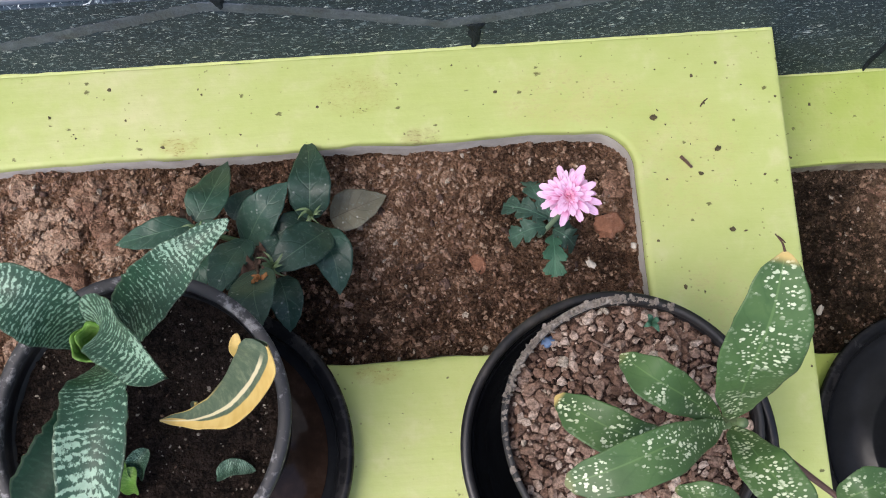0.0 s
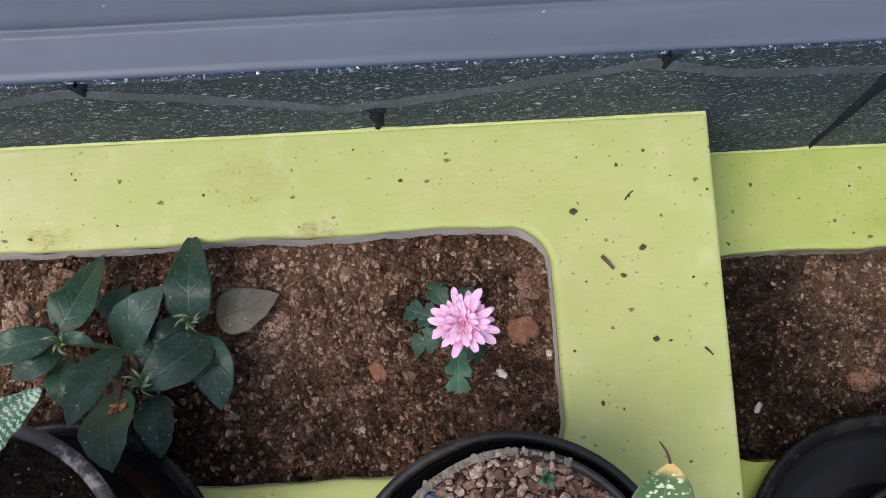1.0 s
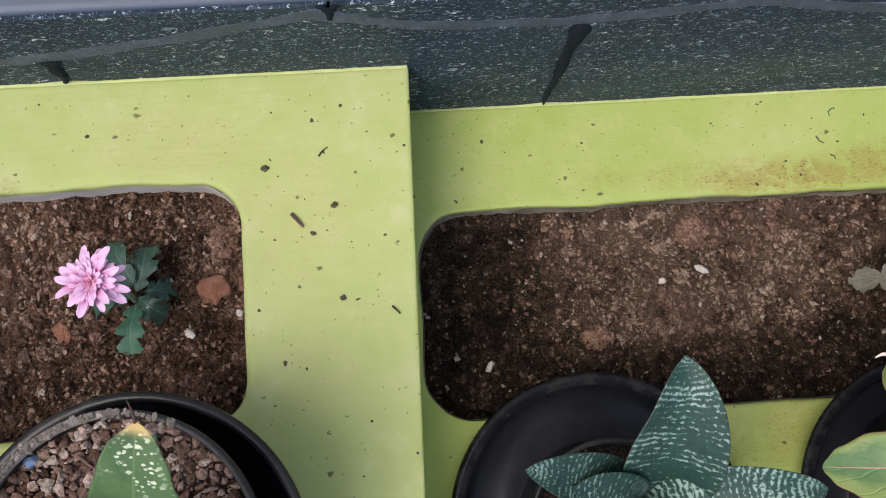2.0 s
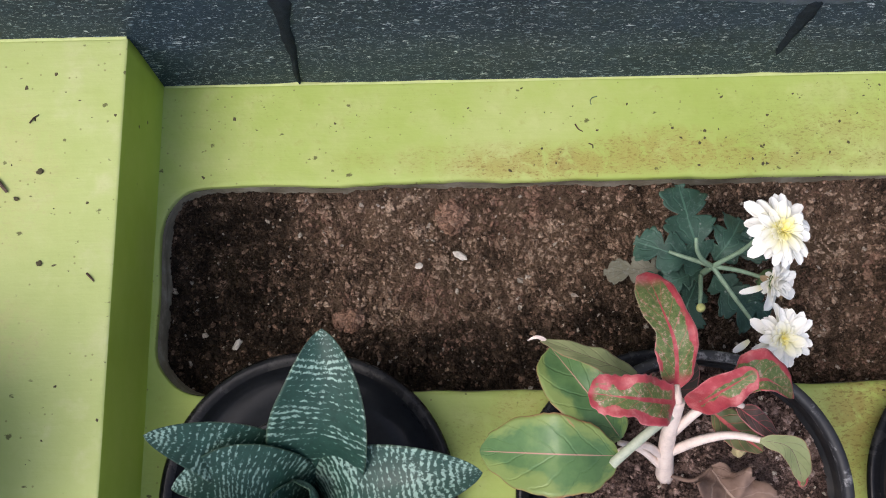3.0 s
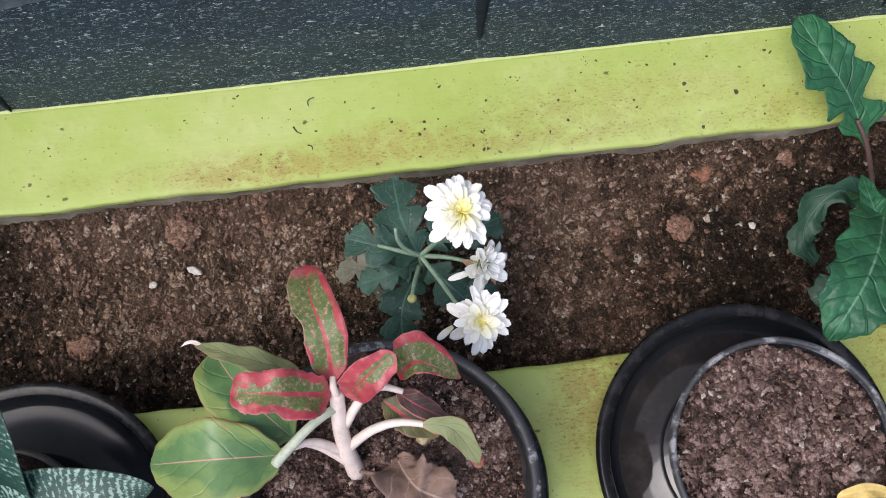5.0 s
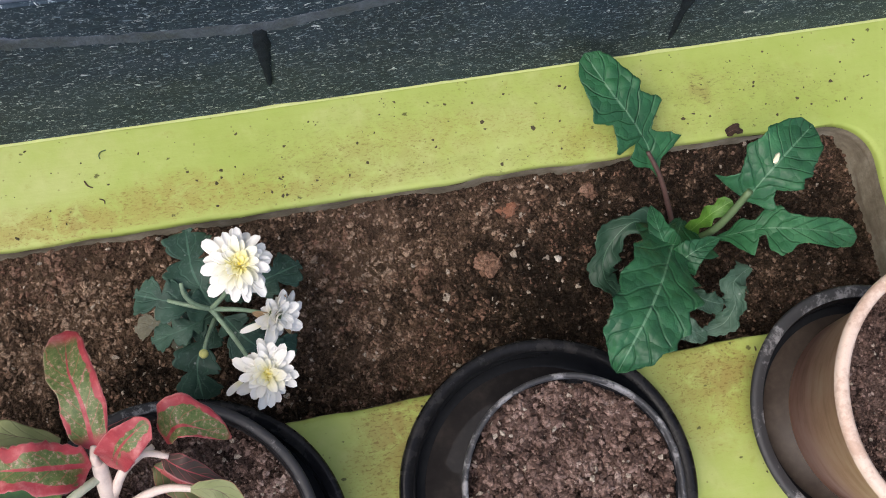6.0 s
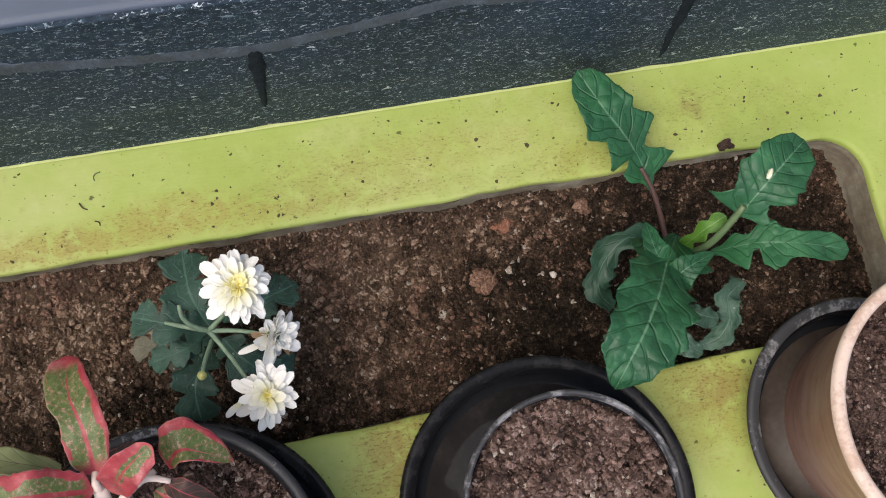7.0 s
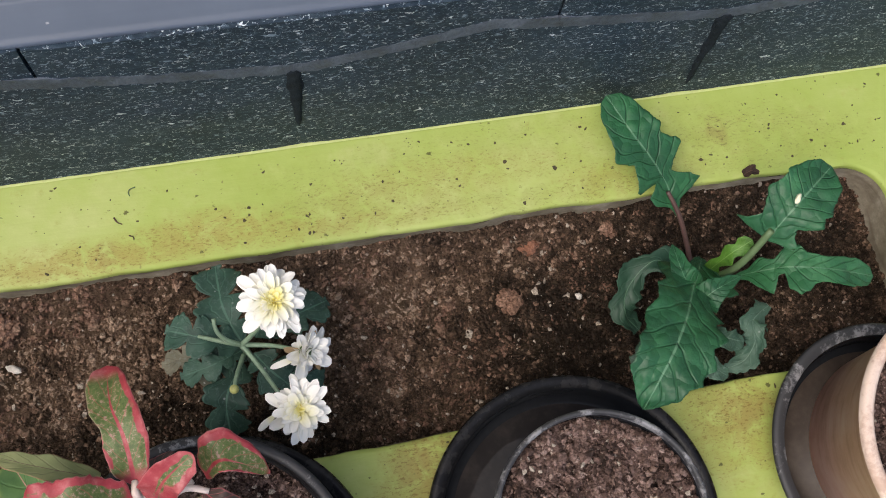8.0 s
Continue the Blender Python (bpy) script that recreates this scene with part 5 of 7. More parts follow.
# ---- stones and bits lying about ----
STONES = [
    ("brick_fragment", (-0.152, -0.152, 0.079), 0.0100, BRICK_BIT, 1.2, 0.2, "orange brick fragment half buried in the soil"),
    ("brick_fragment", (-0.259, -0.176, 0.078), 0.0075, BRICK_BIT, 0.8, 0.3, "small orange brick fragment on the soil"),
    ("soil_clod", (-0.142, -0.118, 0.078), 0.0095, CLOD, 1.1, 0.4, "tan clod at the edge of the bed"),
    ("soil_clod", (-0.523, -0.121, 0.083), 0.0060, CLOD, 1.0, 0.0, "small pinkish stone on the soil"),
    ("soil_clod", (-0.588, -0.172, 0.086), 0.0125, CLOD, 1.2, 1.3, "large pale clod on the soil"),
    ("soil_clod", (-0.566, -0.186, 0.083), 0.0095, CLOD, 1.3, 1.9, "broken pale clod on the soil"),
    ("soil_clod", (-0.562, -0.128, 0.085), 0.0085, CLOD, 1.3, 0.4, "flat pinkish clod on the soil"),
    ("pebble", (-0.133, -0.170, 0.080), 0.0026, WHITE_STONE, 1.0, 0.0, "tiny white pebble on the soil"),
    ("pebble", (-0.169, -0.183, 0.080), 0.0030, WHITE_STONE, 1.4, -0.7, "small white chip on the soil"),
    ("pebble", (0.057, -0.214, -0.042), 0.0034, WHITE_STONE, 1.5, 1.1, "small ridged white chip on the dark soil"),
    ("soil_clod", (0.241, -0.110, -0.043), 0.0110, CLOD, 1.2, 0.0, "reddish clod on the dark soil"),
    ("soil_clod", (0.152, -0.196, -0.044), 0.0100, CLOD, 1.2, 0.2, "pinkish clod on the dark soil"),
    ("pebble", (0.212, -0.150, -0.041), 0.0027, WHITE_STONE, 1.2, 0.2, "pale pebble on the dark soil"),
    ("pebble", (0.248, -0.142, -0.041), 0.0036, WHITE_STONE, 1.7, -0.5, "broken pale chip on the dark soil"),
    ("brick_fragment", (0.691, -0.107, -0.042), 0.0080, BRICK_BIT, 1.2, 0.0, "small orange brick fragment on the dark soil"),
    ("soil_clod", (0.664, -0.154, -0.043), 0.0088, CLOD, 1.0, 0.2, "brown clod on the dark soil"),
    ("pebble", (0.726, -0.159, -0.042), 0.0030, WHITE_STONE, 1.0, 0.0, "white pebble on the dark soil"),
    ("pebble", (0.640, -0.086, -0.042), 0.0030, WHITE_STONE, 1.3, 0.0, "white chip beside the bed wall"),
    ("soil_clod", (0.765, -0.105, -0.042), 0.0060, CLOD, 1.3, 0.6, "pinkish stone on the dark soil"),
    ]
for n, (name, at, r, m, stretch, turn, label) in enumerate(STONES):
    if m is CLOD:
        rng = np.random.default_rng(300 + n)
        ground = upper_ground if at[2] > 0 else lower_ground
        spots, small = clumps(rng, [at[:2]] * 3, [0.95 * r, 0.8 * r, 0.6 * r], lambda x, y: ground(x, y) + 0.25 * r)
        crumble(name, spots, [1.3 * q for q in small], m, label, "clod", 330 + n, 0.75, 0.4, "", "clods on the soil")
    else:
        alone(name, lump(at, r, n * 2.3 + 1, 0.55, stretch, turn), m, label, name.replace("_", " "), "stones on the soil", origin=at)
alone("plastic_chip", lump((-0.226, -0.264, HIGH + 0.133), 0.0036, 77, 0.6, 1.2, 0.4), BLUE_BIT, "small blue plastic chip among the gravel", "plastic chip", origin=(-0.226, -0.264, HIGH + 0.134))

# grit and bits of dry plant on the painted rims
rng = np.random.default_rng(44)
spots, rad = [], []
for x0, x1, y0, y1, z, n in ((-0.66, -0.004, -0.072, -0.004, HIGH, 36), (-0.122, -0.004, -0.40, -0.072, HIGH, 22), (0.02, 1.11, -0.082, -0.004, LOW, 120), (0.45, 1.11, -0.078, -0.002, LOW, 150), (0.02, 1.11, -0.40, -0.265, LOW, 120)):
    for _ in range(n):
        r = 0.0004 + 0.0013 * rng.random() ** 2.5
        spots.append((rng.uniform(x0, x1), rng.uniform(y0, y1), z + 0.2 * r))
        rad.append(r)
crumble("grit", spots, rad, GRIT, "dark grit and crumbs scattered on the painted rims", "grit", 45, 0.6)
for at, r, stretch, turn in (((-0.109, -0.068, HIGH + 0.001), 0.0024, 1.1, 0.0), ((-0.057, -0.166, HIGH + 0.001), 0.0020, 1.1, 0.0), ((-0.060, -0.098, HIGH + 0.001), 0.0022, 1.2, 0.5), ((-0.076, -0.118, HIGH + 0.001), 0.0017, 1.2, -0.4)):
    alone("soil_clod", lump(at, r, at[0] * 90, 0.5, stretch, turn), GRIT, "dark speck of soil stuck on the paint", "clod", "specks on the paint", origin=at)
alone("twig", tube([(-0.091, -0.103, HIGH + 0.0015), (-0.087, -0.108, HIGH + 0.0022), (-0.083, -0.113, HIGH + 0.0015)], 0.0015, 0.0011, 6), TAN_STONE, "short dry brown twig on the paint", "twig", origin=(-0.087, -0.108, HIGH))


alone("dead_leaf", leaf([(0.6990, -0.3807, 0.0900), (0.7179, -0.3776, 0.0990), (0.7430, -0.3856, 0.0920)], 0.010, "ovate", fold=0.5, wave=0.4, seed=3), YELLOW_DRY, "curled tan dry leaf lying on the pot's soil", "dead leaf", origin=(0.7213, -0.3810, 0.0890))
alone("dead_leaf", leaf([(0.8856, -0.0842, 0.0010), (0.8914, -0.0829, 0.0060), (0.8997, -0.0854, 0.0020)], 0.009, "ovate", fold=0.7, wave=0.5, seed=6), LEAF_DEAD_D, "dark curled scrap of leaf at the edge of the bed", "dead leaf", origin=(0.8936, -0.0836, 0.0000))
wisp = thing("seedling", (0.3904, -0.3475, 0.1170), "tiny pale green seedling in the red-leaved plant's pot", "seedling")
for j in range(3):
    a = 2.1 * j + 0.3
    x, y, z = wisp.location
    part("leaf", leaf([(x, y, z - 0.002), (x + 0.003 * math.cos(a), y + 0.003 * math.sin(a), z + 0.006), (x + 0.0065 * math.cos(a), y + 0.0065 * math.sin(a), z + 0.005)], 0.0042, "ovate", nu=10, nv=3), LEAF_MUM_L, wisp)


for p, r, m in (([(0.3657, -0.0154, 0.0008), (0.3614, -0.0168, 0.0012), (0.3598, -0.0197, 0.0012), (0.3606, -0.0226, 0.0008)], 0.0006, STALK_LEAF), ([(0.3462, -0.0393, 0.0008), (0.3487, -0.0439, 0.0012), (0.3524, -0.0459, 0.0008)], 0.0007, LEAF_DEAD_D), ([(0.3566, -0.0564, 0.0008), (0.3598, -0.0580, 0.0010), (0.3601, -0.0609, 0.0008)], 0.0006, LEAF_DEAD_D), ([(-0.0225, -0.1740, 0.0980), (-0.0195, -0.1771, 0.0985), (-0.0171, -0.1799, 0.0980)], 0.0009, LEAF_DEAD_D), ([(-0.0696, -0.0611, 0.0980), (-0.0668, -0.0575, 0.0985), (-0.0630, -0.0545, 0.0980)], 0.0007, LEAF_DEAD_D)):
    alone("fibre", tube(p, r, 0.6 * r, 10, 6), m, "short curled plant fibre lying on the paint", "plant fibre", "fibres on the paint", origin=p[0])


# ---- plants ----
def flower(plant, at, normal, r, rings, core, label, seed, squash=1.0, oval=1.0):
    """A many-petalled head: rings of petals, each ring on one shared mesh, round a small heart."""
    rng = random.Random(seed)
    at = Vector(at)
    bm = bmesh.new()
    bmesh.ops.create_icosphere(bm, subdivisions=2, radius=r * 0.22)
    for v in bm.verts:
        v.co.z *= 0.6
        v.co += at
    head = part("flower_head", bm, core, plant, label, origin=at)
    stand = Vector((0, 0, 1)).rotation_difference(Vector(normal).normalized()).to_matrix().to_4x4() @ Matrix.Diagonal((oval, 1, 1, 1))
    for count, length, width, lift, start, material in rings:
        variants = []
        for k in range(3):
            bend = rng.uniform(-0.06, 0.10)
            b = leaf([(start * r, 0, 0), (start * r + 0.5 * length * r, 0, (0.10 + bend) * length * r), (start * r + length * r, 0, (0.02 + bend) * length * r)], width * r, "petal", fold=-0.15, cup=0.55, nu=8, nv=3, thick=0.0005, seed=k)
            me = bpy.data.meshes.new("petal")
            for f in b.faces:
                f.smooth = True
            b.to_mesh(me)
            b.free()
            me.materials.append(material)
            variants.append(me)
        turn0 = rng.uniform(0, 6)
        for i in range(count):
            a = turn0 + 2 * math.pi * (i + rng.uniform(-0.22, 0.22)) / count
            ob = new("petal", variants[i % 3])
            ob.parent = head
            size = rng.uniform(0.66, 1.20)
            ob.matrix_basis = stand @ Matrix.Rotation(a, 4, "Z") @ Matrix.Rotation(-radians(lift + rng.uniform(-11, 11)), 4, "Y") @ Matrix.Rotation(radians(rng.uniform(-24, 24)), 4, "X") @ Matrix.Diagonal((size, size * rng.uniform(0.9, 1.1), size * squash, 1))
    return head


def add_leaves(plant, rows):
    for path, width, material, extra in rows:
        part("leaf", leaf(path, width, **extra), material, plant)


PINK_RINGS = [(19, 0.82, 0.25, -2, 0.20, PETAL_PINK), (21, 0.74, 0.24, 9, 0.18, PETAL_PINK), (20, 0.64, 0.22, 20, 0.16, PETAL_PINK), (18, 0.52, 0.20, 32, 0.14, PETAL_PINK), (15, 0.42, 0.17, 44, 0.12, PETAL_PINK), (12, 0.32, 0.17, 54, 0.10, PETAL_ROSE), (9, 0.22, 0.13, 70, 0.06, PETAL_ROSE)]
WHITE_RINGS = [(16, 0.84, 0.31, -16, 0.18, PETAL_WHITE), (19, 0.78, 0.31, -3, 0.18, PETAL_WHITE), (17, 0.68, 0.30, 10, 0.16, PETAL_WHITE), (17, 0.57, 0.28, 20, 0.14, PETAL_CREAMY), (16, 0.46, 0.27, 30, 0.12, PETAL_CREAMY), (14, 0.36, 0.22, 40, 0.10, PETAL_CREAM), (11, 0.26, 0.18, 56, 0.08, PETAL_CREAM), (8, 0.18, 0.14, 68, 0.05, PETAL_CREAM)]
ROUND_RINGS = [(14, 0.80, 0.30, -4, 0.18, PETAL_WHITE), (17, 0.76, 0.31, 10, 0.16, PETAL_WHITE), (18, 0.67, 0.30, 22, 0.15, PETAL_WHITE), (17, 0.56, 0.31, 34, 0.13, PETAL_CREAMY), (15, 0.45, 0.26, 44, 0.11, PETAL_CREAMY), (12, 0.34, 0.20, 54, 0.09, PETAL_CREAM), (9, 0.22, 0.15, 64, 0.06, PETAL_CREAM)]
HALF_RINGS = [(13, 0.88, 0.42, 16, 0.10, PETAL_WHITE), (13, 0.84, 0.42, 30, 0.08, PETAL_WHITE), (11, 0.74, 0.38, 46, 0.06, PETAL_WHITE), (8, 0.60, 0.30, 62, 0.04, PETAL_WHITE), (3, 0.86, 0.24, 18, 0.10, PETAL_DRY)]
WEED_CURL = ((0, 0.2, 0.2), (0.10, 0.75, 0.55), (0.18, 0.95, 0.80), (0.26, 0.45, 0.85), (0.36, 0.85, 0.45), (0.46, 1.0, 0.85), (0.55, 0.55, 1.0), (0.66, 0.90, 0.60), (0.76, 0.85, 0.95), (0.86, 0.5, 0.8), (0.95, 0.5, 0.4), (1, 0.05, 0.05))

# Pink chrysanthemum in the upper bed
mum = thing("chrysanthemum", (-0.2088, -0.1558, 0.0737), "small chrysanthemum with one pink flower and lobed green leaves", "flower plant")
part("stem", tube([(-0.2088, -0.1558, 0.0737), (-0.2005, -0.1570, 0.1323), (-0.2002, -0.1614, 0.2008)], 0.0022, 0.0016), STALK_GREEN, mum)
flower(mum, (-0.2002, -0.1616, 0.2048), (-0.10, -0.05, 1), 0.0202, PINK_RINGS, PETAL_ROSE, "pink flower with a darker rose heart", 5)
L = dict(kind="lobed", fold=0.15, wave=0.10, nu=70, rake=0.5)
add_leaves(mum, [
    ([(-0.2026, -0.1488, 0.1022), (-0.2196, -0.1419, 0.1085), (-0.2367, -0.1333, 0.0946)], 0.0208, LEAF_MUM, dict(L, seed=0.1)),
    ([(-0.2036, -0.1548, 0.1020), (-0.2187, -0.1580, 0.1080), (-0.2338, -0.1613, 0.0916)], 0.0208, LEAF_MUM, dict(L, seed=0.4)),
    ([(-0.2006, -0.1620, 0.1037), (-0.2017, -0.1804, 0.1144), (-0.2028, -0.1974, 0.1107)], 0.0208, LEAF_MUM_L, dict(L, seed=0.7)),
    ([(-0.2006, -0.1490, 0.1072), (-0.2125, -0.1269, 0.1080), (-0.2145, -0.1153, 0.0951)], 0.0176, LEAF_MUM, dict(L, seed=0.2)),
    ([(-0.2016, -0.1528, 0.0999), (-0.1955, -0.1359, 0.1045), (-0.1964, -0.1204, 0.0929)], 0.0240, LEAF_MUM, dict(L, seed=0.9)),
    ([(-0.1996, -0.1568, 0.0999), (-0.1906, -0.1652, 0.1067), (-0.1827, -0.1697, 0.0914)], 0.0208, LEAF_MUM, dict(L, seed=0.5)),
    ([(-0.1986, -0.1514, 0.0899), (-0.1886, -0.1504, 0.0871), (-0.1806, -0.1469, 0.0738)], 0.0208, LEAF_MUM, dict(L, seed=0.3)),
])

# Dusty dark-leaved plant in the upper bed
dark = thing("leafy_plant", (-0.4127, -0.1545, 0.0718), "low plant with dusty dark green pointed leaves", "leafy plant")
part("stem", tube([(-0.4118, -0.1554, 0.0716), (-0.4016, -0.1461, 0.0902), (-0.3894, -0.1379, 0.1107)], 0.0030, 0.0018), STALK_LEAF, dark)
part("stem", tube([(-0.4259, -0.1554, 0.0717), (-0.4479, -0.1502, 0.0983), (-0.4719, -0.1482, 0.1308)], 0.0030, 0.0018), STALK_LEAF, dark)
part("stem", tube([(-0.4169, -0.1604, 0.0714), (-0.4247, -0.1732, 0.1179), (-0.4187, -0.1908, 0.1577)], 0.0030, 0.0018), STALK_PURPLE, dark)
O = dict(fold=0.20, wave=0.05, edgy=0.03)
add_leaves(dark, [
    ([(-0.3907, -0.1381, 0.1080), (-0.3878, -0.1110, 0.1220), (-0.3920, -0.0651, 0.0916)], 0.0342, LEAF_DUSTY, dict(O, seed=1, kind=((0, 0.079, 0.079), (0.1, 0.55, 0.55), (0.28, 0.94, 0.94), (0.46, 1, 1), (0.66, 0.74, 0.74), (0.82, 0.4, 0.4), (0.93, 0.12, 0.12), (1, 0.011, 0.011)))),
    ([(-0.4447, -0.1518, 0.0900), (-0.4255, -0.1339, 0.1220), (-0.4047, -0.1114, 0.1240)], 0.0352, LEAF_DUSTY, dict(O, seed=2, kind=((0, 0.068, 0.068), (0.1, 0.55, 0.53), (0.28, 0.94, 0.9), (0.46, 1, 0.95), (0.66, 0.74, 0.71), (0.82, 0.4, 0.38), (0.93, 0.12, 0.11), (1, 0.0091, 0.0091)))),
    ([(-0.3755, -0.1484, 0.1117), (-0.3951, -0.1690, 0.1383), (-0.4197, -0.1841, 0.1353)], 0.0361, LEAF_DUSTY, dict(O, seed=3, kind=((0, 0.071, 0.071), (0.1, 0.55, 0.55), (0.28, 0.94, 0.94), (0.46, 1, 1), (0.66, 0.74, 0.74), (0.82, 0.4, 0.4), (0.93, 0.12, 0.12), (1, 0.0095, 0.0095)))),
    ([(-0.3868, -0.1490, 0.1065), (-0.3719, -0.1728, 0.1199), (-0.3695, -0.1996, 0.1046)], 0.0333, LEAF_DUSTY, dict(O, seed=4, kind=((0, 0.079, 0.079), (0.1, 0.52, 0.55), (0.28, 0.89, 0.94), (0.46, 0.95, 1), (0.66, 0.7, 0.74), (0.82, 0.38, 0.4), (0.93, 0.11, 0.12), (1, 0.011, 0.011)))),
    ([(-0.4122, -0.1882, 0.1277), (-0.4048, -0.2102, 0.1430), (-0.4052, -0.2301, 0.1282)], 0.0269, LEAF_DUSTY, dict(O, seed=5, kind=((0, 0.094, 0.094), (0.1, 0.55, 0.55), (0.28, 0.94, 0.94), (0.46, 1, 1), (0.66, 0.74, 0.74), (0.82, 0.4, 0.4), (0.93, 0.12, 0.12), (1, 0.013, 0.013)))),
    ([(-0.4251, -0.1874, 0.1560), (-0.4177, -0.2161, 0.2009), (-0.4109, -0.2387, 0.2112)], 0.0342, LEAF_DUSTY, dict(O, seed=6, kind=((0, 0.068, 0.068), (0.1, 0.55, 0.55), (0.28, 0.94, 0.94), (0.46, 1, 1), (0.66, 0.74, 0.74), (0.82, 0.4, 0.4), (0.93, 0.12, 0.12), (1, 0.0091, 0.0091)))),
    ([(-0.3774, -0.1309, 0.0786), (-0.3556, -0.1251, 0.0868), (-0.3306, -0.1145, 0.0808)], 0.0342, LEAF_GREY, dict(O, seed=7, kind=((0, 0.081, 0.081), (0.1, 0.55, 0.55), (0.28, 0.94, 0.94), (0.46, 1, 1), (0.66, 0.74, 0.74), (0.82, 0.4, 0.4), (0.93, 0.12, 0.12), (1, 0.011, 0.011)))),
    ([(-0.3927, -0.1384, 0.1029), (-0.4058, -0.1454, 0.1148), (-0.4227, -0.1549, 0.1103)], 0.0230, LEAF_DUSTY, dict(O, seed=8, kind=((0, 0.12, 0.12), (0.1, 0.55, 0.55), (0.28, 0.94, 0.94), (0.46, 1, 1), (0.66, 0.74, 0.74), (0.82, 0.4, 0.4), (0.93, 0.12, 0.12), (1, 0.015, 0.015)))),
    ([(-0.4761, -0.1394, 0.1271), (-0.4650, -0.1179, 0.1238), (-0.4592, -0.0783, 0.0861)], 0.0330, LEAF_DUSTY_L, dict(O, seed=9, kind=((0, 0.081, 0.081), (0.1, 0.52, 0.55), (0.28, 0.89, 0.94), (0.46, 0.95, 1), (0.66, 0.7, 0.74), (0.82, 0.38, 0.4), (0.93, 0.11, 0.12), (1, 0.011, 0.011)))),
    ([(-0.4774, -0.1430, 0.1308), (-0.5038, -0.1520, 0.1431), (-0.5377, -0.1536, 0.1249)], 0.0249, LEAF_DUSTY_L, dict(O, seed=10, kind=((0, 0.1, 0.1), (0.1, 0.51, 0.55), (0.28, 0.88, 0.94), (0.46, 0.93, 1), (0.66, 0.69, 0.74), (0.82, 0.37, 0.4), (0.93, 0.11, 0.12), (1, 0.014, 0.014)))),
    ([(-0.4549, -0.1289, 0.0900), (-0.4483, -0.1184, 0.0950), (-0.4409, -0.1010, 0.0800)], 0.0220, LEAF_DUSTY, dict(O, seed=12, kind=((0, 0.12, 0.12), (0.1, 0.55, 0.55), (0.28, 0.94, 0.94), (0.46, 1, 1), (0.66, 0.74, 0.74), (0.82, 0.4, 0.4), (0.93, 0.12, 0.12), (1, 0.017, 0.017)))),
    ([(-0.4391, -0.1535, 0.1164), (-0.4464, -0.1817, 0.1520), (-0.4543, -0.2090, 0.1656)], 0.0301, LEAF_DUSTY, dict(O, seed=15, kind=((0, 0.083, 0.083), (0.1, 0.55, 0.52), (0.28, 0.94, 0.89), (0.46, 1, 0.94), (0.66, 0.74, 0.7), (0.82, 0.4, 0.38), (0.93, 0.12, 0.11), (1, 0.011, 0.011)))),
    ([(-0.4801, -0.1458, 0.1250), (-0.4604, -0.1473, 0.1400), (-0.4480, -0.1513, 0.1360)], 0.0100, LEAF_DUSTY_L, dict(O, seed=17, kind=((0, 0.23, 0.23), (0.1, 0.55, 0.55), (0.28, 0.94, 0.94), (0.46, 1, 1), (0.66, 0.74, 0.74), (0.82, 0.4, 0.4), (0.93, 0.12, 0.12), (1, 0.031, 0.031)))),
    ([(-0.4745, -0.1584, 0.1150), (-0.4724, -0.1770, 0.1300), (-0.4708, -0.1943, 0.1250)], 0.0217, LEAF_DUSTY_L, dict(O, seed=18, kind=((0, 0.11, 0.11), (0.1, 0.55, 0.55), (0.28, 0.94, 0.94), (0.46, 1, 1), (0.66, 0.74, 0.74), (0.82, 0.4, 0.4), (0.93, 0.12, 0.12), (1, 0.014, 0.014)))),
    ([(-0.4799, -0.1492, 0.1200), (-0.4873, -0.1616, 0.1380), (-0.5061, -0.1720, 0.1300)], 0.0262, LEAF_DUSTY, dict(O, seed=19, kind=((0, 0.088, 0.088), (0.1, 0.55, 0.55), (0.28, 0.94, 0.94), (0.46, 1, 1), (0.66, 0.74, 0.74), (0.82, 0.4, 0.4), (0.93, 0.12, 0.12), (1, 0.012, 0.012)))),
    ([(-0.4411, -0.1604, 0.1000), (-0.4435, -0.1782, 0.1250), (-0.4505, -0.1967, 0.1350)], 0.0265, LEAF_DUSTY, dict(O, seed=11, kind=((0, 0.088, 0.088), (0.1, 0.55, 0.49), (0.28, 0.94, 0.83), (0.46, 1, 0.88), (0.66, 0.74, 0.65), (0.82, 0.4, 0.35), (0.93, 0.12, 0.11), (1, 0.012, 0.012)))),
    ([(-0.4050, -0.1494, 0.0983), (-0.4156, -0.1578, 0.1163), (-0.4304, -0.1698, 0.1179)], 0.0211, LEAF_DUSTY, dict(O, seed=16, kind=((0, 0.12, 0.12), (0.1, 0.55, 0.55), (0.28, 0.94, 0.94), (0.46, 1, 1), (0.66, 0.74, 0.74), (0.82, 0.4, 0.4), (0.93, 0.12, 0.12), (1, 0.017, 0.017)))),
])
rng = random.Random(17)
for cx, cy, cz in ((-0.3874, -0.1360, 0.1147), (-0.4157, -0.1811, 0.1398), (-0.4709, -0.1503, 0.1348)):
    for j in range(8):
        a, q, h = rng.uniform(0, 6.3), rng.uniform(0.006, 0.014), rng.uniform(0.002, 0.010)
        part("leaf", leaf([(cx, cy, cz - 0.004), (cx + 0.45 * q * math.cos(a), cy + 0.45 * q * math.sin(a), cz + h), (cx + q * math.cos(a + 0.4), cy + q * math.sin(a + 0.4), cz + 0.9 * h)], rng.uniform(0.0014, 0.0030), "long", nu=10, nv=3), STALK_LEAF, dark, "bright young shoot leaf")
rng = random.Random(3)
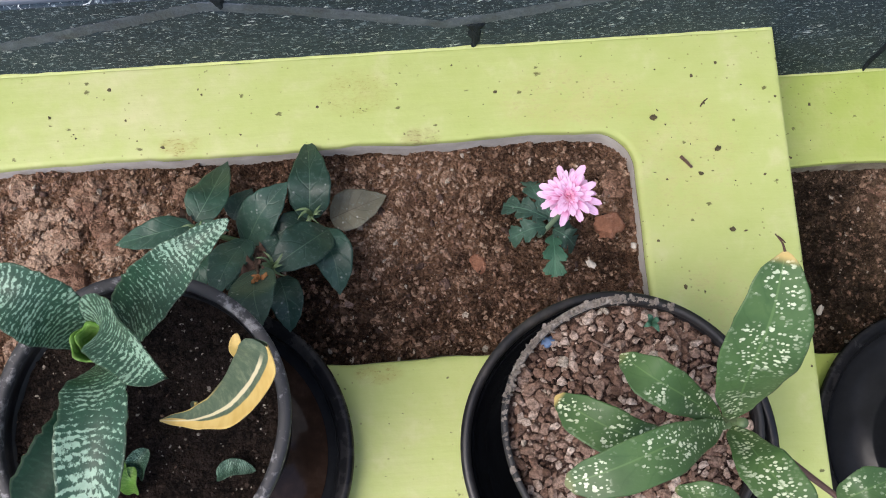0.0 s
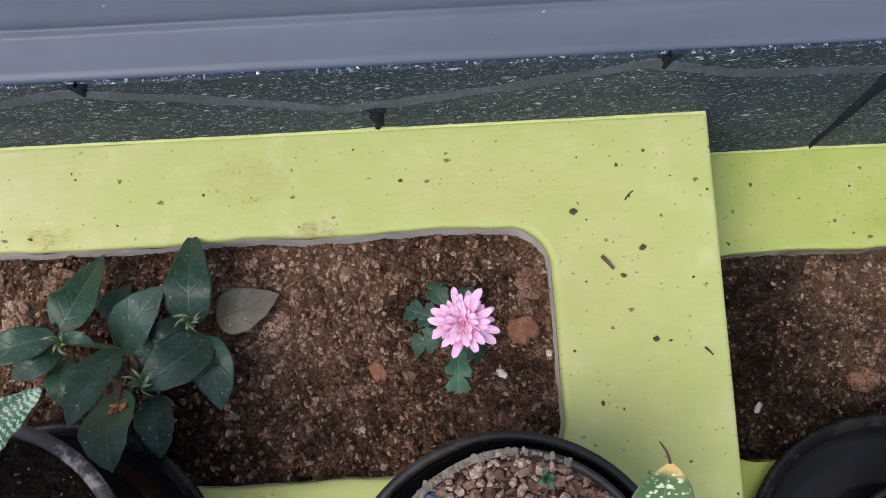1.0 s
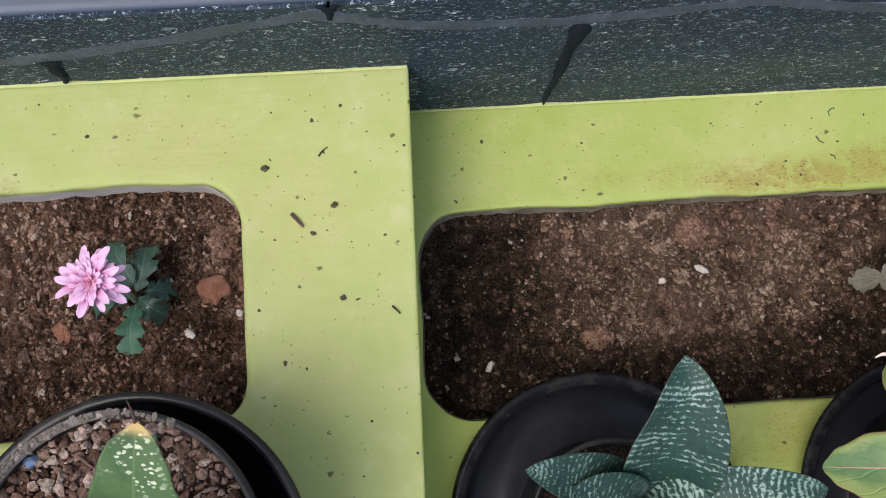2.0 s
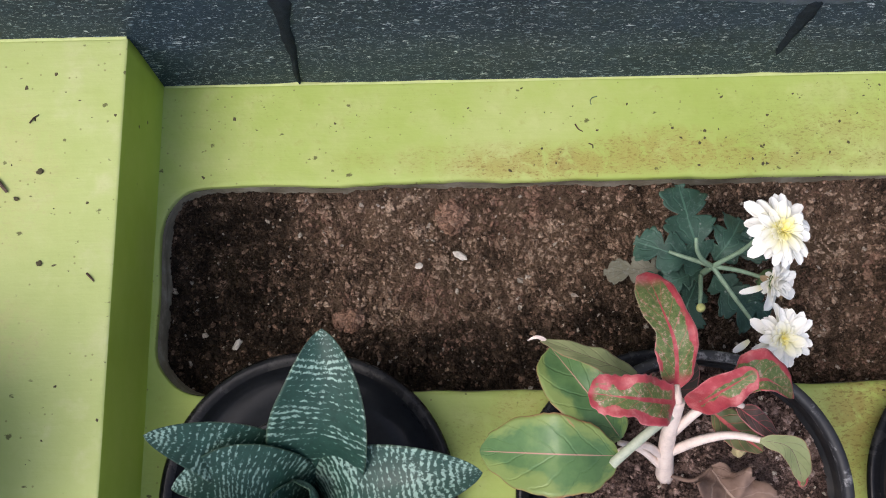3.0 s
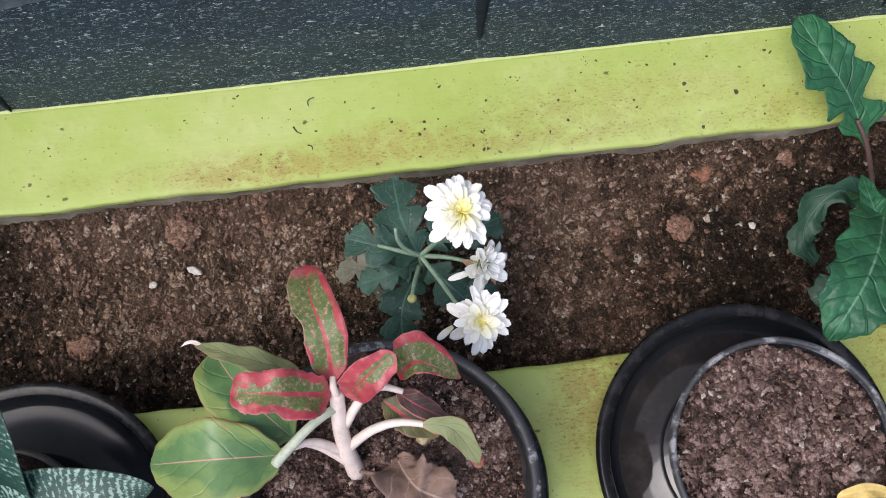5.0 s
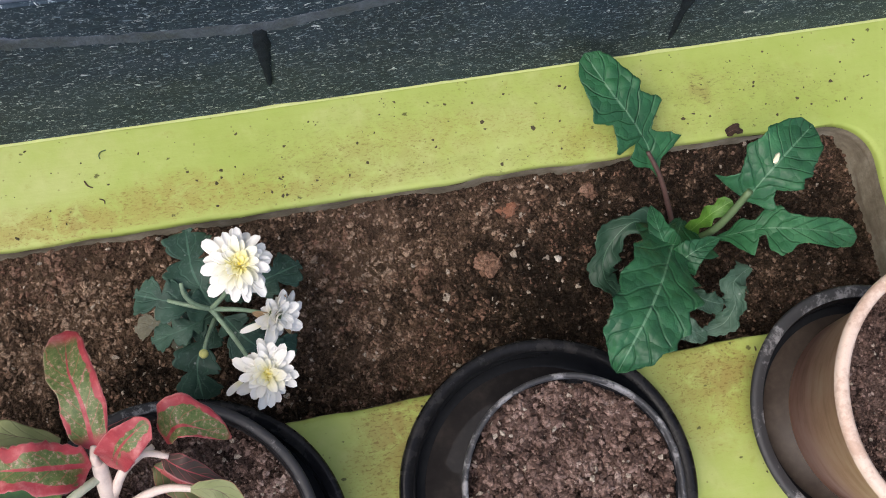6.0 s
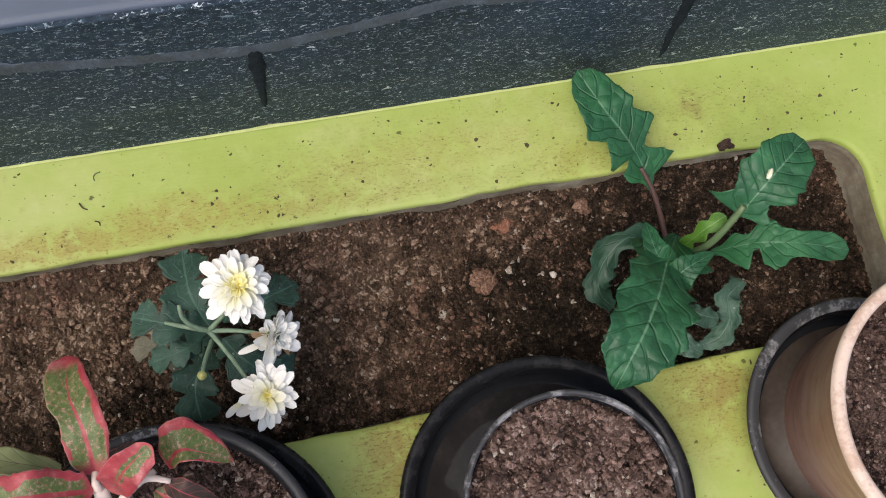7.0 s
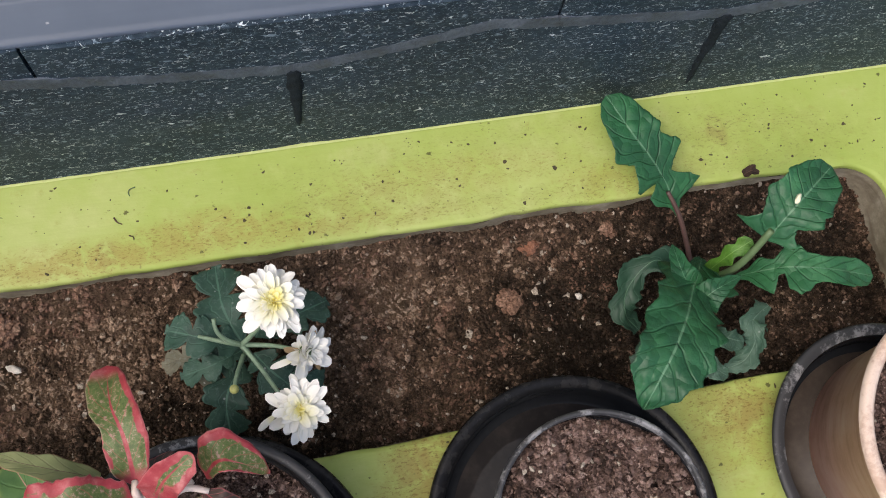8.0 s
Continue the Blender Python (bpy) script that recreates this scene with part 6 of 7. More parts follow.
for j in range(26):
    a, q = rng.uniform(0, 6.3), rng.uniform(0.003, 0.009)
    c = Vector((-0.4171, -0.2021, 0.1788)) + Vector((rng.uniform(-0.002, 0.002), rng.uniform(-0.002, 0.002), 0))
    part("dead_petal", leaf([c, c + Vector((0.6 * q * math.cos(a), 0.6 * q * math.sin(a), rng.uniform(0.002, 0.007))), c + Vector((q * math.cos(a + 0.5), q * math.sin(a + 0.5), rng.uniform(0.0, 0.006)))], rng.uniform(0.0014, 0.0030), "petal", nu=6, nv=2, wave=0.4, seed=j), WITHERED, dark, "withered orange brown petal")
part("dead_stalk", tube([(-0.4317, -0.1588, 0.1102), (-0.4257, -0.1803, 0.1480), (-0.4176, -0.2006, 0.1779)], 0.0016, 0.0012), LEAF_DEAD_D, dark, "withered brown flower stalk")
for k, (x, y, z, w) in enumerate(((-0.4318, -0.1610, 0.1160, 0.011), (-0.4267, -0.1781, 0.1440, 0.012), (-0.4287, -0.1844, 0.1500, 0.009), (-0.4217, -0.1888, 0.1579, 0.010), (-0.4247, -0.1696, 0.1300, 0.009))):
    a = 1.9 * k
    part("dead_leaf", leaf([(x, y, z), (x + 0.004 * math.cos(a), y - 0.006, z + 0.006), (x + 0.008 * math.cos(a), y - 0.013, z + 0.002)], w, "ovate", fold=0.6, wave=0.6, seed=k + 3), LEAF_DEAD_D, dark, "shrivelled brown leaf")
part("dead_leaf", leaf([(-0.4859, -0.1242, 0.1093), (-0.4829, -0.1348, 0.1251), (-0.4769, -0.1471, 0.1289)], 0.010, "ovate", fold=0.6, wave=0.6, seed=8), LEAF_DEAD_D, dark, "shrivelled brown leaf")

# Banded plant in the upper planter's black pot
ban = thing("snake_plant", (-0.496, -0.259, HIGH + 0.128), "snake plant with pale green leaves cross-banded dark green", "snake plant", "snake plants")
S = dict(kind=((0, 0.62, 0.62), (0.25, 0.78, 0.78), (0.6, 0.98, 0.98), (0.82, 0.92, 0.92), (0.94, 0.62, 0.62), (1, 0.05, 0.05)), thick=0.003, nv=10, nu=34)
CURLED = ((0, 0.45, 0.45), (0.3, 0.85, 0.95), (0.55, 1.0, 1.0), (0.72, 0.95, 0.70), (0.88, 0.80, 0.25), (0.97, 0.42, 0.08), (1, 0.04, 0.04))
LOWER = ((0, 0.42, 0.42), (0.20, 0.62, 0.66), (0.38, 0.95, 0.95), (0.7, 1.0, 1.0), (0.88, 0.8, 0.8), (1, 0.05, 0.05))
add_leaves(ban, [
    ([(-0.4853, -0.2423, 0.2600), (-0.4581, -0.2317, 0.3050), (-0.4323, -0.2159, 0.3260), (-0.4059, -0.1988, 0.3330)], 0.0392, SNAKE_PALE, dict(S, cup=0.30, roll=-8, wave=0.05, seed=1, kind=((0, 0.61, 0.48), (0.18, 0.94, 0.77), (0.38, 1, 0.84), (0.58, 0.81, 0.68), (0.78, 0.48, 0.42), (0.92, 0.23, 0.19), (1, 0.048, 0.048)))),
    ([(-0.5049, -0.2479, 0.2600), (-0.5102, -0.2404, 0.3000), (-0.5235, -0.2322, 0.3220), (-0.5491, -0.2200, 0.3250)], 0.0425, SNAKE_PALE, dict(S, cup=0.3, roll=10, seed=2, kind=((0, 0.42, 0.42), (0.25, 0.76, 0.79), (0.5, 0.88, 1), (0.75, 0.79, 0.85), (0.92, 0.42, 0.42), (1, 0.061, 0.061)))),
    ([(-0.4929, -0.2509, 0.2700), (-0.4760, -0.2501, 0.3250), (-0.4515, -0.2680, 0.3650), (-0.4233, -0.2910, 0.3920)], 0.0290, SNAKE_PALE, dict(S, kind=CURLED, cup=0.55, roll=-18, wave=0.12, seed=3)),
    ([(-0.4931, -0.2617, 0.2600), (-0.4830, -0.2825, 0.3080), (-0.4822, -0.3150, 0.3180), (-0.4890, -0.3697, 0.3050)], 0.0385, SNAKE_PALE, dict(S, kind=LOWER, cup=0.3, wave=0.03, seed=4)),
    ([(-0.5003, -0.2714, 0.2450), (-0.5098, -0.3081, 0.2680), (-0.5409, -0.3504, 0.2600)], 0.040, SNAKE_DEEP, dict(S, cup=0.3, seed=5)),
])


def rolled(at, r, h, turns, flare, seed, lean=(0, 0)):
    """A young leaf still rolled up: a spiral sheet, open at the top, with a slanted uneven edge."""
    bm = bmesh.new()
    uv = bm.loops.layers.uv.new("UVMap")
    n, m, rows, spots = 40, 10, [], {}
    for skin in (0.0, 0.0012):
        grid = []
        for i in range(n + 1):
            a = 2 * math.pi * turns * i / n + seed
            top = h * (0.80 + 0.20 * math.sin(math.pi * i / n) + 0.04 * math.sin(5 * a))
            row = []
            for j in range(m + 1):
                w = j / m
                q = (r * (0.50 + 0.50 * w + flare * w ** 4) * (1.0 - 0.30 * i / n)) - skin
                v = bm.verts.new((at[0] + q * math.cos(a) + lean[0] * w * w, at[1] + q * math.sin(a) + lean[1] * w * w, at[2] + top * w))
                spots[v] = (w, i / n)
                row.append(v)
            grid.append(row)
        rows.append(grid)
    for g, flip in zip(rows, (False, True)):
        for i in range(n):
            for j in range(m):
                q = (g[i][j], g[i + 1][j], g[i + 1][j + 1], g[i][j + 1])
                bm.faces.new(q[::-1] if flip else q)
    o, k = rows
    for i in range(n):
        bm.faces.new((o[i][m], o[i + 1][m], k[i + 1][m], k[i][m]))
    for f in bm.faces:
        for c in f.loops:
            c[uv].uv = spots[c.vert]
    bmesh.ops.recalc_face_normals(bm, faces=bm.faces)
    return bm


part("heart_leaf", rolled((-0.4950, -0.2565, 0.2300), 0.0117, 0.074, 1.25, 0.16, 2.2, (0.002, 0.001)), SNAKE_CUP, ban, "yellow-green rolled heart leaf")
for k, (dx, dy, w, m) in enumerate(((0, 0, 0.012, SNAKE_CUP), (0.006, 0.010, 0.014, SNAKE_PALE), (-0.005, 0.004, 0.010, SNAKE_CUP))):
    part("pup", leaf([(-0.489 + dx * 0.4, -0.340 + dy, 0.228), (-0.488 + dx, -0.332 + dy, 0.239), (-0.485 + dx * 1.4, -0.325 + dy, 0.241)], w, "blunt", cup=0.7, thick=0.0015, seed=k), m, ban, "young green pup")
CRESCENT = ((0, 0.05, 0.05), (0.15, 0.25, 0.34), (0.32, 0.56, 0.62), (0.50, 0.95, 0.90), (0.72, 1.0, 1.0), (0.88, 0.86, 0.92), (0.96, 0.55, 0.80), (1, 0.10, 0.45))
cutting = thing("leaf_cutting", (-0.436, -0.296, HIGH + 0.129), "curved green leaf cutting with yellow margins standing in the compost", "leaf cutting")
part("blade", leaf([(-0.4569, -0.3017, 0.2830), (-0.4309, -0.3039, 0.3050), (-0.4038, -0.2999, 0.3400), (-0.3831, -0.2888, 0.3780), (-0.3749, -0.2794, 0.4000)], 0.0255, CRESCENT, fold=0.05, cup=0.3, thick=0.0022, nu=34, seed=2, roll=6, edgy=0.02), YELLOW_LEAF, cutting)
part("leaf_base", leaf([(-0.4360, -0.2960, 0.2230), (-0.4400, -0.2965, 0.2600), (-0.4330, -0.2940, 0.2990)], 0.009, "blunt", cup=0.5, thick=0.0022), YELLOW_LEAF, cutting, "narrow green leaf base")
part("torn_tip", leaf([(-0.3969, -0.2782, 0.3520), (-0.3957, -0.2745, 0.3660), (-0.3945, -0.2684, 0.3700)], 0.0066, "blunt", cup=0.4, thick=0.0018, seed=7), YELLOW_DRY, cutting, "yellowed torn leaf tip")
alone("fallen_leaf", leaf([(-0.4376, -0.3346, 0.2280), (-0.4257, -0.3302, 0.2350), (-0.4135, -0.3320, 0.2300)], 0.012, "ovate", cup=0.5, thick=0.002, seed=4, roll=25), SNAKE_PALE, "small pale leaf cutting stuck in the compost", "fallen leaf", origin=(-0.4250, -0.3335, 0.2275))

# Spotted plant in the gravel pot
spot = thing("spotted_plant", (-0.147, -0.318, HIGH + 0.128), "plant with broad green leaves flecked with white spots", "leafy plant")
part("stem", tube([(-0.1388, -0.3192, 0.2138), (-0.1336, -0.3227, 0.2541), (-0.1294, -0.3254, 0.2995)], 0.0045, 0.0030), STALK_LEAF, spot)
B = dict(fold=0.10, cup=0.06, nu=34, nv=10, thick=0.001, edgy=0.03)
add_leaves(spot, [
    ([(-0.1354, -0.3223, 0.2985), (-0.1371, -0.3022, 0.3450), (-0.1316, -0.2782, 0.3750), (-0.1260, -0.2493, 0.3920)], 0.0438, LEAF_SPOT_DRY, dict(B, seed=1, kind=((0, 0.11, 0.11), (0.1, 0.46, 0.37), (0.25, 0.82, 0.72), (0.45, 1, 0.87), (0.65, 0.95, 0.82), (0.80, 0.68, 0.64), (0.87, 0.50, 0.52), (0.92, 0.36, 0.32), (0.96, 0.20, 0.13), (1, 0.02, 0.02)))),
    ([(-0.1399, -0.3251, 0.2985), (-0.1781, -0.3349, 0.3350), (-0.2093, -0.3452, 0.3400), (-0.2350, -0.3519, 0.3320)], 0.0319, LEAF_SPOT, dict(B, seed=2, roll=8, kind=((0, 0.093, 0.093), (0.15, 0.41, 0.56), (0.35, 0.67, 1), (0.6, 0.7, 0.96), (0.8, 0.59, 0.78), (0.93, 0.37, 0.41), (1, 0.056, 0.056)))),
    ([(-0.1403, -0.3228, 0.2965), (-0.1643, -0.3107, 0.3200), (-0.1835, -0.3000, 0.3310), (-0.1976, -0.2859, 0.3220)], 0.0257, LEAF_SPOT, dict(B, seed=3, kind=((0, 0.095, 0.095), (0.2, 0.57, 0.62), (0.45, 0.86, 1), (0.7, 0.86, 1), (0.88, 0.48, 0.52), (1, 0.071, 0.071)))),
    ([(-0.1628, -0.3352, 0.2803), (-0.1931, -0.3285, 0.3000), (-0.2142, -0.3174, 0.3020), (-0.2314, -0.3036, 0.2930)], 0.0291, LEAF_SPOT_DRY, dict(B, seed=4, kind=((0, 0.13, 0.13), (0.2, 0.65, 0.74), (0.5, 0.83, 1), (0.75, 0.7, 0.91), (0.92, 0.35, 0.39), (1, 0.065, 0.065)))),
    ([(-0.1345, -0.3270, 0.2985), (-0.1327, -0.3454, 0.3300), (-0.1235, -0.3652, 0.3420), (-0.1125, -0.3836, 0.3430)], 0.0304, LEAF_SPOT, dict(B, seed=5, kind=((0, 0.096, 0.096), (0.15, 0.62, 0.5), (0.4, 1, 0.85), (0.7, 0.92, 0.81), (0.9, 0.42, 0.38), (1, 0.058, 0.058)))),
    ([(-0.1292, -0.3682, 0.2740), (-0.1489, -0.3636, 0.2850), (-0.1661, -0.3589, 0.2750)], 0.0166, LEAF_SPOT, dict(B, seed=6, kind=((0, 0.19, 0.19), (0.3, 0.85, 0.92), (0.6, 0.92, 1), (0.9, 0.38, 0.38), (1, 0.12, 0.12)))),
    ([(-0.0927, -0.3697, 0.3233), (-0.0843, -0.3645, 0.3370), (-0.0648, -0.3593, 0.3311)], 0.0232, LEAF_SPOT, dict(B, seed=7, kind=((0, 0.15, 0.15), (0.3, 0.8, 0.75), (0.6, 1, 0.95), (0.9, 0.5, 0.5), (1, 0.075, 0.075)))),
])
part("dry_thread", tube([(-0.1262, -0.2500, 0.3918), (-0.1272, -0.2455, 0.3925), (-0.1296, -0.2408, 0.3915)], 0.0008, 0.0003, 8, 6), LEAF_DEAD_D, spot, "dry brown thread at a leaf tip")
part("stalk", tube([(-0.1334, -0.3278, 0.2945), (-0.1147, -0.3430, 0.3060), (-0.1015, -0.3577, 0.3160), (-0.0917, -0.3687, 0.3233)], 0.0022, 0.0016), STALK_PURPLE, spot)
part("stalk", tube([(-0.1315, -0.3249, 0.2864), (-0.1405, -0.3270, 0.2905), (-0.1495, -0.3288, 0.2863)], 0.002, 0.0016), STALK_LEAF, spot)
sprout = thing("seedling", (-0.1594, -0.2564, HIGH + 0.130), "tiny bright green seedling among the gravel", "seedling")
for j in range(4):
    a = 1.6 * j + 0.4
    part("leaf", leaf([(-0.1595, -0.2563, 0.2301), (-0.1594 + 0.003 * math.cos(a), -0.2564 + 0.003 * math.sin(a), 0.2375), (-0.1594 + (0.0045 + 0.001 * j) * math.cos(a), -0.2564 + (0.0045 + 0.001 * j) * math.sin(a), 0.2365)], 0.0036, "ovate", nu=10, nv=3), LEAF_MUM_L, sprout)
for p in ([(-0.2007, -0.2621, 0.2299), (-0.1886, -0.2713, 0.2337), (-0.1746, -0.2793, 0.2303)], [(-0.1464, -0.2584, 0.2300), (-0.1434, -0.2707, 0.2356), (-0.1476, -0.2835, 0.2292)]):
    alone("twig", tube(p, 0.0009, 0.0006, 8, 6), TAN_STONE, "thin dry stalk lying on the gravel", "twig", "dry stalks", origin=p[0])

# Snake plant in the lower planter
sn = thing("snake_plant", (0.1273, -0.3312, 0.0629), "rosette snake plant with dark leaves banded silvery green", "snake plant", "snake plants")
R = dict(kind="ovate", thick=0.003, nv=10, nu=34)
add_leaves(sn, [
    ([(0.1457, -0.3270, 0.0822), (0.1498, -0.2986, 0.1405), (0.1559, -0.2620, 0.1762), (0.1567, -0.2277, 0.1918)], 0.0645, SNAKE_DARK, dict(R, cup=0.30, seed=1)),
    ([(0.1355, -0.3341, 0.0825), (0.1202, -0.3263, 0.1373), (0.0939, -0.3176, 0.1661), (0.0642, -0.3215, 0.1791)], 0.050, SNAKE_DARK, dict(R, cup=0.45, seed=2, roll=-14)),
    ([(0.1338, -0.3270, 0.0779), (0.1127, -0.3110, 0.1291), (0.0849, -0.2980, 0.1717), (0.0512, -0.2894, 0.1958)], 0.046, SNAKE_DARK, dict(R, cup=0.25, seed=3)),
    ([(0.1436, -0.3362, 0.0821), (0.1682, -0.3287, 0.1302), (0.2086, -0.3215, 0.1477), (0.2541, -0.3176, 0.1454)], 0.057, SNAKE_DARK, dict(R, cup=0.25, seed=4)),
    ([(0.1334, -0.3423, 0.0824), (0.1238, -0.3645, 0.1367), (0.1254, -0.3965, 0.1613)], 0.056, SNAKE_DARK, dict(R, cup=0.35, seed=5)),
    ([(0.1456, -0.3423, 0.0822), (0.1659, -0.3607, 0.1271), (0.1937, -0.3795, 0.1474)], 0.050, SNAKE_DARK, dict(R, cup=0.3, seed=6)),
])
for a0 in (0.6, 2.7, 4.6):
    c, s = math.cos(a0), math.sin(a0)
    part("heart_leaf", leaf([(0.1345 + 0.006 * c, -0.334 + 0.006 * s, 0.080), (0.133 + 0.012 * c, -0.334 + 0.012 * s, 0.122), (0.132 + 0.014 * c, -0.3335 + 0.014 * s, 0.147)], 0.032, "ovate", cup=-0.7, thick=0.002, up=(c, s, 0.1)), SNAKE_DARK, sn, "rolled heart leaf")

# Red-leaved plant in the lower planter's black pot
red = thing("red_leaved_plant", (0.3770, -0.3224, 0.1172), "plant with pink-red margined green leaves on pale stalks", "leafy plant")
part("stem", tube([(0.3780, -0.3245, 0.1114), (0.3736, -0.3006, 0.1452), (0.3754, -0.2757, 0.1756)], 0.0062, 0.0044, seg=12), STALK_PALE, red, "pale pink stem")
for p, r0, r1, m in (
    ([(0.3778, -0.3069, 0.1366), (0.3939, -0.2995, 0.1575), (0.4122, -0.2975, 0.1657), (0.4331, -0.3029, 0.1727)], 0.0036, 0.0020, STALK_PALE),
    ([(0.3766, -0.2944, 0.1522), (0.3897, -0.2809, 0.1729), (0.4020, -0.2757, 0.1781), (0.4153, -0.2799, 0.1756)], 0.0034, 0.0018, STALK_PALE),
    ([(0.3738, -0.3110, 0.1297), (0.3571, -0.3025, 0.1547), (0.3375, -0.3064, 0.1662)], 0.0030, 0.0022, STALK_PALE),
    ([(0.3749, -0.3183, 0.1220), (0.3583, -0.3057, 0.1402), (0.3419, -0.3004, 0.1496)], 0.0026, 0.0020, STALK_PALE),
    ([(0.3734, -0.2840, 0.1677), (0.3569, -0.2940, 0.1732), (0.3333, -0.3135, 0.1680)], 0.0026, 0.0034, STALK_DUSTY),
    ([(0.3754, -0.2777, 0.1735), (0.3743, -0.2735, 0.1804), (0.3743, -0.2664, 0.1784)], 0.0030, 0.0020, STALK_PALE),
    ([(0.3816, -0.2882, 0.1610), (0.3908, -0.2799, 0.1671), (0.4061, -0.2718, 0.1693)], 0.0028, 0.0018, STALK_PALE),
    ([(0.3780, -0.3224, 0.1191), (0.3942, -0.3265, 0.1225), (0.4064, -0.3183, 0.1278)], 0.0016, 0.0012, LEAF_DEAD),
):
    part("stalk", tube(p, r0, r1), m, red)
A = dict(kind="blunt", fold=0.18, wave=0.10, nu=36, edgy=0.03)
add_leaves(red, [
    ([(0.3745, -0.2686, 0.1774), (0.3728, -0.2430, 0.1880), (0.3667, -0.2203, 0.1870), (0.3625, -0.1934, 0.1661)], 0.0292, LEAF_RED_G, dict(A, seed=1, wave=0.16, kind=((0, 0.12, 0.12), (0.15, 0.71, 0.76), (0.32, 0.95, 0.9), (0.5, 1, 0.69), (0.66, 0.95, 0.9), (0.8, 0.81, 0.9), (0.93, 0.52, 0.57), (1, 0.095, 0.095)))),
    ([(0.3723, -0.2768, 0.1803), (0.3437, -0.2748, 0.2054), (0.3164, -0.2704, 0.2001)], 0.0307, LEAF_RED, dict(A, seed=2, wave=0.20, edgy=0.14, kind=((0, 0.087, 0.087), (0.12, 0.65, 0.74), (0.28, 0.89, 1), (0.35, 1, 0.98), (0.42, 0.96, 0.96), (0.52, 0.91, 0.7), (0.6, 0.87, 0.77), (0.62, 0.86, 0.78), (0.78, 0.8, 0.78), (0.82, 0.78, 0.71), (0.92, 0.57, 0.52), (0.94, 0.52, 0.41), (1, 0.087, 0.087)))),
    ([(0.3836, -0.2804, 0.1756), (0.3950, -0.2713, 0.2034), (0.4135, -0.2603, 0.2136)], 0.0239, LEAF_RED_R, dict(A, seed=3, roll=-15, wave=0.16, kind=((0, 0.17, 0.17), (0.12, 0.61, 0.78), (0.3, 0.87, 1), (0.35, 0.94, 0.98), (0.6, 0.94, 0.89), (0.85, 0.78, 0.56), (0.95, 0.39, 0.33), (1, 0.11, 0.11)))),
    ([(0.4142, -0.2709, 0.1693), (0.4272, -0.2648, 0.1862), (0.4513, -0.2747, 0.1635)], 0.0388, LEAF_RED_G, dict(A, seed=4, roll=12, kind=((0, 0.071, 0.071), (0.15, 0.21, 0.57), (0.2, 0.25, 0.66), (0.35, 0.3, 0.93), (0.5, 0.36, 1), (0.68, 0.27, 0.71), (0.8, 0.21, 0.49), (0.85, 0.17, 0.39), (1, 0.054, 0.054)))),
    ([(0.3431, -0.2979, 0.1495), (0.3211, -0.2714, 0.1744), (0.2996, -0.2393, 0.1586)], 0.0454, LEAF_GREEN, dict(A, seed=5, fold=0.3, kind=((0, 0.078, 0.078), (0.15, 0.47, 0.56), (0.4, 0.78, 0.91), (0.65, 0.72, 1), (0.82, 0.48, 0.81), (0.85, 0.44, 0.71), (0.93, 0.23, 0.44), (1, 0.047, 0.047)))),
    ([(0.3524, -0.2603, 0.1669), (0.3235, -0.2495, 0.1853), (0.2921, -0.2361, 0.1728)], 0.0181, LEAF_BACK, dict(A, seed=6, roll=-35, kind=((0, 0.38, 0.38), (0.2, 0.85, 0.77), (0.45, 1, 1), (0.7, 0.77, 0.77), (0.9, 0.35, 0.35), (1, 0.15, 0.15)))),
    ([(0.3387, -0.3084, 0.1661), (0.2973, -0.3062, 0.1774), (0.2530, -0.3038, 0.1445)], 0.0518, LEAF_GREEN, dict(A, seed=7, wave=0.04, kind=((0, 0.068, 0.068), (0.1, 0.35, 0.49), (0.28, 0.76, 0.86), (0.5, 0.97, 1), (0.7, 0.86, 0.86), (0.87, 0.49, 0.49), (0.96, 0.19, 0.19), (1, 0.041, 0.041)))),
    ([(0.4251, -0.3007, 0.1726), (0.4428, -0.3060, 0.1737), (0.4566, -0.3273, 0.1518)], 0.0193, LEAF_BACK, dict(A, seed=8, roll=-20, fold=0.4, kind=((0, 0.18, 0.18), (0.25, 0.5, 0.57), (0.5, 0.71, 1), (0.8, 0.5, 0.71), (1, 0.11, 0.11)))),
    ([(0.4119, -0.2800, 0.1745), (0.4232, -0.2892, 0.1745), (0.4426, -0.2999, 0.1557)], 0.0153, LEAF_PURPLE, dict(A, seed=9, roll=15, kind=((0, 0.23, 0.23), (0.3, 0.82, 1), (0.6, 0.91, 1), (0.9, 0.36, 0.36), (1, 0.14, 0.14)))),
    ([(0.4021, -0.2824, 0.1526), (0.4154, -0.2944, 0.1530), (0.4343, -0.3080, 0.1467)], 0.0214, LEAF_BROWN, dict(A, seed=10, kind=((0, 0.17, 0.17), (0.3, 0.87, 1), (0.6, 0.93, 1), (0.9, 0.4, 0.4), (1, 0.1, 0.1)))),
    ([(0.3673, -0.2716, 0.1705), (0.3817, -0.2646, 0.1639), (0.3941, -0.2506, 0.1524)], 0.020, LEAF_PURPLE, dict(A, seed=12, kind="ovate")),
])
part("leaf_tip", leaf([(0.4531, -0.3202, 0.1570), (0.4561, -0.3259, 0.1530), (0.4570, -0.3309, 0.1490)], 0.0075, "blunt", nu=10, nv=4), LEAF_RED, red, "red curled leaf tip")
part("leaf_tip", leaf([(0.2980, -0.2384, 0.1722), (0.2901, -0.2342, 0.1752), (0.2835, -0.2362, 0.1738)], 0.0026, "long", nu=12, nv=4, wave=0.6), STALK_PALE, red, "dry pinkish white leaf tip")
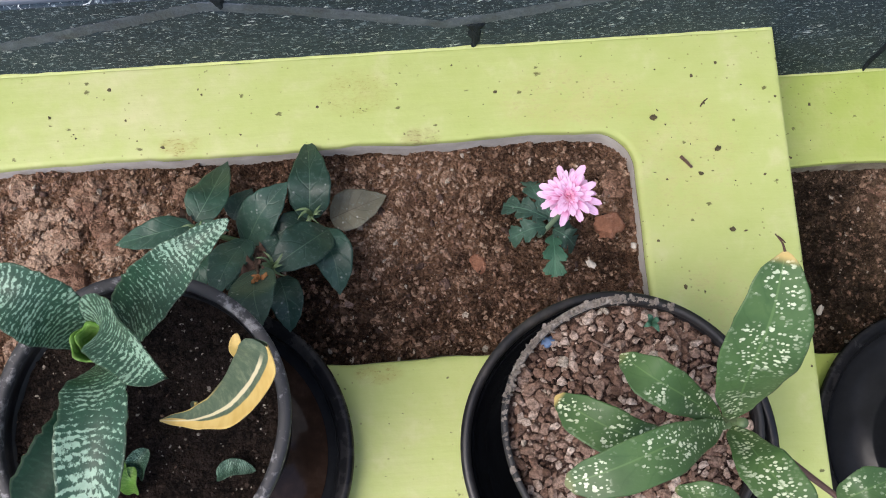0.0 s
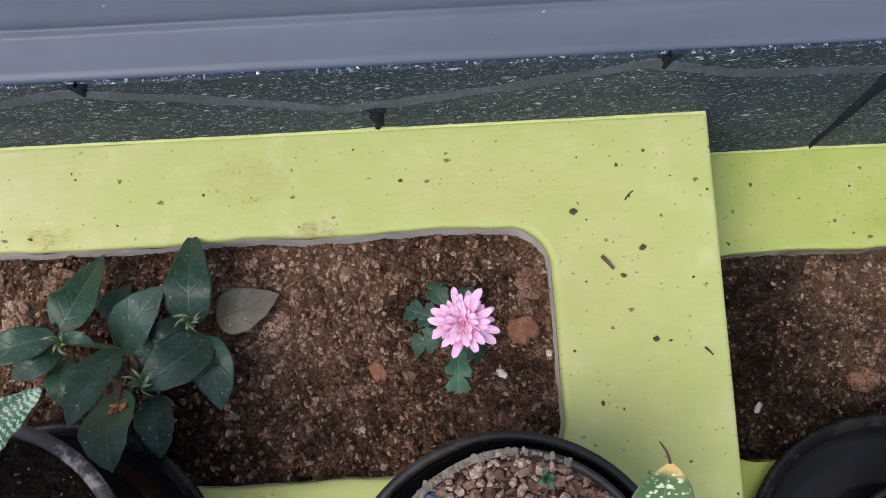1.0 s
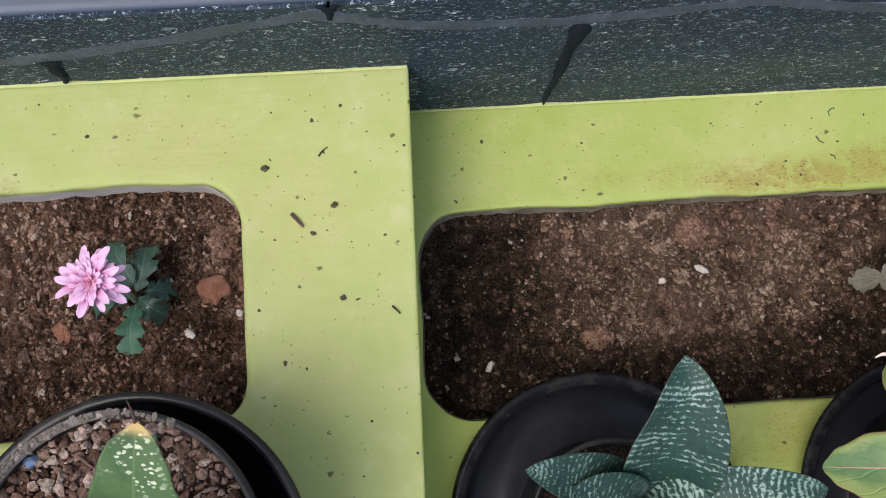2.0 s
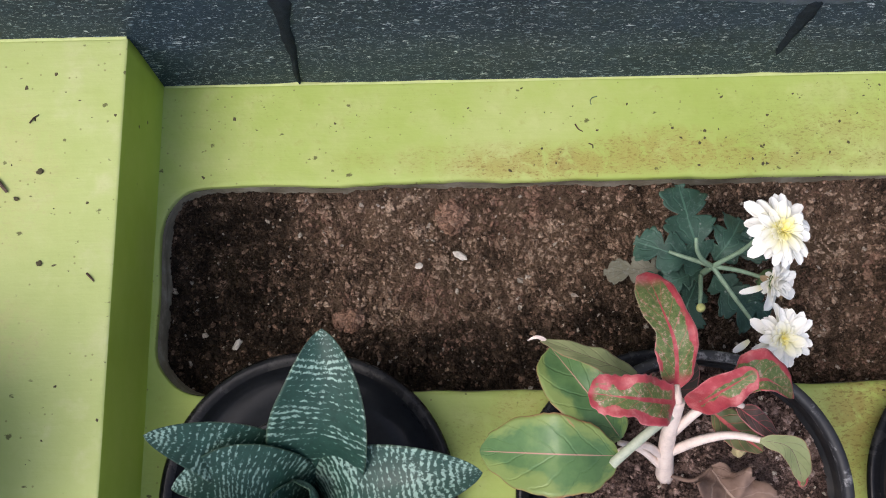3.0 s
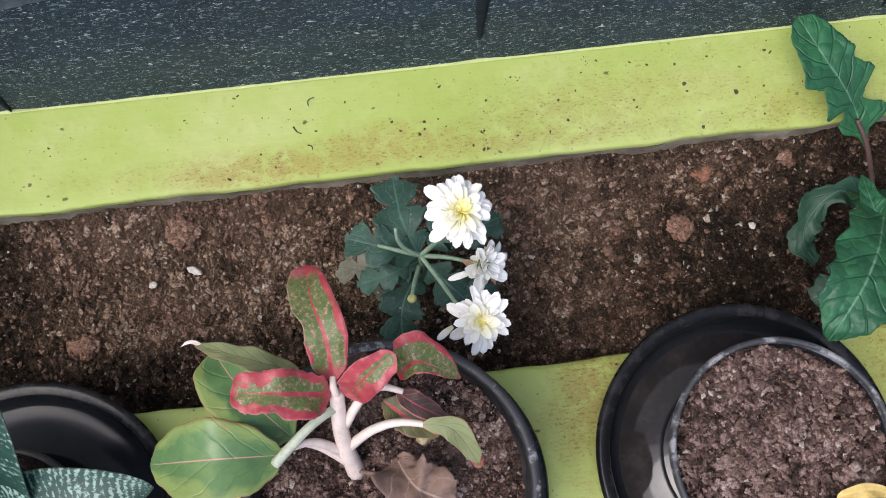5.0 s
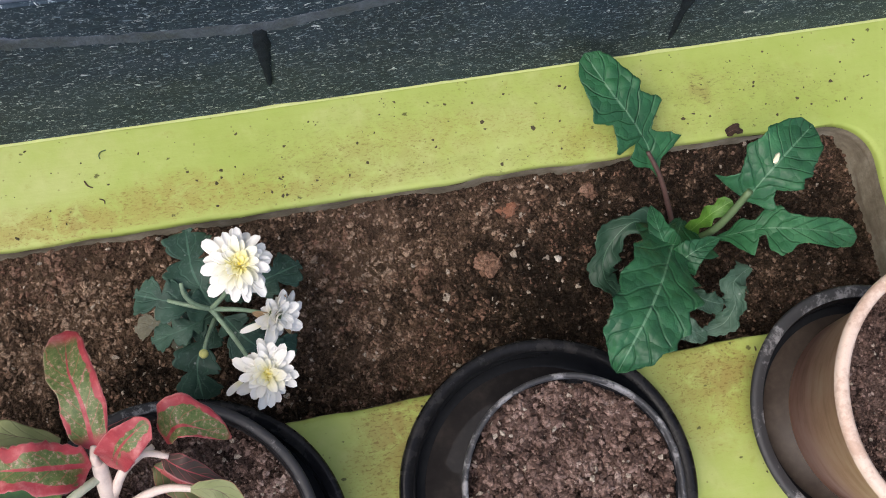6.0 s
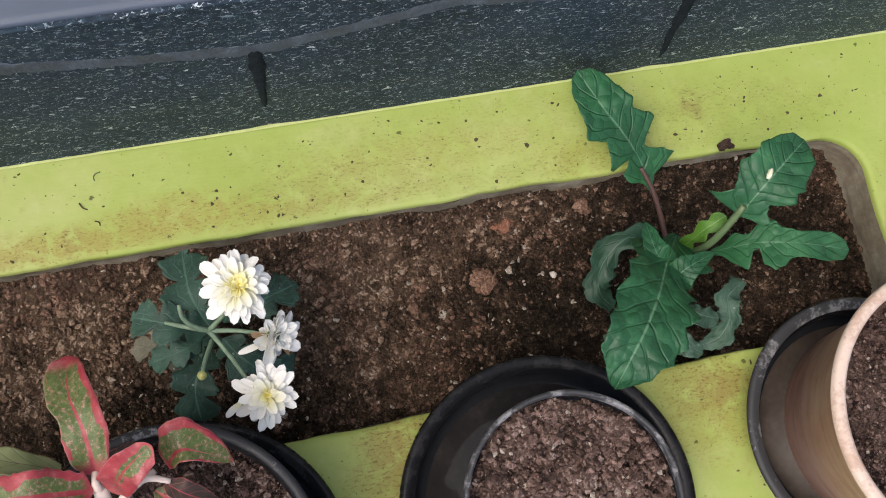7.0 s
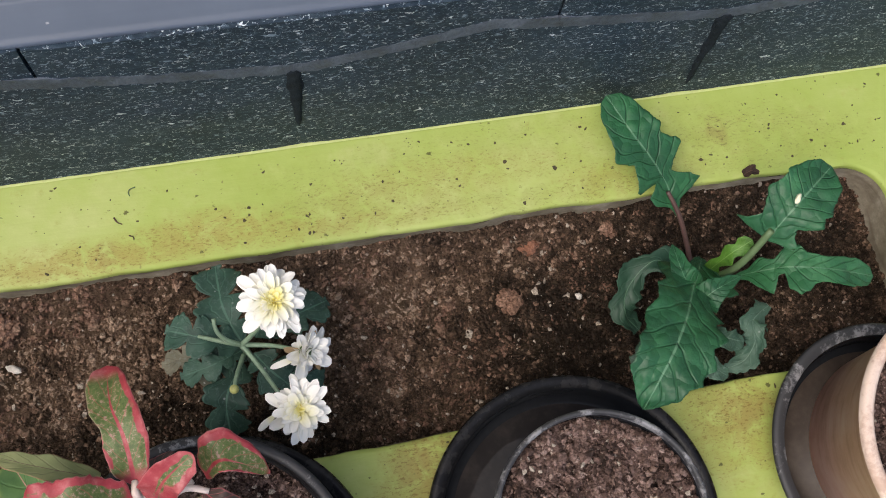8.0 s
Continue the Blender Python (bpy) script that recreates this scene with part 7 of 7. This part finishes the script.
alone("dead_leaf", leaf([(0.4054, -0.3183, 0.1258), (0.4172, -0.3386, 0.1380), (0.4415, -0.3509, 0.1301)], 0.040, ((0, 0.1, 0.1), (0.15, 0.7, 0.5), (0.4, 1.0, 0.85), (0.65, 0.9, 0.95), (0.85, 0.7, 0.5), (1, 0.05, 0.05)), fold=0.6, wave=0.6, seed=4, quilt=0.05, ribs=5, edgy=0.2, nu=40), LEAF_DEAD, "dry brown fallen leaf lying on the compost", "dead leaf", origin=(0.4213, -0.3387, 0.1300))
alone("seed_pod", lump((0.4244, -0.3074, 0.1298), 0.0045, 9, 0.8, 1.1, 0.3), POD, "pale yellowish seed pod on the compost", "seed pod", origin=(0.4244, -0.3074, 0.1298))

# White chrysanthemum in the lower bed
wm = thing("chrysanthemum", (0.4385, -0.1712, -0.0452), "chrysanthemum with white flowers, a bud and dark lobed leaves", "flower plant")
C0 = (0.4375, -0.1716, 0.0536)
part("stem", tube([(0.4385, -0.1714, -0.0498), (0.4390, -0.1714, 0.0082), C0], 0.0032, 0.0024), STALK_GREEN, wm)
for p in ([C0, (0.4534, -0.1642, 0.0752), (0.4623, -0.1568, 0.1020)], [C0, (0.4505, -0.1947, 0.0567), (0.4645, -0.2237, 0.0687)], [C0, (0.4586, -0.1757, 0.0536), (0.4788, -0.1818, 0.0497)],
          [C0, (0.4284, -0.1685, 0.0624), (0.4223, -0.1623, 0.0703), (0.4213, -0.1532, 0.0741)], [(0.4345, -0.1706, 0.0544), (0.4205, -0.1656, 0.0545), (0.4066, -0.1587, 0.0482)], [(0.4358, -0.1741, 0.0250), (0.4306, -0.1899, 0.0408), (0.4275, -0.2008, 0.0468)]):
    part("stalk", tube(p, 0.0020, 0.0014), STALK_GREEN, wm)
flower(wm, (0.4672, -0.1585, 0.1199), (0.08, 0.02, 1), 0.0275, WHITE_RINGS, PETAL_CREAM, "open white flower with a yellow heart", 11, oval=0.86)
flower(wm, (0.4735, -0.2305, 0.0866), (0.10, -0.12, 1), 0.0235, ROUND_RINGS, PETAL_CREAM, "open white flower with a pale yellow heart", 12)
flower(wm, (0.4808, -0.1828, 0.0498), (0.66, -0.36, 0.66), 0.0225, HALF_RINGS, CALYX, "white flower seen side on with browning petals", 13)
part("long_petal", leaf([(0.4767, -0.1877, 0.0537), (0.4666, -0.1907, 0.0566), (0.4556, -0.1927, 0.0547)], 0.0055, "petal", nu=10, nv=3), PETAL_WHITE, wm, "single drooping white petal")
part("long_petal", leaf([(0.4543, -0.2306, 0.0746), (0.4483, -0.2346, 0.0757), (0.4422, -0.2387, 0.0728)], 0.0055, "petal", nu=10, nv=3), PETAL_WHITE, wm, "single drooping white petal")
part("calyx", lump((0.4808, -0.1828, 0.0498), 0.0078, 4, 1.0, 1.0), CALYX, wm, "green scaly calyx")
part("bud", lathe([(0, -0.0034), (0.0022, -0.0028), (0.0035, -0.0006), (0.0032, 0.0018), (0.0015, 0.0034), (0, 0.0036)], (0.4274, -0.2028, 0.0497), 24), BUD, wm, "small yellow bud")
L = dict(kind="lobed", fold=0.12, wave=0.12, nu=90, nv=8, rake=0.26, quilt=0.012, ribs=3.2)
add_leaves(wm, [
    ([(0.4366, -0.1652, 0.0288), (0.4266, -0.1390, 0.0405), (0.4232, -0.0999, 0.0245)], 0.0442, LEAF_MUM, dict(L, seed=0.1)),
    ([(0.4366, -0.1652, 0.0288), (0.4083, -0.1596, 0.0474), (0.3821, -0.1483, 0.0403)], 0.0365, LEAF_MUM, dict(L, seed=0.35)),
    ([(0.4397, -0.1673, 0.0199), (0.4209, -0.1758, 0.0237), (0.4039, -0.1829, 0.0073)], 0.0285, LEAF_MUM, dict(L, seed=0.6)),
    ([(0.4340, -0.1776, 0.0179), (0.4194, -0.2053, 0.0291), (0.4167, -0.2323, 0.0016)], 0.0389, LEAF_MUM, dict(L, seed=0.8)),
    ([(0.4442, -0.1749, 0.0318), (0.4579, -0.1946, 0.0359), (0.4788, -0.2132, 0.0183)], 0.0384, LEAF_MUM, dict(L, seed=0.15)),
    ([(0.4468, -0.1625, 0.0268), (0.4571, -0.1495, 0.0357), (0.4736, -0.1278, 0.0169)], 0.0372, LEAF_MUM, dict(L, seed=0.45)),
    ([(0.4528, -0.1560, 0.0180), (0.4787, -0.1504, 0.0289), (0.5058, -0.1384, 0.0102)], 0.0353, LEAF_MUM, dict(L, seed=0.7)),
    ([(0.4551, -0.1834, 0.0180), (0.4736, -0.1967, 0.0290), (0.4925, -0.2074, 0.0104)], 0.0295, LEAF_MUM, dict(L, seed=0.25)),
    ([(0.4277, -0.1726, 0.0248), (0.4109, -0.1792, 0.0309), (0.3861, -0.1815, 0.0172)], 0.0257, LEAF_MUM, dict(L, seed=0.55)),
    ([(0.4129, -0.1617, 0.0041), (0.3925, -0.1641, 0.0009), (0.3673, -0.1629, -0.0219)], 0.0249, LEAF_GREY, dict(L, seed=0.55)),
    ([(0.4159, -0.1730, 0.0000), (0.4092, -0.1823, 0.0040), (0.4000, -0.1903, -0.0100)], 0.0195, LEAF_GREY, dict(L, seed=0.9)),
])

# Broad-leaved weed in the lower bed
weed = thing("weed", (0.8323, -0.1583, -0.0404), "self-sown weed with jagged green leaves", "weed")
part("stalk", tube([(0.8344, -0.1542, -0.0418), (0.8173, -0.1176, 0.0035), (0.8044, -0.0952, 0.0228)], 0.0026, 0.0018), STALK_PURPLE, weed, "purple leaf stalk")
part("stalk", tube([(0.8364, -0.1642, -0.0417), (0.8326, -0.1748, 0.0484), (0.8463, -0.1602, 0.0976)], 0.0034, 0.0026), STALK_LEAF, weed, "pale leaf stalk")
part("stalk", tube([(0.8343, -0.1622, -0.0415), (0.8374, -0.1698, -0.0158), (0.8455, -0.1734, 0.0079)], 0.0028, 0.0020), STALK_LEAF, weed)
J = dict(fold=0.10, wave=0.09, nu=84, nv=10, rake=0.0, edgy=0.05, quilt=0.010)
add_leaves(weed, [
    ([(0.8147, -0.1124, 0.0060), (0.8049, -0.0867, 0.0220), (0.7913, -0.0660, 0.0360), (0.7771, -0.0446, 0.0450), (0.7632, -0.0105, 0.0465)], 0.0659, LEAF_WEED, dict(J, seed=0.2, kind=((0, 0.057, 0.057), (0.05, 0.086, 0.086), (0.1, 0.18, 0.17), (0.11, 0.2, 0.25), (0.15, 0.71, 0.54), (0.18, 0.94, 0.57), (0.21, 0.79, 0.6), (0.22, 0.74, 0.55), (0.26, 0.47, 0.37), (0.27, 0.4, 0.35), (0.3, 0.31, 0.29), (0.31, 0.29, 0.44), (0.34, 0.44, 0.89), (0.36, 0.54, 0.93), (0.38, 0.73, 0.97), (0.41, 1, 0.86), (0.45, 1, 0.71), (0.52, 0.77, 0.56), (0.54, 0.73, 0.51), (0.59, 0.63, 0.68), (0.6, 0.65, 0.71), (0.66, 0.77, 0.91), (0.74, 0.73, 0.69), (0.78, 0.71, 0.64), (0.86, 0.6, 0.54), (0.88, 0.57, 0.49), (0.95, 0.37, 0.29), (1, 0.043, 0.043)))),
    ([(0.8262, -0.1535, 0.0040), (0.7937, -0.1851, 0.0500), (0.7695, -0.2126, 0.0800), (0.7475, -0.2375, 0.0960), (0.7307, -0.2572, 0.0950), (0.7195, -0.2737, 0.0800)], 0.0754, LEAF_WEED, dict(J, seed=1.3, quilt=0.024, nu=110, nv=14, wave=0.14, kind=((0, 0.091, 0.091), (0.05, 0.2, 0.25), (0.09, 0.26, 0.64), (0.1, 0.27, 0.73), (0.13, 0.55, 1), (0.14, 0.64, 0.92), (0.17, 0.88, 0.68), (0.18, 0.95, 0.62), (0.22, 0.83, 0.39), (0.23, 0.8, 0.41), (0.27, 0.69, 0.5), (0.28, 0.66, 0.55), (0.32, 0.77, 0.77), (0.34, 0.82, 0.71), (0.37, 0.76, 0.61), (0.4, 0.7, 0.73), (0.44, 0.76, 0.89), (0.48, 0.82, 0.77), (0.5, 0.78, 0.7), (0.56, 0.68, 0.88), (0.57, 0.69, 0.91), (0.63, 0.74, 0.75), (0.64, 0.75, 0.75), (0.7, 0.66, 0.77), (0.72, 0.64, 0.71), (0.77, 0.62, 0.57), (0.8, 0.61, 0.55), (0.84, 0.49, 0.52), (0.88, 0.36, 0.4), (0.92, 0.26, 0.27), (0.95, 0.18, 0.18), (1, 0.023, 0.023)))),
    ([(0.8453, -0.1645, 0.0880), (0.8585, -0.1519, 0.1080), (0.8802, -0.1358, 0.1120), (0.9058, -0.1187, 0.1040)], 0.0615, LEAF_WEED, dict(J, seed=2.1, kind=((0, 0.069, 0.069), (0.04, 0.21, 0.69), (0.05, 0.25, 0.77), (0.08, 0.54, 1), (0.09, 0.64, 0.95), (0.14, 0.69, 0.72), (0.2, 0.47, 0.58), (0.22, 0.45, 0.53), (0.26, 0.42, 0.58), (0.32, 0.63, 0.67), (0.33, 0.67, 0.68), (0.42, 0.86, 0.83), (0.5, 0.72, 0.74), (0.54, 0.78, 0.69), (0.58, 0.83, 0.71), (0.66, 0.74, 0.75), (0.7, 0.69, 0.7), (0.8, 0.6, 0.58), (0.82, 0.58, 0.55), (0.92, 0.33, 0.36), (1, 0.042, 0.042)))),
    ([(0.8523, -0.1732, 0.0040), (0.8787, -0.1786, 0.0370), (0.9131, -0.1870, 0.0430), (0.9585, -0.1971, 0.0287)], 0.0485, LEAF_WEED, dict(J, seed=3.4, rake=0.0, kind=((0, 0.077, 0.077), (0.1, 0.23, 0.15), (0.2, 0.65, 0.46), (0.265, 0.92, 0.34), (0.28, 0.64, 0.31), (0.3, 0.27, 0.42), (0.33, 0.24, 0.58), (0.345, 0.23, 0.65), (0.375, 0.77, 0.78), (0.38, 0.78, 0.81), (0.45, 1, 0.77), (0.52, 0.85, 0.5), (0.58, 0.54, 0.46), (0.65, 0.47, 0.42), (0.66, 0.46, 0.43), (0.8, 0.54, 0.51), (0.85, 0.49, 0.54), (0.92, 0.42, 0.38), (0.95, 0.29, 0.31), (1, 0.058, 0.058)))),
    ([(0.8727, -0.2032, 0.0055), (0.8518, -0.2141, 0.0147), (0.8478, -0.2325, 0.0140), (0.8366, -0.2455, 0.0080), (0.8186, -0.2489, 0.0030)], 0.0317, LEAF_WEED_G, dict(J, wave=0.4, seed=4.2, edgy=0.25, kind=((0, 0.24, 0.15), (0.1, 0.65, 0.35), (0.2, 0.47, 1), (0.28, 0.66, 0.65), (0.3, 0.71, 0.62), (0.38, 0.53, 0.5), (0.4, 0.54, 0.47), (0.5, 0.59, 0.71), (0.58, 0.41, 0.52), (0.6, 0.45, 0.47), (0.7, 0.65, 0.71), (0.8, 0.47, 0.51), (0.85, 0.37, 0.41), (0.92, 0.24, 0.25), (1, 0.059, 0.059)))),
    ([(0.8113, -0.2144, 0.0200), (0.8181, -0.2263, 0.0300), (0.8343, -0.2319, 0.0240)], 0.0219, LEAF_WEED_G, dict(J, seed=9.4, wave=0.25, edgy=0.12, kind=((0, 0.25, 0.25), (0.25, 0.67, 0.58), (0.3, 0.75, 0.57), (0.5, 0.95, 0.5), (0.55, 1, 0.58), (0.7, 0.85, 0.83), (0.8, 0.75, 0.67), (0.9, 0.44, 0.5), (1, 0.12, 0.12)))),
    ([(0.7905, -0.2439, 0.0220), (0.7997, -0.2479, 0.0300), (0.8152, -0.2567, 0.0200)], 0.0217, LEAF_WEED_G, dict(J, seed=9.9, wave=0.25, edgy=0.12, kind=((0, 0.42, 0.42), (0.3, 0.92, 1), (0.6, 0.83, 0.75), (0.85, 0.58, 0.5), (1, 0.12, 0.12)))),
    ([(0.8056, -0.1605, -0.0027), (0.7819, -0.1500, 0.0120), (0.7571, -0.1670, 0.0033), (0.7521, -0.1872, -0.0064), (0.7641, -0.2014, -0.0179)], 0.028, LEAF_WEED_D, dict(J, kind=WEED_CURL, seed=5.7, wave=0.4, edgy=0.2)),
    ([(0.7900, -0.1901, 0.0122), (0.7654, -0.2249, 0.0193), (0.7424, -0.2340, 0.0089)], 0.034, LEAF_WEED_D, dict(J, kind=WEED_CURL, seed=6.5)),
    ([(0.8255, -0.1665, 0.0038), (0.8315, -0.1628, 0.0484), (0.8482, -0.1568, 0.0600)], 0.016, LEAF_WEED_Y, dict(J, kind=WEED_CURL, seed=7.1, wave=0.3)),
    ([(0.7978, -0.1916, 0.0350), (0.7877, -0.1724, 0.0500), (0.7885, -0.1460, 0.0420)], 0.0307, LEAF_WEED, dict(J, seed=8.3, kind=((0, 0.29, 0.29), (0.25, 1, 0.88), (0.5, 0.76, 0.65), (0.75, 0.47, 0.41), (1, 0.059, 0.059)))),
    ([(0.7971, -0.1973, 0.0400), (0.8078, -0.1913, 0.0550), (0.8349, -0.1823, 0.0500)], 0.0304, LEAF_WEED, dict(J, seed=8.9, kind=((0, 0.29, 0.29), (0.25, 1, 0.76), (0.5, 0.71, 0.71), (0.75, 0.35, 0.38), (1, 0.059, 0.059)))),
])
part("flower_bud", lump((0.8589, -0.1460, 0.1262), 0.0026, 3, 0.7, 2.0, 0.9), PETAL_WHITE, weed, "pale closed flower bud")
